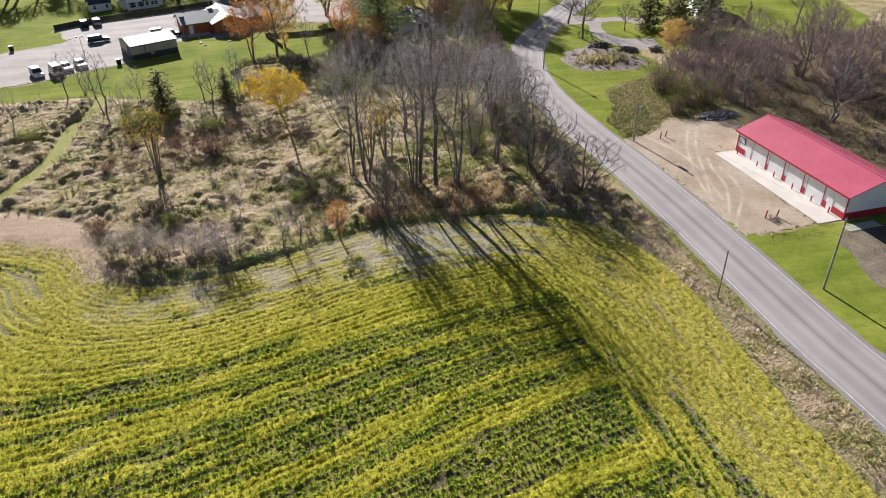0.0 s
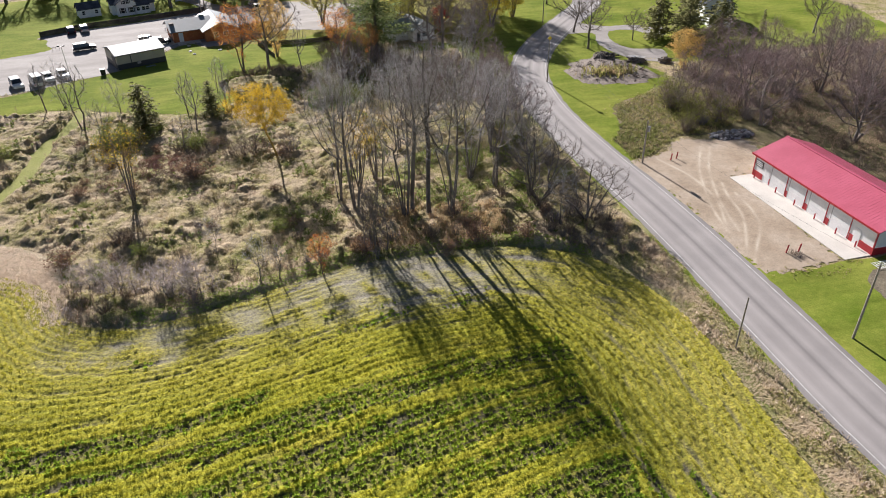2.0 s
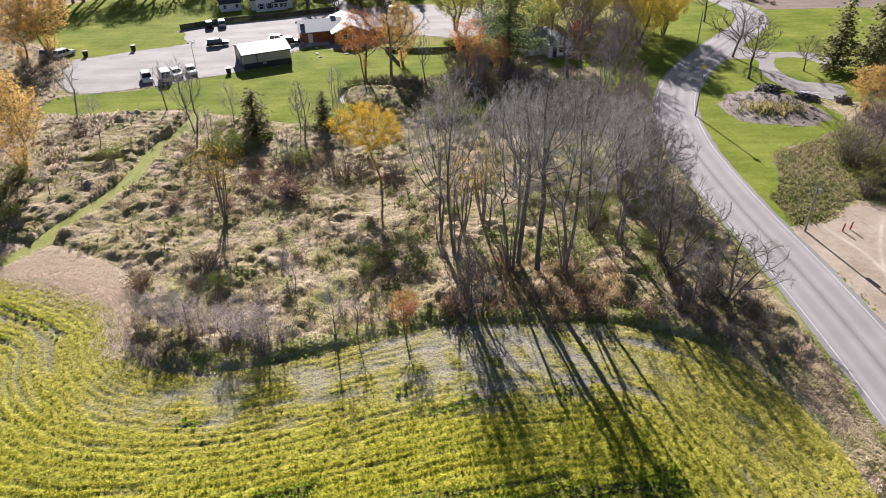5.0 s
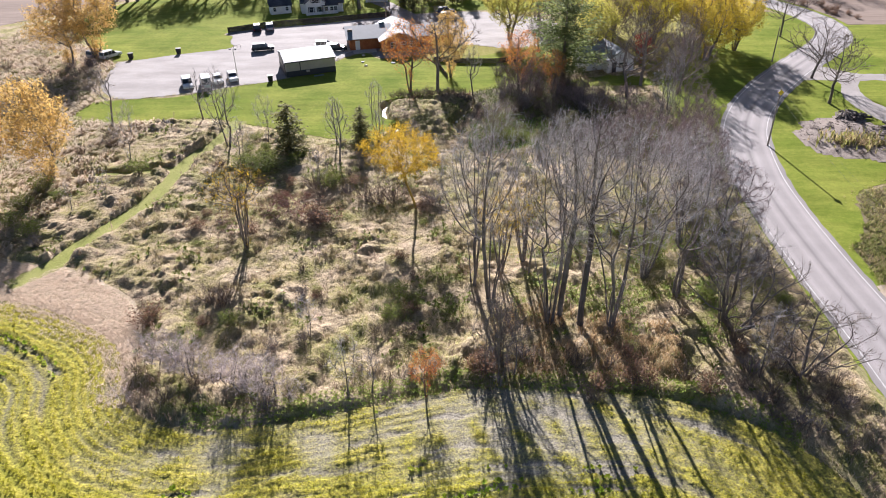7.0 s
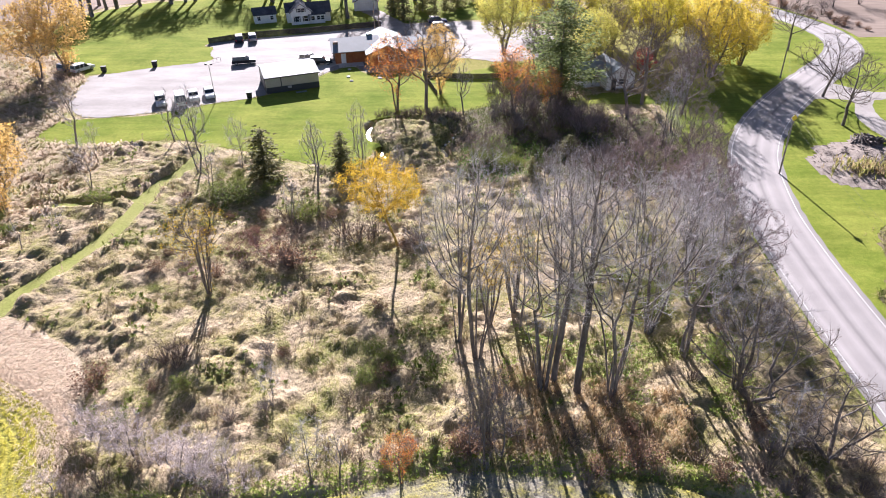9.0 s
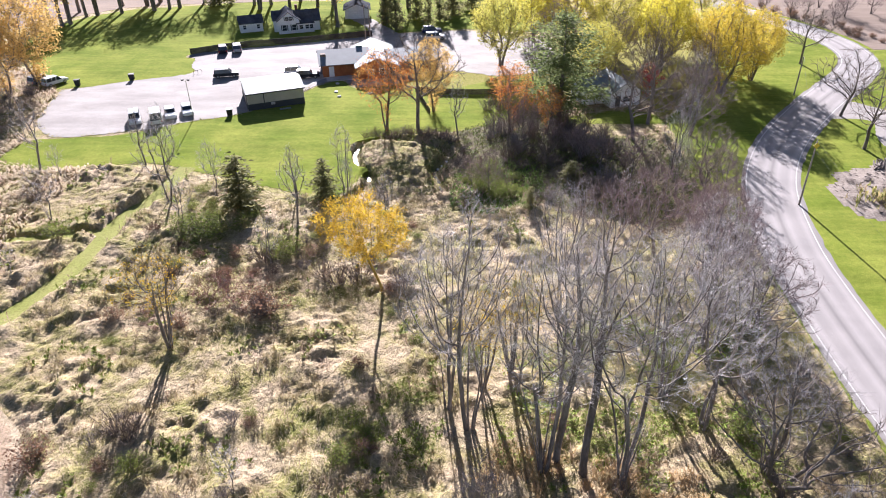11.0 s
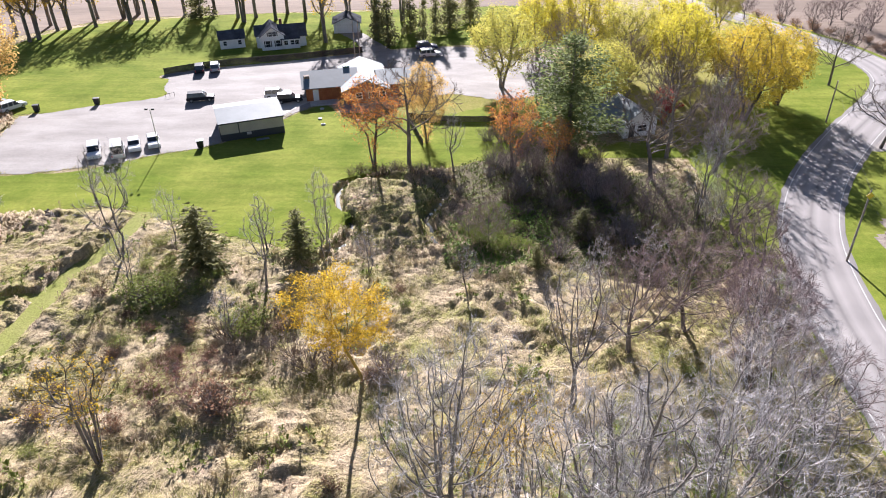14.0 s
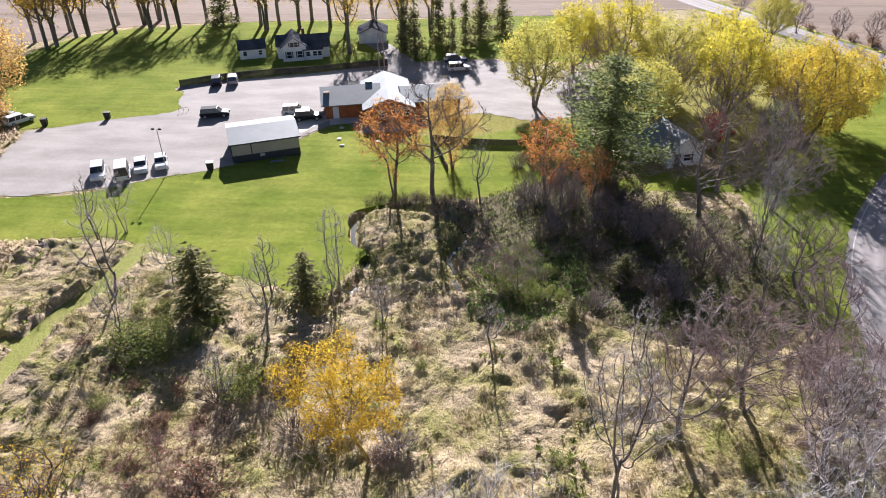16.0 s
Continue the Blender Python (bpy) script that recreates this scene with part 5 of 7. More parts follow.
def crop_state(p):
    """The row, the streaks along the rows, and how far the crop is thinned."""
    s, u, side = row_lines(p)
    s = s + 0.12 * waves(p, 6.0, 27, 1) + 0.07 * waves(p, 1.6, 64, 1)
    strip = waves(np.c_[s, u * 0.04], 3.4, 5, 2) + 0.35 * waves(np.c_[s, u * 0.2], 2.2, 6)
    deep = np.clip((s - 10) / 16, 0, 1) * np.where(side, 0.62, 1.0)
    thin = np.exp(-((p[:, 0] - 15) / 15) ** 2) * np.clip(1 - (s - 6) / 8, 0, 1) * np.clip(0.8 + 0.3 * waves(p, 4.0, 68, 2), 0, 1)
    thin = np.maximum(thin, 0.38 * np.exp(-((p[:, 0] + 31) / 4) ** 2 - ((p[:, 1] - 72) / 9) ** 2))
    thin = np.maximum(thin, 0.45 * np.clip(1.2 - np.abs(s - 5.5), 0, 1) * (p[:, 0] < 0) * (waves(p, 9.0, 18, 1) > 0.2))
    thin = np.maximum(thin, (0.42 + 0.3 * waves(p, 7.0, 63, 2)) * np.clip(1 - (s - 3) / 8, 0, 1) * np.clip((p[:, 0] + 30) / 14, 0.35, 1) * np.clip((34 - p[:, 0]) / 5, 0.35, 1))
    return s, strip, np.where(strip < -1.25 + 1.4 * deep + 0.15 * waves(p, 16.0, 61, 1), 1.0, 0.0), thin


rng = np.random.default_rng(20)
fx, fy = np.concatenate([np.arange(-121, -48, 2.0), np.arange(-48, 41.6, 0.21)]), np.concatenate([np.arange(-12, 15, 1.0), np.arange(15, 97, 0.21), np.arange(97, 101.1, 0.6)])
mx_, my_ = np.meshgrid(fx, fy)
fxy = np.c_[mx_.ravel(), my_.ravel()]
in_field = inside(FIELD, fxy)
s_, strip, dark_, thin_ = crop_state(fxy)
u_ = row_lines(fxy)[1]
# Dashes of dark soil along the rows, standing for shadowed gaps in the crop.
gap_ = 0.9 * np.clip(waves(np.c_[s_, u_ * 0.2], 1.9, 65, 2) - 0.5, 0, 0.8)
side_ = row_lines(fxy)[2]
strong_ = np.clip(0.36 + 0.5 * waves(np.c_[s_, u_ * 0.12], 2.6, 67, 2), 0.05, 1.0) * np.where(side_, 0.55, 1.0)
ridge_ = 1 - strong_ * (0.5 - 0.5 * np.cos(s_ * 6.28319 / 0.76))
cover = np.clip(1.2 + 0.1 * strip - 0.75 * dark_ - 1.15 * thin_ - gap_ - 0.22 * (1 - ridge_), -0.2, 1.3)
plant_ = np.clip(0.8 + 0.45 * waves(fxy, 0.75, 66, 2), 0.1, 1.5) + rng.normal(0, 0.2, len(fxy))
stand_ = np.clip(cover, 0, 1) * (0.03 + 0.17 * ridge_ * np.clip(plant_, 0.1, 1.6))
fid = np.arange(len(fxy)).reshape(mx_.shape)
fq = np.stack([fid[:-1, :-1], fid[:-1, 1:], fid[1:, 1:], fid[1:, :-1]], -1).reshape(-1, 4)
fq = fq[in_field[fq].any(1)]
used, inv = np.unique(fq, return_inverse=True)
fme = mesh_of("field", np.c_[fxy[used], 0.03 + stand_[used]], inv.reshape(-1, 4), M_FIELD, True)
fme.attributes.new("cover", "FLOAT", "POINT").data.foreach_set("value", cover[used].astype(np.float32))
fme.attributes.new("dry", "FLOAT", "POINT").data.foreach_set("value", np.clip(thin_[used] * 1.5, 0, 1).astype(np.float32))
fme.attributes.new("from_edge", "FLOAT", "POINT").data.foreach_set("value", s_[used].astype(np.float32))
tagged(part("field", fme, M_FIELD), "pale soil of the crop field under young growth, coloured shade-dark in the gaps", kind="structure")
patch("field_beyond", [(-600, 140), (-121, 100), (-121, -12), (38.9, -12), (38.9, -400), (-600, -400)], M_SWARD, 0.012, "the crop field going on out of sight", 0.0)

rng = np.random.default_rng(21)
pts = rng.uniform((-56, 17), (42, 96), (200000, 2))
pts = pts[inside(FIELD, pts) & (pts[:, 1] > 20 + 0.3 * np.abs(pts[:, 0] - 20) * (pts[:, 0] < 20))]
s_, strip, dark_, thin_ = crop_state(pts)
e_ = 0.05
g_ = np.c_[crop_state(pts + [e_, 0])[0] - s_, crop_state(pts + [0, e_])[0] - s_] / e_
g_ = g_ / np.maximum((g_ ** 2).sum(1), 0.3)[:, None]
row = np.round(s_ / 0.76) * 0.76
pts = pts + g_ * ((row - s_) * np.where(dark_ > 0, 0.9, 0.5))[:, None]
gap_ = np.clip(waves(np.c_[s_, row_lines(pts)[1] * 0.2], 1.9, 65, 2) - 0.4, 0, 0.8)
keep = (rng.uniform(0, 1, len(pts)) > 0.5 * np.clip((15 - s_) / 8, 0, 1) + 1.2 * gap_ + np.where(dark_ > 0, 0.0, 0.03) + 0.8 * thin_) & (s_ > 0.3)
pts, is_dark = pts[keep], dark_[keep] > 0
tufts = pts[is_dark]
s_, u_, _ = row_lines(tufts)
_, first = np.unique(np.round(s_ / 0.76) * 10000 + np.round(u_ / 0.33), return_index=True)
tufts = tufts[first]
tufts = tufts[rng.uniform(0, 1, len(tufts)) < 0.92]
tufts = tufts + rng.normal(0, 0.08, tufts.shape)


def crop_z(xy):
    """The top of the sward at a place in the field."""
    i, j = np.clip(np.searchsorted(fy, xy[:, 1]), 0, len(fy) - 1), np.clip(np.searchsorted(fx, xy[:, 0]), 0, len(fx) - 1)
    return stand_.reshape(mx_.shape)[i, j]


def clumps(name, pts, leaves, reach, tall, wide, material, label, seed, level=ground_z):
    """Low plants, each a few leaves spreading from its foot, as one mesh."""
    rng = np.random.default_rng(seed)
    n = len(pts)
    az = rng.uniform(0, 6.283, (n, 1)) + np.arange(leaves)[None] * 6.283 / leaves + rng.normal(0, 0.3, (n, leaves))
    k = rng.uniform(0.6, 1.3, (n, leaves)) * rng.uniform(0.7, 1.2, (n, 1))
    d = np.stack([np.cos(az), np.sin(az)], -1)
    foot = np.repeat(np.c_[pts, level(pts) + 0.03][:, None], leaves, 1)
    side = np.stack([-d[..., 1], d[..., 0]], -1) * (wide * k)[..., None]
    kz = k * rng.uniform(0.45, 1.25, k.shape)
    mid = foot + np.concatenate([d * (reach * 0.55 * k)[..., None], (tall * kz)[..., None]], -1)
    tip = foot + np.concatenate([d * (reach * k)[..., None], (tall * kz * rng.uniform(0.5, 1.3, k.shape))[..., None]], -1)
    l, r = mid.copy(), mid.copy()
    l[..., :2] += side
    r[..., :2] -= side
    v = np.stack([foot, r, tip, l], 2).reshape(-1, 3)
    me = mesh_of(name, v, np.arange(n * leaves)[:, None] * 4 + np.arange(4)[None], material)
    return tagged(part(name, me, material), label, kind="stuff")


clumps("cover_crop", pts[~is_dark], 3, 0.15, 0.13, 0.035, M_CROP, "fine yellow-green cover crop sown in curving rows", 1, crop_z)
clumps("leafy_crop", tufts, 14, 0.25, 0.22, 0.055, M_CROP_DARK, "coarser dark green leafy plants in streaks", 2, crop_z)


def lodged(name, pts, heading, length, lift, wide, blades, material, label, seed, loose=0.5):
    """Long dead grass, bent over in sheaves, as one mesh."""
    rng = np.random.default_rng(seed)
    n = len(pts)
    az = np.repeat(heading[:, None], blades, 1) + rng.normal(0, loose, (n, blades))
    d = np.stack([np.cos(az), np.sin(az)], -1)
    side = np.stack([-d[..., 1], d[..., 0]], -1)
    L = length * rng.uniform(0.6, 1.3, (n, blades))
    foot = np.repeat(pts[:, None], blades, 1) + rng.normal(0, 0.22, (n, blades, 2))
    h = lift * rng.uniform(0.5, 1.3, (n, blades))
    def at(f, z, w):
        c = foot + d * (L * f)[..., None]
        s = side * (wide * w)
        zz = ground_z(c.reshape(-1, 2)).reshape(n, blades)
        return np.concatenate([c + s, (zz + z)[..., None]], -1), np.concatenate([c - s, (zz + z)[..., None]], -1)
    a, b = at(0.0, -0.05 + 0 * h, 0.8)
    c, e = at(0.45, h, 1.0)
    t1, _ = at(1.0, h * 0.3, 0.0)
    v = np.stack([a, b, e, c, t1], 2).reshape(-1, 3)
    i = np.arange(n * blades)[:, None] * 5
    f = np.concatenate([i + np.array([[0, 1, 2]]), i + np.array([[0, 2, 3]]), i + np.array([[3, 2, 4]])], 0)
    return tagged(part(name, mesh_of(name, v, f, material), material), label, kind="stuff")


def wild_points(seed, outline, step, road=4.7):
    rng = np.random.default_rng(seed)
    o = np.array(outline, float)
    lo, hi = o.min(0), o.max(0)
    x, y = np.meshgrid(np.arange(lo[0], hi[0], step), np.arange(lo[1], hi[1], step))
    p = np.c_[x.ravel(), y.ravel()] + rng.uniform(-0.6 * step, 0.6 * step, (x.size, 2))
    p = p[inside(o, p)]
    for poly in (FIELD, LAWN_LOT, LAWN_NORTH, LAWN_ROAD, LAWN_EAST, LAWN_TREES, LAWN_STORE, LOT, DRIVE_STORE, DRIVE_HOUSE):
        p = p[~inside(poly, p)]
    p = p[away(ROAD, p)[0] > road]
    p = p[(away(TRAIL, p)[0] > 1.25) & (away(BRANCH, p)[0] > 0.8)]
    return p[away(CREEK, p)[0] > 0.55]


near = wild_points(31, [(-46, 82), (-26, 78), (-22, 69), (36, 66), (44, 60), (45, 120), (40, 135), (10, 132), (-6, 128), (-36, 139), (-46, 138)], 0.5)
near = near[~inside(PALE, near) & ~((away(FIELD_EDGE, near)[0] < 2.4) & (near[:, 0] > -15) & (near[:, 0] < 36))]
brown = (near[:, 0] > 26) & (near[:, 1] > 90)
lodged("shaded_grass", near[brown], lie(near[brown]), 0.7, 0.12, 0.02, 5, M_OLIVE, "olive and brown grass between the bare trees", 26, 0.6)
near = near[~brown]
lodged("meadow_grass", near, lie(near), 0.7, 0.08, 0.018, 4, M_DRY, "long pale dead grass lodged in waves", 3, 0.35)
wide_ = wild_points(32, [(-110, 90), (-46, 86), (-44, 138), (-60, 150), (-66, 172), (-100, 205), (-112, 150)], 1.0)
wide_ = wide_[~inside(PALE, wide_)]
lodged("rough_grass", wide_, 4.3 + 1.3 * waves(wide_, 13.0, 13, 1), 1.6, 0.5, 0.1, 5, M_DRY, "long dead grass at the edge of the scrub", 4, 0.4)
east = wild_points(33, [(80, 100), (80, 84), (80, 55), (125, 50), (140, 135), (90, 134), (80, 124)], 0.95)
lodged("roadside_grass", east, 4.3 + 1.3 * waves(east, 8.0, 14, 1), 0.9, 0.3, 0.04, 6, M_FORB, "tall grass and weeds beyond the road", 5, 0.4)
scrub = wild_points(40, [(53.2, 90.5), (58.6, 92.8), (63, 97.2), (70, 97), (78, 100), (82, 112), (78, 120), (70, 117), (62, 113), (57.5, 109.6), (53.2, 106.5)], 0.6)
fresh = scrub[inside([(53.4, 90.8), (58.6, 93), (62, 97.5), (62, 103), (57, 105), (53.4, 104)], scrub)]
clumps("roadside_weeds", np.vstack([fresh, fresh + 0.3]), 7, 0.3, 0.2, 0.055, M_GREEN, "bright green weeds at the foot of the pole", 21)
lodged("scrub_tussocks", scrub[::2], scrub[::2, 0] * 0, 0.7, 0.42, 0.035, 12, M_OLIVE, "tussocks of tan and green weeds by the road", 20, 3.2)
clumps("scrub_weeds", scrub[waves(scrub, 6.0, 51, 2) > -0.5], 7, 0.24, 0.2, 0.045, M_OLIVE, "mixed green and tan weeds by the road", 15)
verge = wild_points(34, [(39, 24), (45, 24), (46, 72), (41, 70), (40, 50)], 0.34, 4.0)
clumps("verge_weeds", verge[waves(verge, 7.0, 29, 2) > 0.1], 6, 0.2, 0.16, 0.035, M_OLIVE, "green weeds on the road verge", 13)
lodged("verge_grass", verge[waves(verge, 7.0, 29, 2) < 0.25], 1.5 * waves(verge[waves(verge, 7.0, 29, 2) < 0.25], 6.0, 15, 2), 0.5, 0.14, 0.03, 5, M_DRY, "rough grass of the road verge", 6)
straw = np.random.default_rng(8).normal((0, 0), (0.5, 1.6), (90, 2)) + np.array([(42.2, 44.5), (42.6, 38.0), (41.2, 53.0), (42.9, 33.0)])[np.arange(90) % 4]
clumps("straw_tufts", straw, 8, 0.3, 0.5, 0.03, M_PALE, "tall tufts of pale pinkish straw on the verge", 22)
wood = wild_points(35, [(-6, 126), (12, 130), (44, 118), (50, 140), (44, 165), (28, 170), (8, 165), (-6, 150)], 0.9)
shade = wood[inside(WOOD, wood)]
wood = wood[~inside(WOOD, wood)]
clumps("shade_weeds", np.vstack([shade, shade + 0.4]), 7, 0.36, 0.34, 0.06, M_WEED_SHADE, "green weeds under the trees by the creek, colour darkened for shade", 19)
isle = inside([(-3, 132), (-2, 136), (-5, 141), (-5.5, 146), (-4, 148.6), (1, 148.5), (7.5, 145), (8, 142.5), (6, 139), (6.5, 134), (3, 131)], wood)
lodged("island_grass", np.vstack([wood[isle], wood[isle] + 0.45]), lie(np.vstack([wood[isle]] * 2)), 0.7, 0.16, 0.035, 6, M_OLIVE, "olive and tan grass inside the creek's loop", 23)
wood = wood[~isle]
# Weeds added to darken the sunlit banks; their colour stands in for bank shade.
bank = CREEK[np.random.default_rng(9).integers(0, len(CREEK), 700)] + np.random.default_rng(10).normal(0, 0.75, (700, 2))
bank = bank[(away(CREEK, bank)[0] > 0.65) & ~inside(LAWN_LOT, bank)]
clumps("bank_weeds", bank, 7, 0.3, 0.42, 0.045, M_WEED_SHADE, "added weeds over the creek's banks, coloured dark for bank shade", 24)
lodged("woodland_grass", wood, 2.0 * waves(wood, 7.0, 16, 2), 0.9, 0.22, 0.05, 6, M_DRY, "dead grass along the creek", 7)
strip_pts = wild_points(37, [(-15, 66), (36, 66), (37, 72), (30, 77), (-15, 76)], 0.42)
strip_pts = strip_pts[away(FIELD_EDGE, strip_pts)[0] < 2.7]
clumps("edge_grass", strip_pts, 6, 0.26, 0.17, 0.045, leafy("fresh_grass", [(0.0, (0.20, 0.29, 0.045)), (1.0, (0.34, 0.41, 0.08))], 0.5, 0.3), "fresh green grass along the field edge", 11)
weeds = np.vstack([near[near[:, 0] < 38.5], wood, east])
weeds = weeds[(waves(weeds, 14.0, 19) > 0.6) & (rng.uniform(0, 1, len(weeds)) < 0.25)]
weeds = weeds + rng.normal(0, 0.3, weeds.shape)
weeds = weeds[inside([(-110, 24), (130, 24), (130, 170), (-110, 170)], weeds) & ~inside(LAWN_LOT, weeds) & ~inside(LAWN_EAST, weeds)]
clumps("green_weeds", weeds, 8, 0.36, 0.34, 0.075, M_GREEN, "low green weeds among the dead grass", 8)
hum = wild_points(38, [(-40, 92), (-24, 82), (-20, 74), (36, 73), (44, 70), (45, 118), (12, 130), (-6, 128), (-34, 138)], 1.25)
hum = hum[(waves(hum, 12.0, 28, 2) > 0.3) & ~inside(PALE, hum)]
lodged("grass_tussocks", hum, hum[:, 0] * 0, 0.75, 0.42, 0.032, 14, leafy("tussock_blades", [(0.0, (0.27, 0.25, 0.09)), (0.45, (0.48, 0.40, 0.22)), (0.75, (0.62, 0.51, 0.35)), (1.0, (0.38, 0.26, 0.17))], 0.5, 0.5, 0.25), "rounded tussocks of dead grass", 12, 3.2)
forb = near[(waves(near, 10.0, 23, 2) > 0.35) & (rng.uniform(0, 1, len(near)) < 0.10)]
forb = np.vstack([forb, near[(away(FIELD_EDGE, near)[0] < 6) & (rng.uniform(0, 1, len(near)) < 0.18)], wood[rng.uniform(0, 1, len(wood)) < 0.5], wide_[(waves(wide_, 10.0, 24, 2) > 0.1)], east[waves(east, 9.0, 25, 2) > 0.0]])
clumps("dead_forbs", forb, 6, 0.4, 0.75, 0.03, M_FORB, "upright brown seed stalks of dead weeds", 9)
pale = wild_points(36, PALE, 0.4)
lodged("pale_grass", pale, 4.0 + 0.8 * waves(pale, 9.0, 26, 1), 0.8, 0.15, 0.024, 9, M_PALE, "band of pale straw at the field edge", 10, 0.5)
golden = wild_points(42, [(9, 76.5), (28, 75.5), (31, 83), (14, 87)], 0.62)
golden = golden[waves(golden, 6.0, 57, 2) > -0.35]
lodged("golden_tussocks", golden, golden[:, 0] * 0, 0.6, 0.45, 0.03, 11, leafy("golden_blades", [(0.0, (0.42, 0.29, 0.14)), (0.5, (0.57, 0.41, 0.22)), (1.0, (0.66, 0.51, 0.32))], 0.45, 0.4), "tall golden brown grass at the feet of the trees", 25, 3.2)
hollow = wild_points(43, [(2, 84), (9, 83.5), (10, 91), (6, 94), (2.5, 91)], 0.5)
hollow = hollow[waves(hollow, 5.0, 58, 2) > -0.2]
clumps("hollow_weeds", hollow, 8, 0.32, 0.3, 0.05, M_GREEN, "fresh green weeds in a hollow of the meadow", 27)
rim = FIELD_EDGE[(FIELD_EDGE[:, 0] < -21) & (FIELD_EDGE[:, 0] > -60)]
rim = rim[np.random.default_rng(11).integers(0, len(rim), 1500)] + np.random.default_rng(12).normal(0, 1.1, (1500, 2))
lodged("edge_straw", rim, 4.0 + 0.8 * waves(rim, 9.0, 26, 1), 0.6, 0.3, 0.024, 6, M_PALE, "pale straw straggling into the crop", 28, 0.8)
under = wild_points(41, [(14, 84), (36, 80), (38, 104), (26, 104), (14, 96)], 0.5)
under = under[waves(under, 8.0, 55, 2) > -0.1]
clumps("shade_grass", under, 7, 0.34, 0.26, 0.05, leafy("shade_leaves", [(0.0, (0.15, 0.23, 0.04)), (0.6, (0.27, 0.34, 0.07)), (1.0, (0.42, 0.37, 0.16))], 0.45, 0.3), "green grass under the bare trees", 16)
edge = []
for line, reach in ((DRIVE_STORE + DRIVE_STORE[:1], 0.5), (LOT[10:] + LOT[:1], 0.35), (LAWN_LOT[12:], 0.6), (LAWN_EAST[-6:], 0.8), (LAWN_STORE[1:7], 0.6)):
    q = smooth_line(line, 0.22)
    q = np.vstack([q, q])
    edge.append(q + rng.normal(0, reach, q.shape))
edge = np.vstack(edge)
edge = edge[(away(ROAD, edge)[0] > 4.1) & (waves(edge, 5.0, 56, 2) > -0.2) & ~inside([(60.5, 61.5), (70, 58), (70, 83.5), (60.5, 83.5)], edge)]
clumps("edge_weeds", edge, 6, 0.15, 0.11, 0.028, M_OLIVE, "low weeds along the ragged edges of lawn and gravel", 18)
lush = wild_points(39, [(9, 127), (14, 124), (22, 128), (22, 138), (16, 142), (9.5, 138)], 0.55)
clumps("creek_weeds", lush, 8, 0.36, 0.34, 0.06, leafy("lush_leaves", [(0.0, (0.09, 0.16, 0.03)), (1.0, (0.20, 0.29, 0.06))], 0.45, 0.3), "fresh green weeds in the wet ground", 14)


# ---- buildings ----
M_REDROOF = surface("red_metal_roof", (0.40, 0.07, 0.115), (0.46, 0.09, 0.145), 0.3, 4.0, 0.4, 0.03, 0.01, 0.0, 0.6, 0.08)
M_REDTRIM = plain("red_trim", (0.42, 0.02, 0.03), 0.45)
M_WHITE = plain("white_siding", (0.84, 0.84, 0.84), 0.6)
M_DOOR = plain("white_door", (0.80, 0.80, 0.80), 0.5)
M_GREYWALL = plain("grey_siding", (0.40, 0.40, 0.40), 0.6)
M_TAN = plain("tan_siding", (0.42, 0.39, 0.33), 0.6)
M_DARKTRIM = plain("dark_wainscot", (0.035, 0.04, 0.05), 0.6)
M_PALEROOF = surface("pale_metal_roof", (0.175, 0.205, 0.22), (0.215, 0.245, 0.262), 0.3, 4.0, 0.6, 0.03, 0.01, 0.0, 0.2, 0.06)
M_SHINGLE = surface("dark_shingles", (0.06, 0.064, 0.078), (0.11, 0.115, 0.13), 0.6, 6.0, 1.0, 0.4, 0.02, 0, 0.0, 0.3)
M_WOOD = surface("orange_wood", (0.33, 0.10, 0.035), (0.45, 0.16, 0.06), 0.6, 5.0, 0.7, 0.2, 0.02, 0, 0.3, 0.3)
M_PANE = plain("window_glass", (0.03, 0.035, 0.045), 0.08, 0, 0.6)
M_POLE = surface("weathered_pole", (0.28, 0.245, 0.205), (0.38, 0.335, 0.29), 0.8, 5.0, 0.9, 0.3, 0.02, 0, 0.2, 0.3)
M_STEEL = plain("galvanised_steel", (0.45, 0.46, 0.47), 0.4, 0.8)
M_BLACK = plain("black_plastic", (0.02, 0.02, 0.022), 0.55)
M_FENCE = surface("dark_fence_boards", (0.06, 0.052, 0.045), (0.11, 0.095, 0.085), 0.6, 5.0, 0.9, 0.3, 0.02, 0, 0.2, 0.3)


def gable_roof(w, l, eave, rise, over, thick=0.12):
    """A roof over a wall box of width w (x) and length l (y), ridge along y, middle at the origin."""
    bm = bmesh.new()
    slope = rise / (w / 2)
    x, y, ze = w / 2 + over, l / 2 + over, eave - slope * over
    zr = eave + rise
    ends = []
    for yy in (-y, y):
        ends.append([bm.verts.new(p) for p in ((-x, yy, ze), (0, yy, zr), (x, yy, ze), (x, yy, ze + thick), (0, yy, zr + thick), (-x, yy, ze + thick))])
    a, b = ends
    for i in range(6):
        j = (i + 1) % 6
        bm.faces.new((a[i], a[j], b[j], b[i]))
    for e in ends:
        bm.faces.new((e[0], e[1], e[4], e[5]))
        bm.faces.new((e[1], e[2], e[3], e[4]))
    bmesh.ops.recalc_face_normals(bm, faces=bm.faces)
    return bm


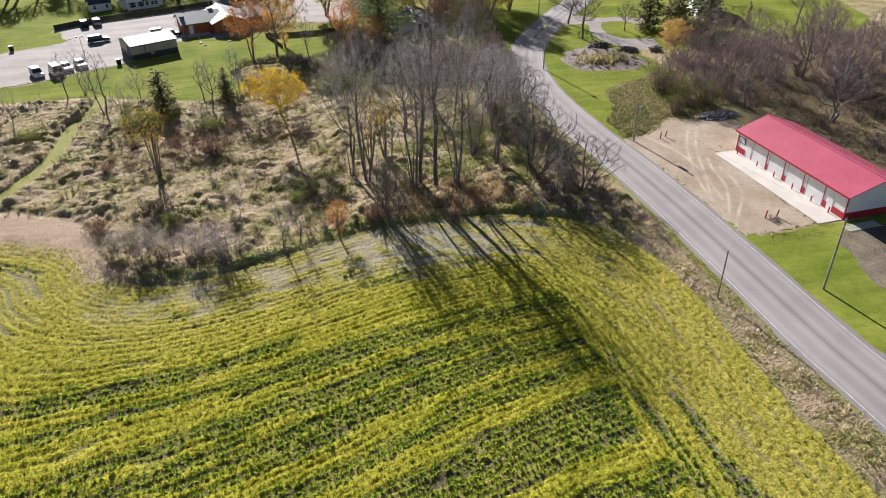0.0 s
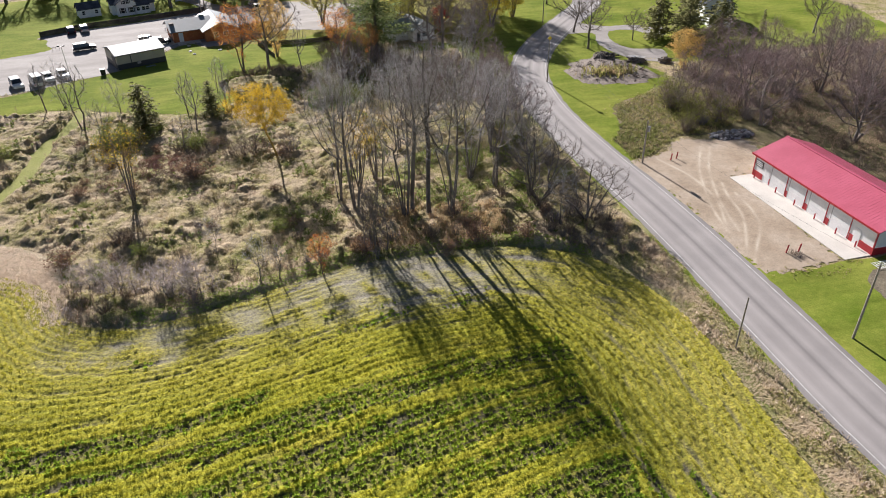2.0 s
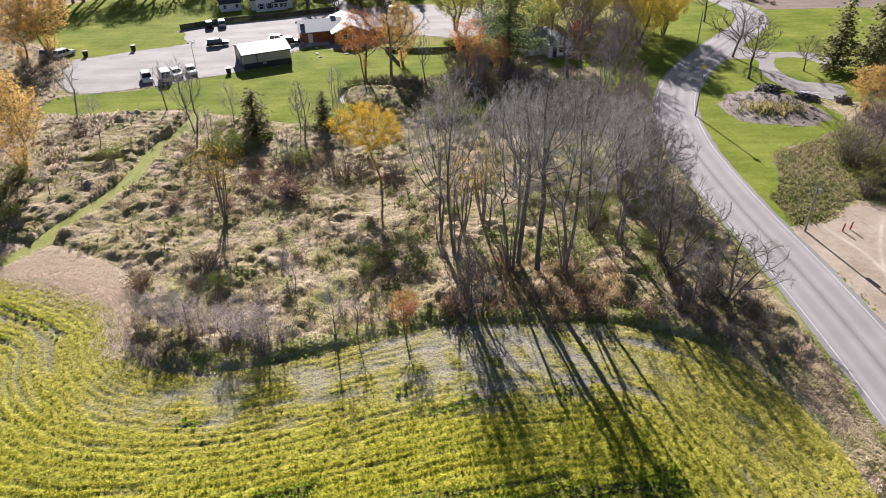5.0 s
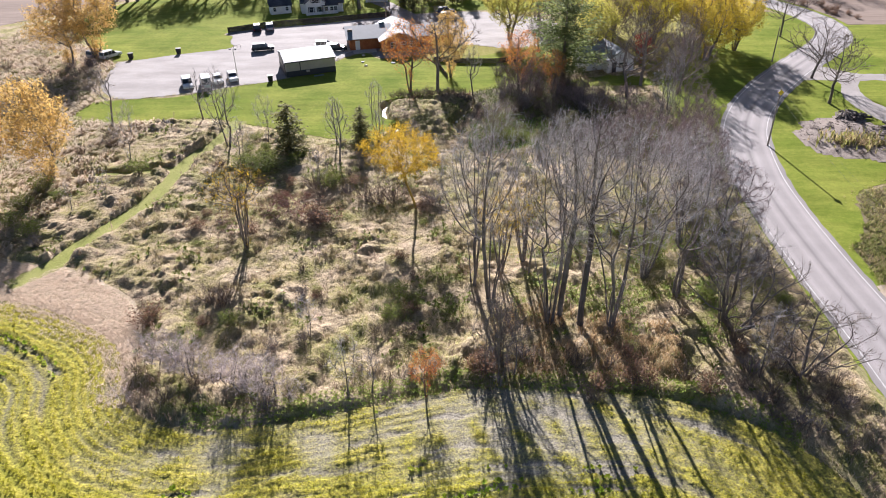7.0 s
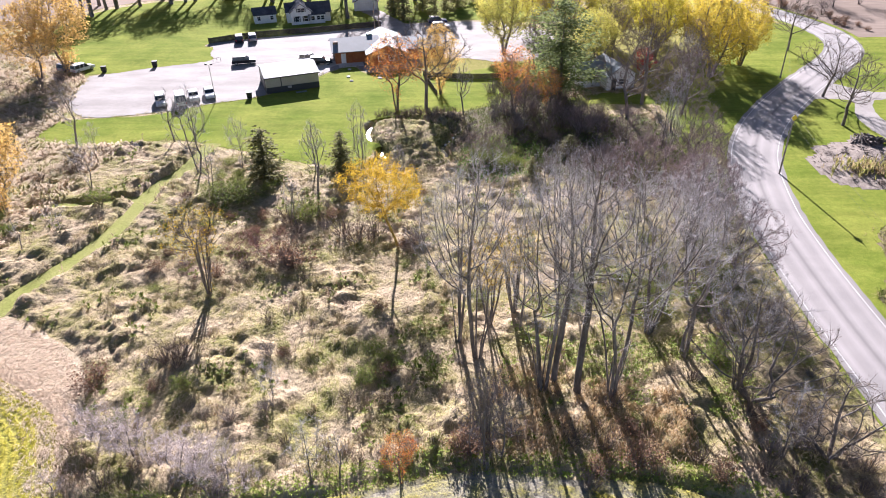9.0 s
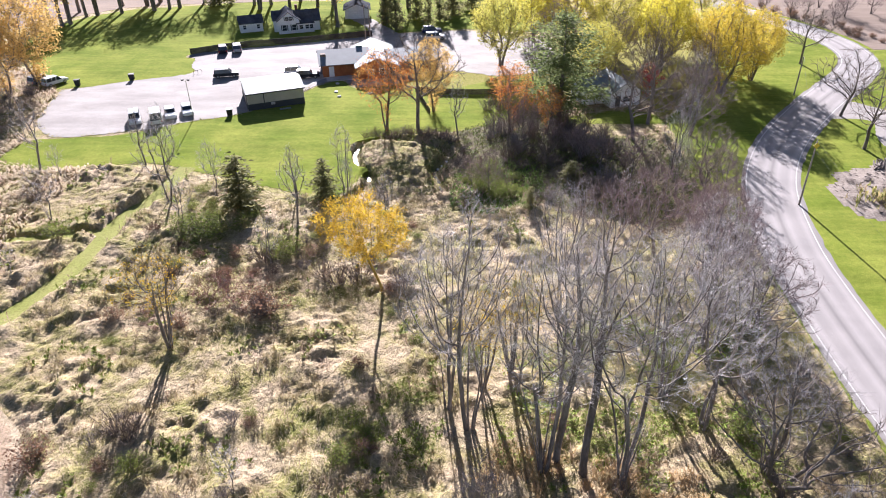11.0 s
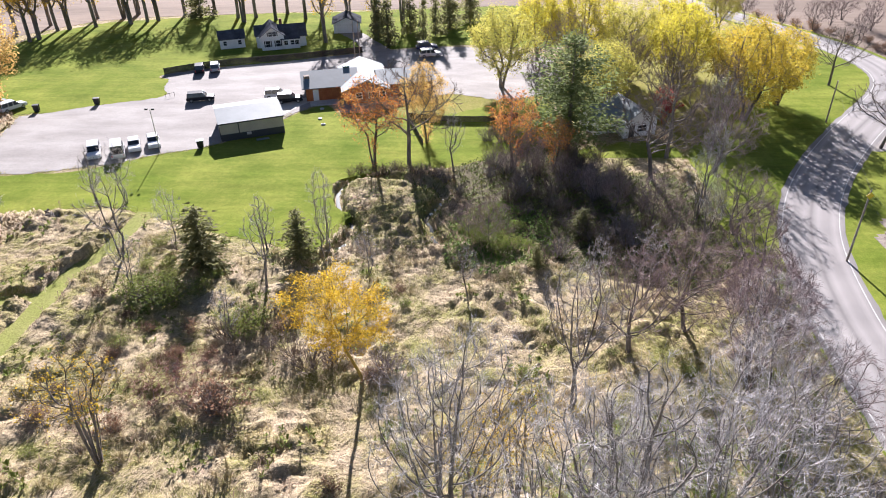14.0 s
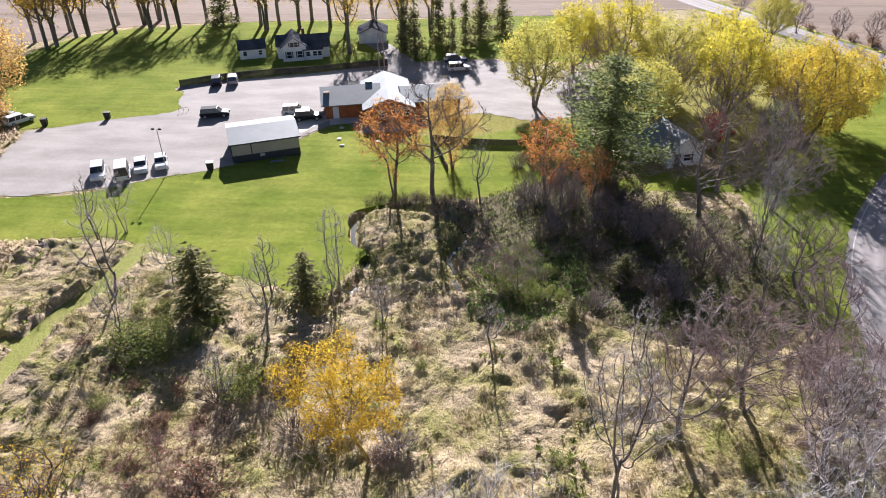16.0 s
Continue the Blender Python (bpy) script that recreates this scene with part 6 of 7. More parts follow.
def gable_walls(w, l, eave, rise, z0=-0.1):
    bm = bmesh.new()
    ends = [[bm.verts.new(p) for p in ((-w / 2, y, z0), (w / 2, y, z0), (w / 2, y, eave), (0, y, eave + rise), (-w / 2, y, eave))] for y in (-l / 2, l / 2)]
    a, b = ends
    for i in range(5):
        bm.faces.new((a[i], a[(i + 1) % 5], b[(i + 1) % 5], b[i]))
    for e in ends:
        bm.faces.new(e)
    bmesh.ops.recalc_face_normals(bm, faces=bm.faces)
    return bm


def window(parent, face, along, z, wide, high, half, trim=None):
    """A window on one face (x-, x+, y-, y+) of a house whose wall stands half off its middle."""
    trim = trim or M_WHITE
    s = -1 if face[1] == "-" else 1
    def place(a0, a1, d0, d1, z0, z1):
        d0, d1 = sorted((s * (half + d0), s * (half + d1)))
        return (d0, d1, a0, a1, z0, z1) if face[0] == "x" else (a0, a1, d0, d1, z0, z1)
    t = 0.09
    a0, a1, z0, z1 = along - wide / 2, along + wide / 2, z - high / 2, z + high / 2
    frame_ = part("window", boxes(place(a0 - t, a0, -0.02, 0.06, z0 - t, z1 + t), place(a1, a1 + t, -0.02, 0.06, z0 - t, z1 + t), place(a0, a1, -0.02, 0.06, z1, z1 + t), place(a0, a1, -0.02, 0.08, z0 - t, z0), place(a0, a1, 0.004, 0.045, z - 0.03, z + 0.03)), trim, parent)
    part("pane", boxes(place(a0, a1, -0.02, 0.012, z0, z1)), M_PANE, frame_, "dark glass pane")
    return frame_


# the red-roofed storage building, its long front to the yard
store = thing("storage_building", 71.6, 71.0, 0, 0, "long white storage building with a red metal roof and wainscot", "building")
W, L, EV, RI = 9.2, 22.0, 3.35, 1.65
part("wall", gable_walls(W, L, EV, RI), M_WHITE, store)
roof = part("roof", gable_roof(W, L, EV, RI, 0.45), M_REDROOF, store, "red ribbed metal roof")
ribs = bmesh.new()
for k in range(49):
    y = -11.35 + k * 0.473
    for sx in (-1, 1):
        a, b = Vector((sx * 5.0, y, EV - 0.14 + 0.12)), Vector((sx * 0.05, y, EV + RI + 0.11))
        tube(ribs, a, b, 0.007, 0.007, 4)
part("ribs", ribs, M_REDROOF, roof)
part("ridge_cap", boxes((-0.18, 0.18, -11.48, 11.48, EV + RI + 0.09, EV + RI + 0.17), bevel=0.03), M_REDROOF, roof)
for y0, y1 in [(-11.02, -8.9), (-7.9, -7.3), (-3.9, -3.3), (-0.1, 0.6), (3.7, 4.3), (7.3, 7.6), (9.0, 11.02)]:
    part("wainscot", boxes((-4.65, -4.56, y0, y1, 0, 0.95), bevel=0.008), M_REDTRIM, store, "red metal wainscot")
for y in (-11, 11):
    part("wainscot", boxes((-4.62, 4.62, y - 0.04, y + 0.04, 0, 0.95), bevel=0.008), M_REDTRIM, store, "red metal wainscot")
part("eave_trim", boxes((-5.09, -5.03, -11.46, 11.46, EV - 0.22, EV + 0.02)), M_REDTRIM, store)
for y, wd in ((-5.6, 3.0), (-1.7, 3.0), (2.15, 3.0), (5.8, 3.0)):
    door = part("door", boxes(*[(-4.66, -4.56, y - wd / 2, y + wd / 2, 0.06 + k * 0.6, 0.06 + k * 0.6 + 0.585) for k in range(5)], bevel=0.012), M_DOOR, store, "white sectional overhead door")
    part("handle", boxes((-4.69, -4.65, y - 0.08, y + 0.08, 0.8, 0.84)), M_STEEL, door)
    for sy in (-1, 1):
        part("door_trim", boxes((-4.67, -4.56, y + sy * (wd / 2 + 0.06) - 0.05, y + sy * (wd / 2 + 0.06) + 0.05, 0, 3.12)), M_REDTRIM if sy < 0 else M_GREYWALL, store)
for y in (-8.4, 8.1):
    part("side_door", boxes((-4.65, -4.56, y - 0.46, y + 0.46, 0.05, 2.1), bevel=0.01), M_DOOR, store, "white entrance door")
sign = part("sign", boxes((-4.66, -4.58, 9.2, 10.8, 1.7, 2.6), bevel=0.01), M_BLACK, store, "dark sign with pale lines")
for k in range(3):
    part("sign_line", boxes((-4.675, -4.65, 9.35, 10.65, 1.85 + 0.25 * k, 1.97 + 0.25 * k)), M_WHITE, sign)
for y in (-11, 11):
    part("corner_trim", boxes((-4.68, -4.54, y - 0.07, y + 0.07, 0, EV - 0.1)), M_REDTRIM, store)


def bollard(x, y, h=1.0, lean=0.0):
    ob = thing("bollard", x, y, 0.05, 0, "red painted steel bollard post", "bollard", "red bollards")
    part("post", tube(bmesh.new(), (0, 0, -0.05), (lean, 0, h), 0.09, 0.09, 10), M_REDTRIM, ob)
    part("cap", tube(bmesh.new(), (lean, 0, h), (lean, 0, h + 0.05), 0.085, 0.03, 10), M_REDTRIM, ob)
    return ob


for y in (62.0, 65.2, 68.9, 72.7, 76.4, 81.0):
    bollard(66.5, y, 0.8)
for x, y, l in ((58.2, 63.2, 0.1), (59.7, 63.0, 0.12), (58.6, 89.6, 0.1), (59.7, 89.9, 0.1)):
    bollard(x, y, 1.0, l)
for dx, dy, h in ((0, 0, 0.7), (0.6, -0.3, 0.6), (0.3, -0.8, 0.5)):
    bush.put(58.7 + dx, 62.7 + dy, h, label="low heap of brown weeds at the bollards", wide=1.3)

lattice = thing("lattice_panel", 68.0, 57.9, 0.1, 0, "white lattice panels lying beside the building", "lattice")
for k in range(14):
    part("slat", boxes((-2.3 + k * 0.34, -2.22 + k * 0.34, -0.6, 0.6, 0, 0.05)), M_WHITE, lattice)
for k in (-0.6, 0.0, 0.56):
    part("rail", boxes((-2.4, 2.4, k, k + 0.06, 0.05, 0.09)), M_WHITE, lattice)

# the shed by the car park
shed = thing("shed", -24.3, 167.9, 0, 23, "tan metal shed with a pale roof and dark wainscot", "shed")
part("wall", boxes((-4.95, 4.95, -4.3, 4.3, 1.15, 3.0)), M_TAN, shed)
part("wainscot", boxes((-4.98, 4.98, -4.33, 4.33, -0.1, 1.15)), M_DARKTRIM, shed, "dark lower wall")
bm = bmesh.new()
pr = [(-4.6, 2.95), (0.0, 3.95), (4.6, 2.95), (4.6, 3.07), (0.0, 4.08), (-4.6, 3.07)]
ends = [[bm.verts.new((x, y, z)) for y, z in pr] for x in (-5.2, 5.2)]
for i in range(6):
    bm.faces.new((ends[0][i], ends[0][(i + 1) % 6], ends[1][(i + 1) % 6], ends[1][i]))
for e in ends:
    bm.faces.new((e[0], e[1], e[4], e[5])); bm.faces.new((e[1], e[2], e[3], e[4]))
bmesh.ops.recalc_face_normals(bm, faces=bm.faces)
sr = part("roof", bm, M_PALEROOF, shed, "pale ribbed metal roof")
bm = bmesh.new()
for k in range(24):
    for sy in (-1, 1):
        tube(bm, (-5.1 + k * 0.443, sy * 4.6, 3.075), (-5.1 + k * 0.443, sy * 0.03, 4.085), 0.012, 0.012, 4)
part("ribs", bm, M_PALEROOF, sr)
for sx in (-4.9, 4.9):
    bm = bmesh.new()
    v = [bm.verts.new(p) for p in ((sx, -4.3, 3.0), (sx, 4.3, 3.0), (sx, 0, 3.93))]
    bm.faces.new(v)
    bmesh.ops.solidify(bm, geom=bm.faces[:], thickness=0.05)
    part("gable", bm, M_TAN, shed)
part("downpipe", boxes((-2.2, -2.05, -4.42, -4.32, 0.0, 2.95)), M_DARKTRIM, shed)
part("vent_box", boxes((-1.0, -0.3, -4.55, -4.33, 0.7, 1.1), bevel=0.02), M_GREYWALL, shed)
# No opening is cut; a black panel paints the dark inside.
part("open_door", boxes((-5.06, -4.97, -3.4, -1.0, 0, 2.5), bevel=0.01), M_BLACK, shed, "black panel for the dark inside an open doorway")
part("drip_edge", boxes((-5.2, 5.2, -4.63, -4.6, 2.86, 3.08)), M_DARKTRIM, sr)
skylight = thing("door_panel", -21.0, 163.2, 0.03, 23, "pale panel lying on the grass by the shed", "panel")
part("panel", boxes((-1.0, 1.0, -0.35, 0.35, 0, 0.06), bevel=0.01), M_PALEROOF, skylight)


def block_on(parent, x, y, turn, w, l, eave, rise, over, wall, roofing, wall_label="", roof_label=""):
    """Walls and roof of one gabled block as parts of a house; the ridge runs along its own y."""
    m = pose(x, y, 0, 0, 0, turn)
    a, b = gable_walls(w, l, eave, rise), gable_roof(w, l, eave, rise, over)
    a.transform(m); b.transform(m)
    part("wall", a, wall, parent, wall_label)
    return part("roof", b, roofing, parent, roof_label)


# the tavern beside the lot: three timber blocks under pale metal roofs
tavern = thing("tavern", -9.5, 186.5, 0, 14, "orange timber tavern with pale metal roofs", "tavern")
block_on(tavern, -4.6, 0.0, 90, 8.4, 9.0, 2.7, 1.5, 0.7, M_WOOD, M_PALEROOF)
block_on(tavern, 1.6, -0.5, -2, 7.6, 14.0, 2.6, 1.5, 0.6, M_WOOD, M_PALEROOF)
block_on(tavern, 9.0, -1.5, 90, 8.0, 9.5, 2.6, 1.3, 0.5, M_WOOD, M_PALEROOF)
part("chimney", boxes((-9.2, -8.2, -2.2, -1.2, 0, 4.0), bevel=0.03), surface("fieldstone", (0.16, 0.12, 0.10), (0.30, 0.24, 0.20), 1.5, 6.0, 0.9, 0.5, 0.04), tavern, "rough fieldstone chimney")
part("door", boxes((-7.9, -6.9, -4.3, -4.2, 0, 2.1), bevel=0.01), M_WHITE, tavern, "white door with a glass pane")
part("vent_hood", boxes((-1.9, -0.7, 0.2, 1.4, 3.2, 4.6), bevel=0.04), plain("green_hood", (0.10, 0.17, 0.15), 0.5), tavern, "green kitchen vent hood")
for xx in (0.0, 2.2, 4.2):
    window(tavern, "y-", xx, 1.5, 1.0, 1.0, 7.75)
part("patio", boxes((-8.6, -3.5, -7.0, -4.25, -0.05, 0.09)), M_CONCRETE, tavern, "pale concrete patio")

# the farmhouse, its gable to the car park, with a porch wing
farm = thing("farmhouse", -31.8, 216.6, 0, 17, "white two-storey farmhouse with a dark shingle roof", "house")
block_on(farm, -0.6, 0.0, 0, 5.0, 7.0, 3.1, 1.8, 0.35, M_WHITE, M_SHINGLE)
block_on(farm, -2.3, 1.2, 90, 4.6, 3.5, 2.8, 1.6, 0.3, M_WHITE, M_SHINGLE)
block_on(farm, 4.0, 0.4, 90, 4.8, 5.5, 2.5, 1.9, 0.35, M_WHITE, M_SHINGLE)
block_on(farm, 3.2, -2.5, 90, 2.0, 4.0, 2.2, 0.5, 0.2, M_WHITE, M_SHINGLE, "enclosed white porch")
for xx, zz, ww, hh in ((-1.7, 1.4, 0.95, 1.3), (0.5, 1.4, 0.95, 1.3), (-1.0, 3.45, 0.7, 0.9), (-0.1, 3.45, 0.7, 0.9)):
    window(farm, "y-", xx, zz, ww, hh, 3.5)
    for sx in (-1, 1):
        part("shutter", boxes((xx + sx * (ww / 2 + 0.22) - 0.11, xx + sx * (ww / 2 + 0.22) + 0.11, -3.56, -3.5, zz - hh / 2, zz + hh / 2)), M_DARKTRIM, farm, "dark shutter")
for xx in (2.2, 3.6, 4.6):
    window(farm, "y-", xx, 1.35, 0.8, 0.9, 3.5)
window(farm, "x-", -1.0, 1.4, 0.9, 1.3, 3.1)
part("chimney", boxes((1.4, 2.0, 0.8, 1.4, 3.0, 5.6), bevel=0.02), surface("brick_stack", (0.20, 0.08, 0.06), (0.28, 0.12, 0.09), 2, 8, 0.9, 0.3, 0.02), farm, "red brick chimney")

cabin = thing("outbuilding", -41.6, 216.5, 0, 20, "small white outbuilding with a dark roof", "shed")
block_on(cabin, 0, 0, 90, 4.2, 5.4, 2.2, 1.3, 0.3, M_WHITE, M_SHINGLE)
for xx in (-1.6, 1.6):
    window(cabin, "y-", xx, 1.25, 0.7, 0.9, 2.1)
garage = thing("garage", -17.6, 230.2, 0, 8, "white garage with a dark gable roof", "garage")
block_on(garage, 0, 0, 0, 6.2, 6.5, 2.3, 1.3, 0.4, M_WHITE, M_SHINGLE)
part("garage_door", boxes(*[(-2.2, 2.2, -3.31, -3.24, 0.05 + k * 0.52, 0.05 + k * 0.52 + 0.5) for k in range(4)], bevel=0.012), M_DOOR, garage, "wide white overhead door")
cottage = thing("cottage", 37.5, 167.6, 0, 18, "white cottage with a dark roof among the trees", "house")
block_on(cottage, 0, 0, 0, 5.6, 7.5, 2.7, 1.8, 0.4, M_WHITE, M_PALEROOF, "", "pale grey roof")
block_on(cottage, -4.2, 1.4, 90, 5.0, 5.0, 2.5, 1.6, 0.4, M_WHITE, M_PALEROOF, "", "pale grey roof")
window(cottage, "y-", 0.3, 1.4, 1.5, 1.0, 3.75)
part("door", boxes((-1.9, -1.0, -3.8, -3.7, 0, 2.05), bevel=0.01), M_DARKTRIM, cottage, "dark front door")
manor = thing("house", 110.5, 160.0, 0, -18, "white house with a grey roof behind conifers", "house")
block_on(manor, 0, 0, 0, 7, 9, 4.6, 2.4, 0.4, M_WHITE, M_SHINGLE)
block_on(manor, -0.5, -6.2, 0, 5, 4, 2.6, 1.4, 0.3, M_WHITE, M_SHINGLE)
for xx in (-1.5, 1.5):
    window(manor, "y-", xx, 3.8, 0.9, 1.2, 4.5)
window(manor, "y-", -0.5, 1.3, 1.4, 1.1, 8.2)
for yy in (-2, 2):
    window(manor, "x-", yy, 3.6, 0.9, 1.2, 3.5)

fence_line = smooth_line([(-49.5, 196.2), (-40, 201.5), (-25, 206), (-11.5, 210.8)], 2.4)
fence = thing("fence", 0, 0, 0, 0, "low dark board fence along the car park", "fence")
for (x0, y0), (x1, y1) in zip(fence_line[:-1], fence_line[1:]):
    a, b = Vector((x0, y0, 0)), Vector((x1, y1, 0))
    turn = Matrix.Translation(a) @ Matrix.Rotation(math.atan2(y1 - y0, x1 - x0), 4, "Z")
    bm = boxes(*[(k * 0.2, k * 0.2 + 0.185, -0.02, 0.02, 0.02, 1.3) for k in range(int((b - a).length / 0.2) + 1)])
    bm.transform(turn)
    part("panel", bm, M_FENCE, fence)
    bm = boxes((-0.06, 0.06, -0.06, 0.06, -0.1, 1.4), bevel=0.01)
    bm.transform(turn)
    part("post", bm, M_FENCE, fence)
def rock_mesh(seed, material):
    rng = np.random.default_rng(seed)
    bm = bmesh.new()
    bmesh.ops.create_icosphere(bm, subdivisions=1, radius=0.5)
    for v in bm.verts:
        v.co = Vector([c * (0.75 + 0.5 * rng.uniform()) for c in v.co])
        v.co.z *= 0.65
    me = bpy.data.meshes.new("rock")
    bm.to_mesh(me); bm.free()
    me.materials.append(material)
    return me


def place_stone(x, y, k):
    st = new("stone", rock_mesh(int(x * 10 + y), plain("bleached_stone", (0.66, 0.65, 0.62), 0.8)))
    st.matrix_basis = pose(x, y, -0.62, 0, 0, x * 40) @ Matrix.Diagonal((1.1 * k, 0.7 * k, 0.6 * k, 1))
    return tagged(st, "pale bleached stone in the creek bed", "stone", "creek stones")


hedge_line = np.vstack([smooth_line([(4.8, 160.4), (3.2, 166), (1.5, 171.9)], 2.4)[:-1], smooth_line([(1.5, 171.9), (7.8, 170.6), (15, 170.4), (20, 172)], 2.4)])
fence = thing("fence", 0, 0, 0, 0, "dark board fence behind the tavern lawn", "fence")
for (x0, y0), (x1, y1) in zip(hedge_line[:-1], hedge_line[1:]):
    a, b = Vector((x0, y0, 0)), Vector((x1, y1, 0))
    bm = boxes(*[(k * 0.2, k * 0.2 + 0.185, -0.02, 0.02, 0.02, 1.05) for k in range(int((b - a).length / 0.2) + 1)])
    bm.transform(Matrix.Translation(a) @ Matrix.Rotation(math.atan2(y1 - y0, x1 - x0), 4, "Z"))
    part("panel", bm, M_FENCE, fence)


for x, y, k in ((8.6, 143.6, 0.9), (8.3, 142.3, 1.1), (8.9, 142.8, 0.7), (7.6, 140.9, 0.8), (7.0, 139.8, 0.7), (-3.2, 131.9, 1.0), (-3.9, 131.0, 1.2)):
    place_stone(x, y, k)


# ---- heaps of debris ----
def log_mesh(seed):
    rng = np.random.default_rng(seed)
    bm = bmesh.new()
    r = 0.13 + 0.06 * rng.uniform()
    tube(bm, (-0.9, 0, 0), (0.1, 0.08, 0.03), r, r * 0.9, 7)
    tube(bm, (0.1, 0.08, 0.03), (0.95, 0.0, 0.0), r * 0.9, r * 0.7, 7)
    me = bpy.data.meshes.new("log")
    bm.to_mesh(me); bm.free()
    me.materials.append(surface("rotting_wood", (0.08, 0.068, 0.06), (0.22, 0.185, 0.16), 1.0, 6.0, 0.9, 0.4, 0.03))
    return me


def heap(name, x, y, rx, ry, high, material, meshes, n, seed, label, category, reach=1.0, size=(0.6, 1.3)):
    """A low mound with loose pieces lying over it."""
    rng = np.random.default_rng(seed)
    top = thing(name, x, y, 0, 0, label, category)
    k = 28
    u, v = np.meshgrid(np.linspace(-1, 1, k), np.linspace(-1, 1, k))
    r = np.sqrt(u ** 2 + v ** 2).ravel()
    az = np.arctan2(v, u).ravel()
    r = r * (1 + 0.09 * np.sin(3 * az + seed) + 0.06 * np.sin(7 * az + 2 * seed) + 0.04 * np.sin(13 * az))
    p = np.c_[u.ravel() * rx, v.ravel() * ry]
    z = high * np.clip(1 - r ** 2, 0, 1) * (0.65 + 0.45 * waves(p, 3.0, seed)) + 0.06 - 0.3 * np.clip(r - 0.98, 0, 1)
    i = np.arange(k * k).reshape(k, k)
    q = np.stack([i[:-1, :-1], i[:-1, 1:], i[1:, 1:], i[1:, :-1]], -1).reshape(-1, 4)
    q = q[(r[q] < 1.08).all(1)]
    ids, inv = np.unique(q, return_inverse=True)
    part("mound", mesh_of("mound", np.c_[p, z][ids], inv.reshape(-1, 4), material, True), material, top)
    for c in range(n):
        a, d = rng.uniform(0, 6.283), math.sqrt(rng.uniform(0, 1)) * reach
        px_, py_ = rx * d * math.cos(a), ry * d * math.sin(a)
        zz = high * max(0, 1 - d * d) * 0.8 + 0.12
        me = meshes[c % len(meshes)]
        ob = part(me.name.split(".")[0], me, None, top)
        s = rng.uniform(*size)
        ob.matrix_basis = pose(px_, py_, zz, rng.uniform(-20, 20), rng.uniform(-20, 20), rng.uniform(0, 360)) @ Matrix.Diagonal((s, s, s, 1))
    return top


M_MULCH = two_tone("bark_mulch", (0.20, 0.165, 0.14), (0.36, 0.31, 0.27), 2.2, 6.0, 0.25)
M_RUBBLE = surface("grey_rubble", (0.16, 0.16, 0.17), (0.34, 0.34, 0.36), 1.0, 5.0, 0.85, 0.4, 0.04)
logs = [log_mesh(k) for k in range(3)]
rocks = [rock_mesh(k, M_RUBBLE) for k in range(3)]
heap("brush_pile", 68.3, 130.6, 8.2, 8.6, 0.5, M_MULCH, logs, 170, 1, "broad heap of bark, branches and dirt on the lawn", "brush pile", 0.95, (0.18, 0.45))
weed = np.random.default_rng(5).normal((68.0, 129.0), (2.6, 1.5), (260, 2))
clumps("pile_weeds", weed, 7, 0.34, 0.9, 0.06, M_OLIVE, "green and tan weeds grown over the heap", 17)
for x, y in spread_out(77, [(61, 127), (66, 123), (74, 126), (76, 134), (68, 138), (62, 134)], 8, 2.6):
    bush.put(x, y, 0.9, label="tangle of cut branches on the heap", wide=1.3)
heap("log_pile", 71.6, 139.2, 2.6, 1.6, 0.9, M_MULCH, logs, 40, 2, "dark stacked logs at the back of the brush pile", "log pile", 0.9, (0.7, 1.2))
heap("log_pile", 76.6, 134.5, 2.0, 1.5, 0.8, M_MULCH, logs, 26, 3, "dark logs with pale boards lying across", "log pile", 0.9, (0.7, 1.2))
for k, (dx, dy, tz) in enumerate(((0, 0, -35), (0.5, 0.5, -25), (-0.4, 0.3, -42))):
    board = thing("board", 76.6 + dx, 134.2 + dy, 0.98 + 0.05 * k, tz, "pale weathered board lying on the logs", "board", "pale boards")
    part("plank", boxes((-1.4, 1.4, -0.1, 0.1, 0, 0.05), bevel=0.006), M_WHITE, board)
heap("rubble_pile", 72.6, 95.2, 3.8, 1.7, 0.5, surface("dark_rubble", (0.07, 0.065, 0.065), (0.16, 0.15, 0.15), 1.0, 5.0, 0.9, 0.4, 0.04), rocks, 90, 4, "grey heap of broken rubble at the yard's end", "rubble pile", 1.0, (0.3, 0.7))
heap("brush_pile", -41.7, 137.3, 2.4, 1.4, 0.6, M_MULCH, logs, 26, 5, "grey heap of cut branches at the meadow's edge", "brush pile", 0.95, (0.6, 1.0))
heap("brush_pile", 82.0, 132.5, 1.4, 1.2, 0.9, M_MULCH, logs, 16, 6, "small dark stack of logs", "brush pile", 0.9, (0.6, 1.0))


def wheelie_bin(x, y, turn, label, lid):
    ob = thing("bin", x, y, 0.05, turn, label, "bin", "bins")
    bm = boxes((-0.5, 0.5, -0.4, 0.4, 0.08, 1.15), bevel=0.04)
    for v in bm.verts:
        if v.co.z < 0.5:
            v.co.x *= 0.85; v.co.y *= 0.85
    part("body", bm, M_BLACK, ob)
    part("lid", boxes((-0.54, 0.54, -0.44, 0.44, 1.15, 1.25), bevel=0.03), lid, ob)
    return ob


wheelie_bin(-55.3, 179.0, 10, "black refuse bin at the lawn's edge", M_BLACK)
wheelie_bin(-64.6, 175.6, 10, "black refuse bin by the trees", M_BLACK)
wheelie_bin(-29.9, 159.8, 15, "black refuse bin with a pale lid", M_WHITE)
rack = thing("rail", -43.4, 182.9, 0.03, 35, "low steel rail at the lot's edge", "rail")
part("bar", tube(bmesh.new(), (-0.8, 0, 0.7), (0.8, 0, 0.7), 0.03, 0.03, 6), M_BLACK, rack)
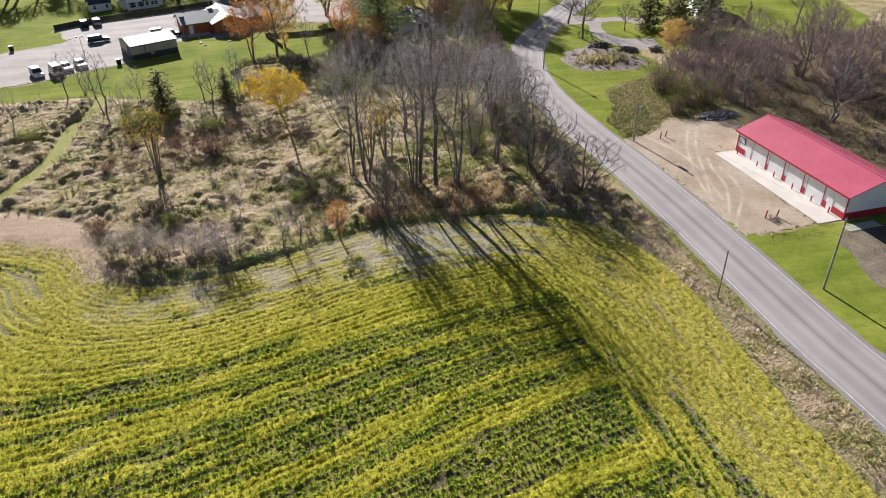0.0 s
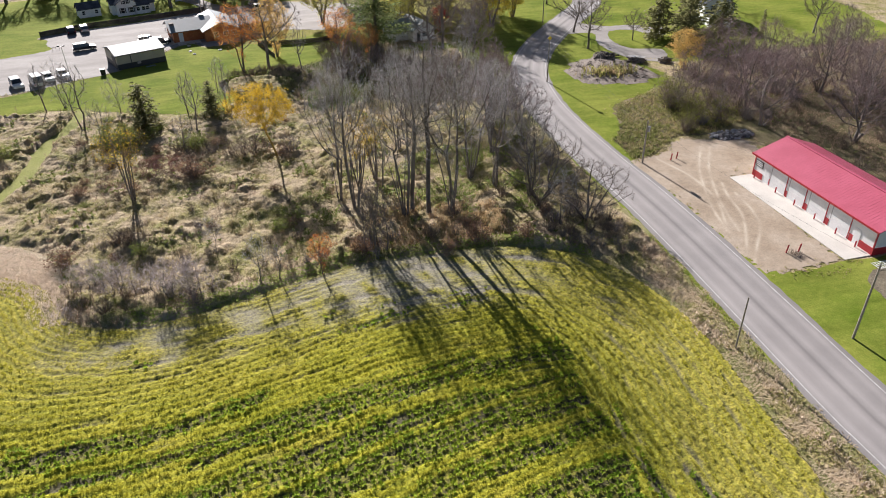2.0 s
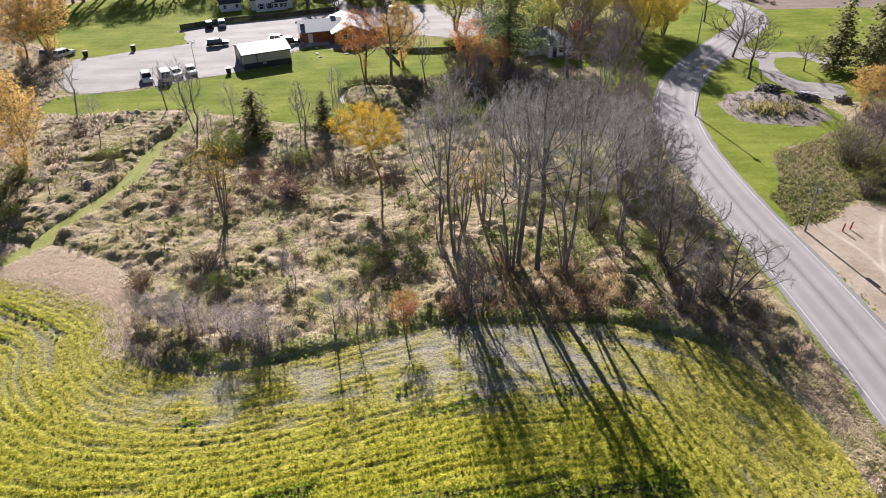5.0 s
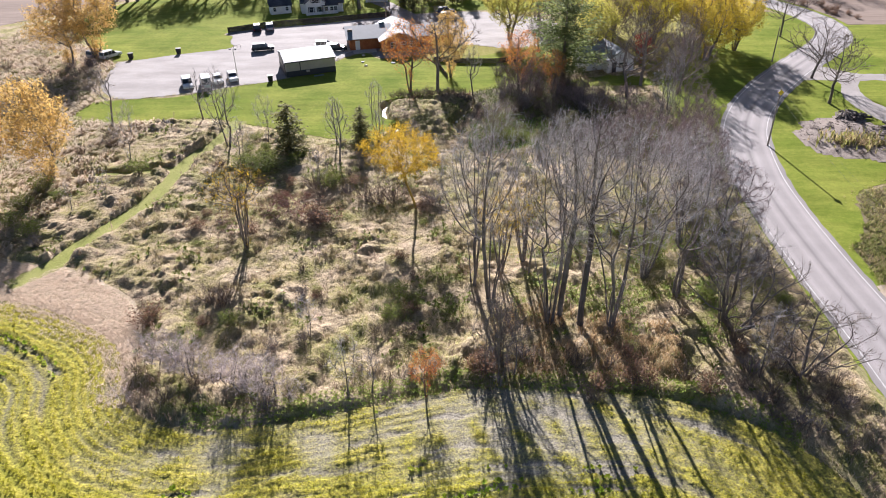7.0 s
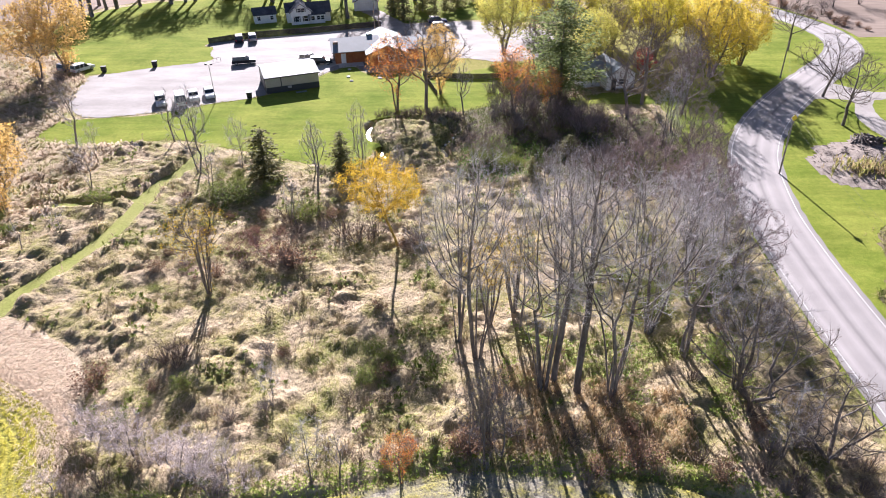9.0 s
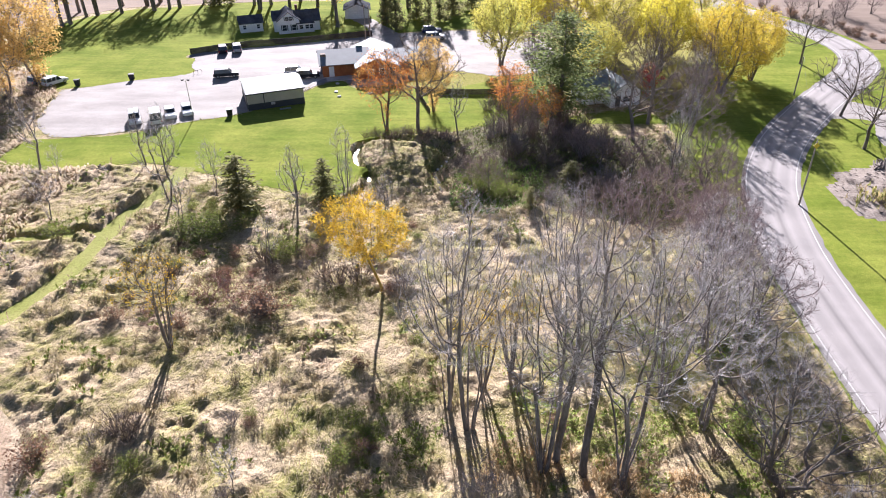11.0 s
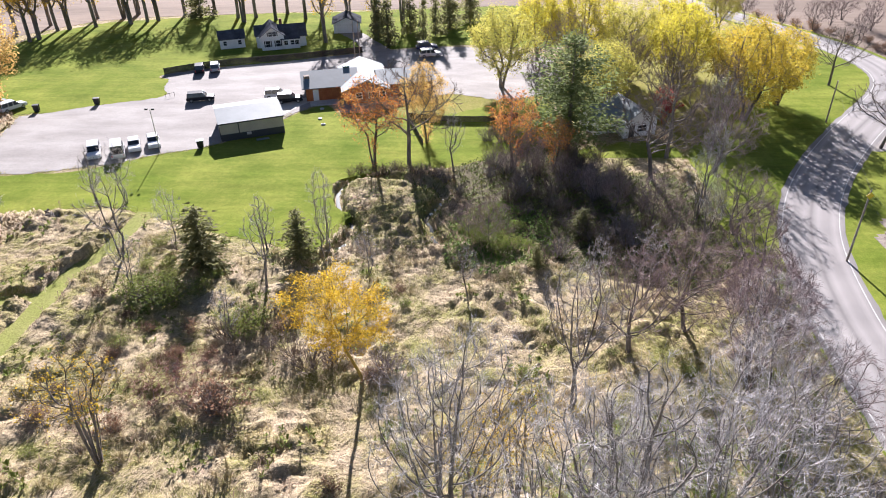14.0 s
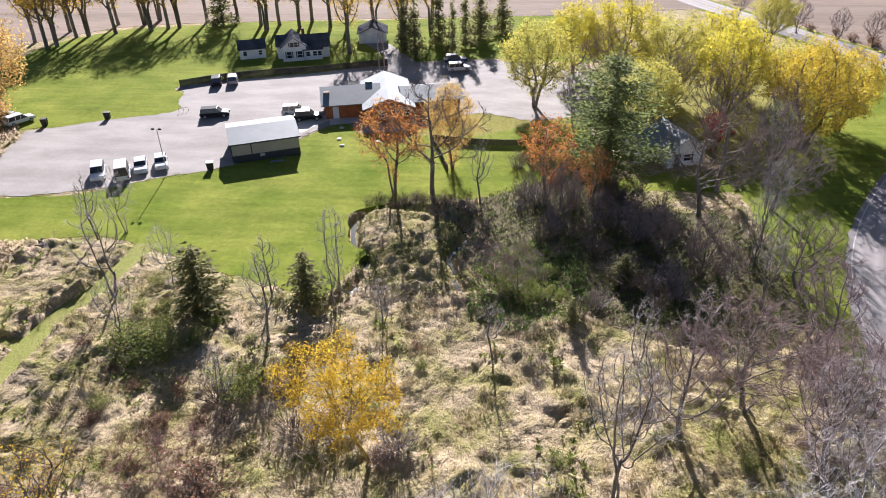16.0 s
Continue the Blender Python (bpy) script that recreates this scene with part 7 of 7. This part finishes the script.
for xx in (-0.8, 0, 0.8):
    part("post", tube(bmesh.new(), (xx, 0, -0.05), (xx, 0, 0.7), 0.03, 0.03, 6), M_BLACK, rack)
for x, y in ((-13.9, 176.3), (-13.4, 171.8), (-12.4, 169.2), (-6.9, 170.9)):
    st = new("stone", rock_mesh(int(x * -10), plain("white_stone", (0.6, 0.58, 0.55), 0.8)))
    st.matrix_basis = pose(x, y, 0.12, 0, 0, x * 30) @ Matrix.Diagonal((1.0, 0.8, 0.5, 1))
    tagged(st, "small whitewashed stone on the lawn", "stone", "lawn stones")


# ---- poles and wires ----
def utility_pole(x, y, h, lean=(0, 0), arm=True, label="weathered wooden utility pole", thick=1.0):
    ob = thing("utility_pole", x, y, 0, 0, label, "utility pole", "roadside poles")
    part("pole", tube(bmesh.new(), (0, 0, -0.3), (lean[0], lean[1], h), 0.15 * thick, 0.1 * thick, 10), M_POLE, ob)
    if arm:
        part("transformer", tube(bmesh.new(), (lean[0] * 0.9 + 0.3, lean[1] * 0.9, h - 1.5), (lean[0] * 0.9 + 0.3, lean[1] * 0.9, h - 0.7), 0.2, 0.2, 12), M_STEEL, ob, "grey steel canister") if h < 7 else None
        part("insulator", tube(bmesh.new(), (lean[0], lean[1], h), (lean[0], lean[1], h + 0.25), 0.05, 0.03, 8), M_STEEL, ob)
    return ob


for x, y, h, arm in ((54.3, 48.2, 8.6, True), (42.6, 50.0, 6.0, False), (54.2, 90.0, 6.4, True), (54.5, 128.1, 8.9, True), (70.0, 169.8, 7.0, False), (-11.9, 203.7, 8.5, True), (-10.9, 203.9, 8.5, False)):
    pole = utility_pole(x, y, h, (0, 0), arm, thick=0.65 if h < 6.2 else 0.9)
    if y == 128.1:
        bm = boxes((-0.3, 0.3, -0.02, 0.02, -0.3, 0.3), bevel=0.01)
        bm.transform(pose(0, -0.14, h - 0.5, 0, 45, 0))
        part("marker", bm, plain("yellow_marker", (0.75, 0.55, 0.03), 0.5), pole, "small yellow diamond plate")
for a, b, sag in (((54.3, 48.2, 8.7), (54.2, 90.0, 6.5), 0.8), ((54.2, 90, 6.5), (54.5, 128.1, 9.0), 0.7), ((54.2, 90, 5.6), (54.5, 128.1, 7.8), 0.7), ((54.5, 128.1, 9.0), (70, 169.8, 7.1), 0.8), ((54.3, 48.2, 8.7), (54.5, -20, 8.7), 1.0), ((54.2, 90, 6.2), (67, 82, 3.4), 0.3)):
    a, b = np.array(a), np.array(b)
    t = np.linspace(0, 1, 15)[:, None]
    p = a + (b - a) * t - np.array([0, 0, 1]) * sag * 4 * t * (1 - t)
    v, f = tubes(p[:-1], p[1:], np.full(14, 0.008), np.full(14, 0.008), 4)
    tagged(part("power_line", mesh_of("power_line", v, f, M_BLACK), M_BLACK), "thin overhead power line", "power line", "power lines")

light_pole = thing("floodlight_pole", -35.8, 158.3, 0.05, 0, "tall thin steel pole with twin floodlights", "lamp post")
part("pole", tube(bmesh.new(), (0, 0, -0.1), (0, 0, 6.8), 0.07, 0.05, 8), M_STEEL, light_pole)
for sx in (-0.55, 0.45):
    part("lamp_head", boxes((sx - 0.2, sx + 0.2, -0.15, 0.15, 6.7, 6.95), bevel=0.04), M_BLACK, light_pole)


# ---- vehicles ----
def car(x, y, turn, paint, label, length=4.7, width=1.85, height=1.7, kind="suv"):
    ob = thing("car", x, y, 0.05, turn, label, "car", "parked cars")
    l, w = length / 2, width / 2
    hood = 0.55 if kind != "van" else 0.2
    low = [(-l, 0.35), (-l, 0.85), (-l + 0.1, 0.98), (l - 1.2 * hood - 0.5, 1.0), (l - 0.15, 0.88), (l, 0.7), (l, 0.35)]
    bm = bmesh.new()
    sides = [[bm.verts.new((px_, s * w * (1 if z < 0.8 else 0.96), z)) for px_, z in low] for s in (-1, 1)]
    n = len(low)
    for i in range(n):
        bm.faces.new((sides[0][i], sides[0][(i + 1) % n], sides[1][(i + 1) % n], sides[1][i]))
    bm.faces.new(sides[0]); bm.faces.new(sides[1])
    bmesh.ops.recalc_face_normals(bm, faces=bm.faces)
    bmesh.ops.bevel(bm, geom=bm.edges[:], offset=0.05, segments=2, affect="EDGES")
    part("body", bm, paint, ob)
    r0 = -l + (0.12 if kind in ("suv", "van") else 0.55)
    r1 = l - hood * 2.1 - 0.1
    def cab(z0, z1, inset):
        bm = bmesh.new()
        lo = [bm.verts.new(p) for p in ((r0, -w * 0.94, z0), (r1, -w * 0.94, z0), (r1, w * 0.94, z0), (r0, w * 0.94, z0))]
        hi = [bm.verts.new(p) for p in ((r0 + 0.22, -w * inset, z1), (r1 - 0.7, -w * inset, z1), (r1 - 0.7, w * inset, z1), (r0 + 0.22, w * inset, z1))]
        for i in range(4):
            bm.faces.new((lo[i], lo[(i + 1) % 4], hi[(i + 1) % 4], hi[i]))
        bm.faces.new(hi); bm.faces.new(lo[::-1])
        return bm
    part("glasshouse", cab(0.96, height - 0.06, 0.8), M_PANE, ob, "dark glass windows")
    part("roof", boxes((r0 + 0.2, r1 - 0.66, -w * 0.82, w * 0.82, height - 0.08, height), bevel=0.03), paint, ob)
    for px_ in (r0 + 0.12, r0 + 1.25, r1 - 1.2):
        for s in (-1, 1):
            bm = tube(bmesh.new(), (px_ - 0.05, s * w * 0.945, 0.95), (px_ + 0.08, s * w * 0.82, height - 0.05), 0.05, 0.05, 4)
            part("pillar", bm, paint, ob)
    for px_ in (-l + 0.85, l - 0.9):
        for s in (-1, 1):
            wheel = part("wheel", tube(bmesh.new(), (px_, s * (w - 0.2), 0.34), (px_, s * (w + 0.02), 0.34), 0.34, 0.34, 16), M_BLACK, ob)
            part("rim", tube(bmesh.new(), (px_, s * (w + 0.02), 0.34), (px_, s * (w + 0.035), 0.34), 0.2, 0.19, 12), M_STEEL, wheel)
    for s in (-1, 1):
        part("headlight", boxes((l - 0.06, l + 0.012, s * w * 0.7 - 0.16, s * w * 0.7 + 0.16, 0.66, 0.8)), M_WHITE, ob)
        part("tail_light", boxes((-l - 0.012, -l + 0.05, s * w * 0.8 - 0.09, s * w * 0.8 + 0.09, 0.6, 0.9)), M_REDTRIM, ob)
    return ob


P_WHITE, P_BLACK, P_SILVER, P_BLUE = plain("white_paint", (0.75, 0.75, 0.76), 0.25), plain("black_paint", (0.012, 0.014, 0.022), 0.35, 0, 0.15), plain("silver_paint", (0.42, 0.43, 0.45), 0.25, 0.4), plain("blue_paint", (0.02, 0.03, 0.10), 0.2)
car(-45.4, 156.9, 295, P_WHITE, "white van parked at the lot's edge", 4.8, 1.9, 1.75, "suv")
car(-41.8, 157.1, 115, P_WHITE, "white van with a tan back", 4.8, 2.0, 2.2, "van")
car(-40.2, 159.4, 295, P_WHITE, "white car parked nose out", 4.5, 1.8, 1.5, "sedan")
car(-37.7, 160.8, 295, P_WHITE, "white car beside the floodlight pole", 4.5, 1.8, 1.5, "sedan")
car(-36.9, 180.8, 15, P_BLACK, "black sport utility car in the open lot", 4.9)
car(-42.9, 198.0, 108, P_BLACK, "black pickup by the fence")
car(-40.0, 198.9, 108, P_SILVER, "silver car by the fence")
car(-23.2, 182.5, 10, P_WHITE, "white car by the tavern")
car(-20.4, 180.1, 12, P_BLACK, "black car by the tavern")
car(2.5, 213.0, 12, P_BLUE, "dark blue car under the spruces")
car(3.6, 207.5, 12, P_WHITE, "white car behind the tavern")
car(-69.5, 176.5, 60, P_WHITE, "white car under the yellow tree")
car(-73.0, 177.5, 70, P_SILVER, "silver car under the yellow tree")
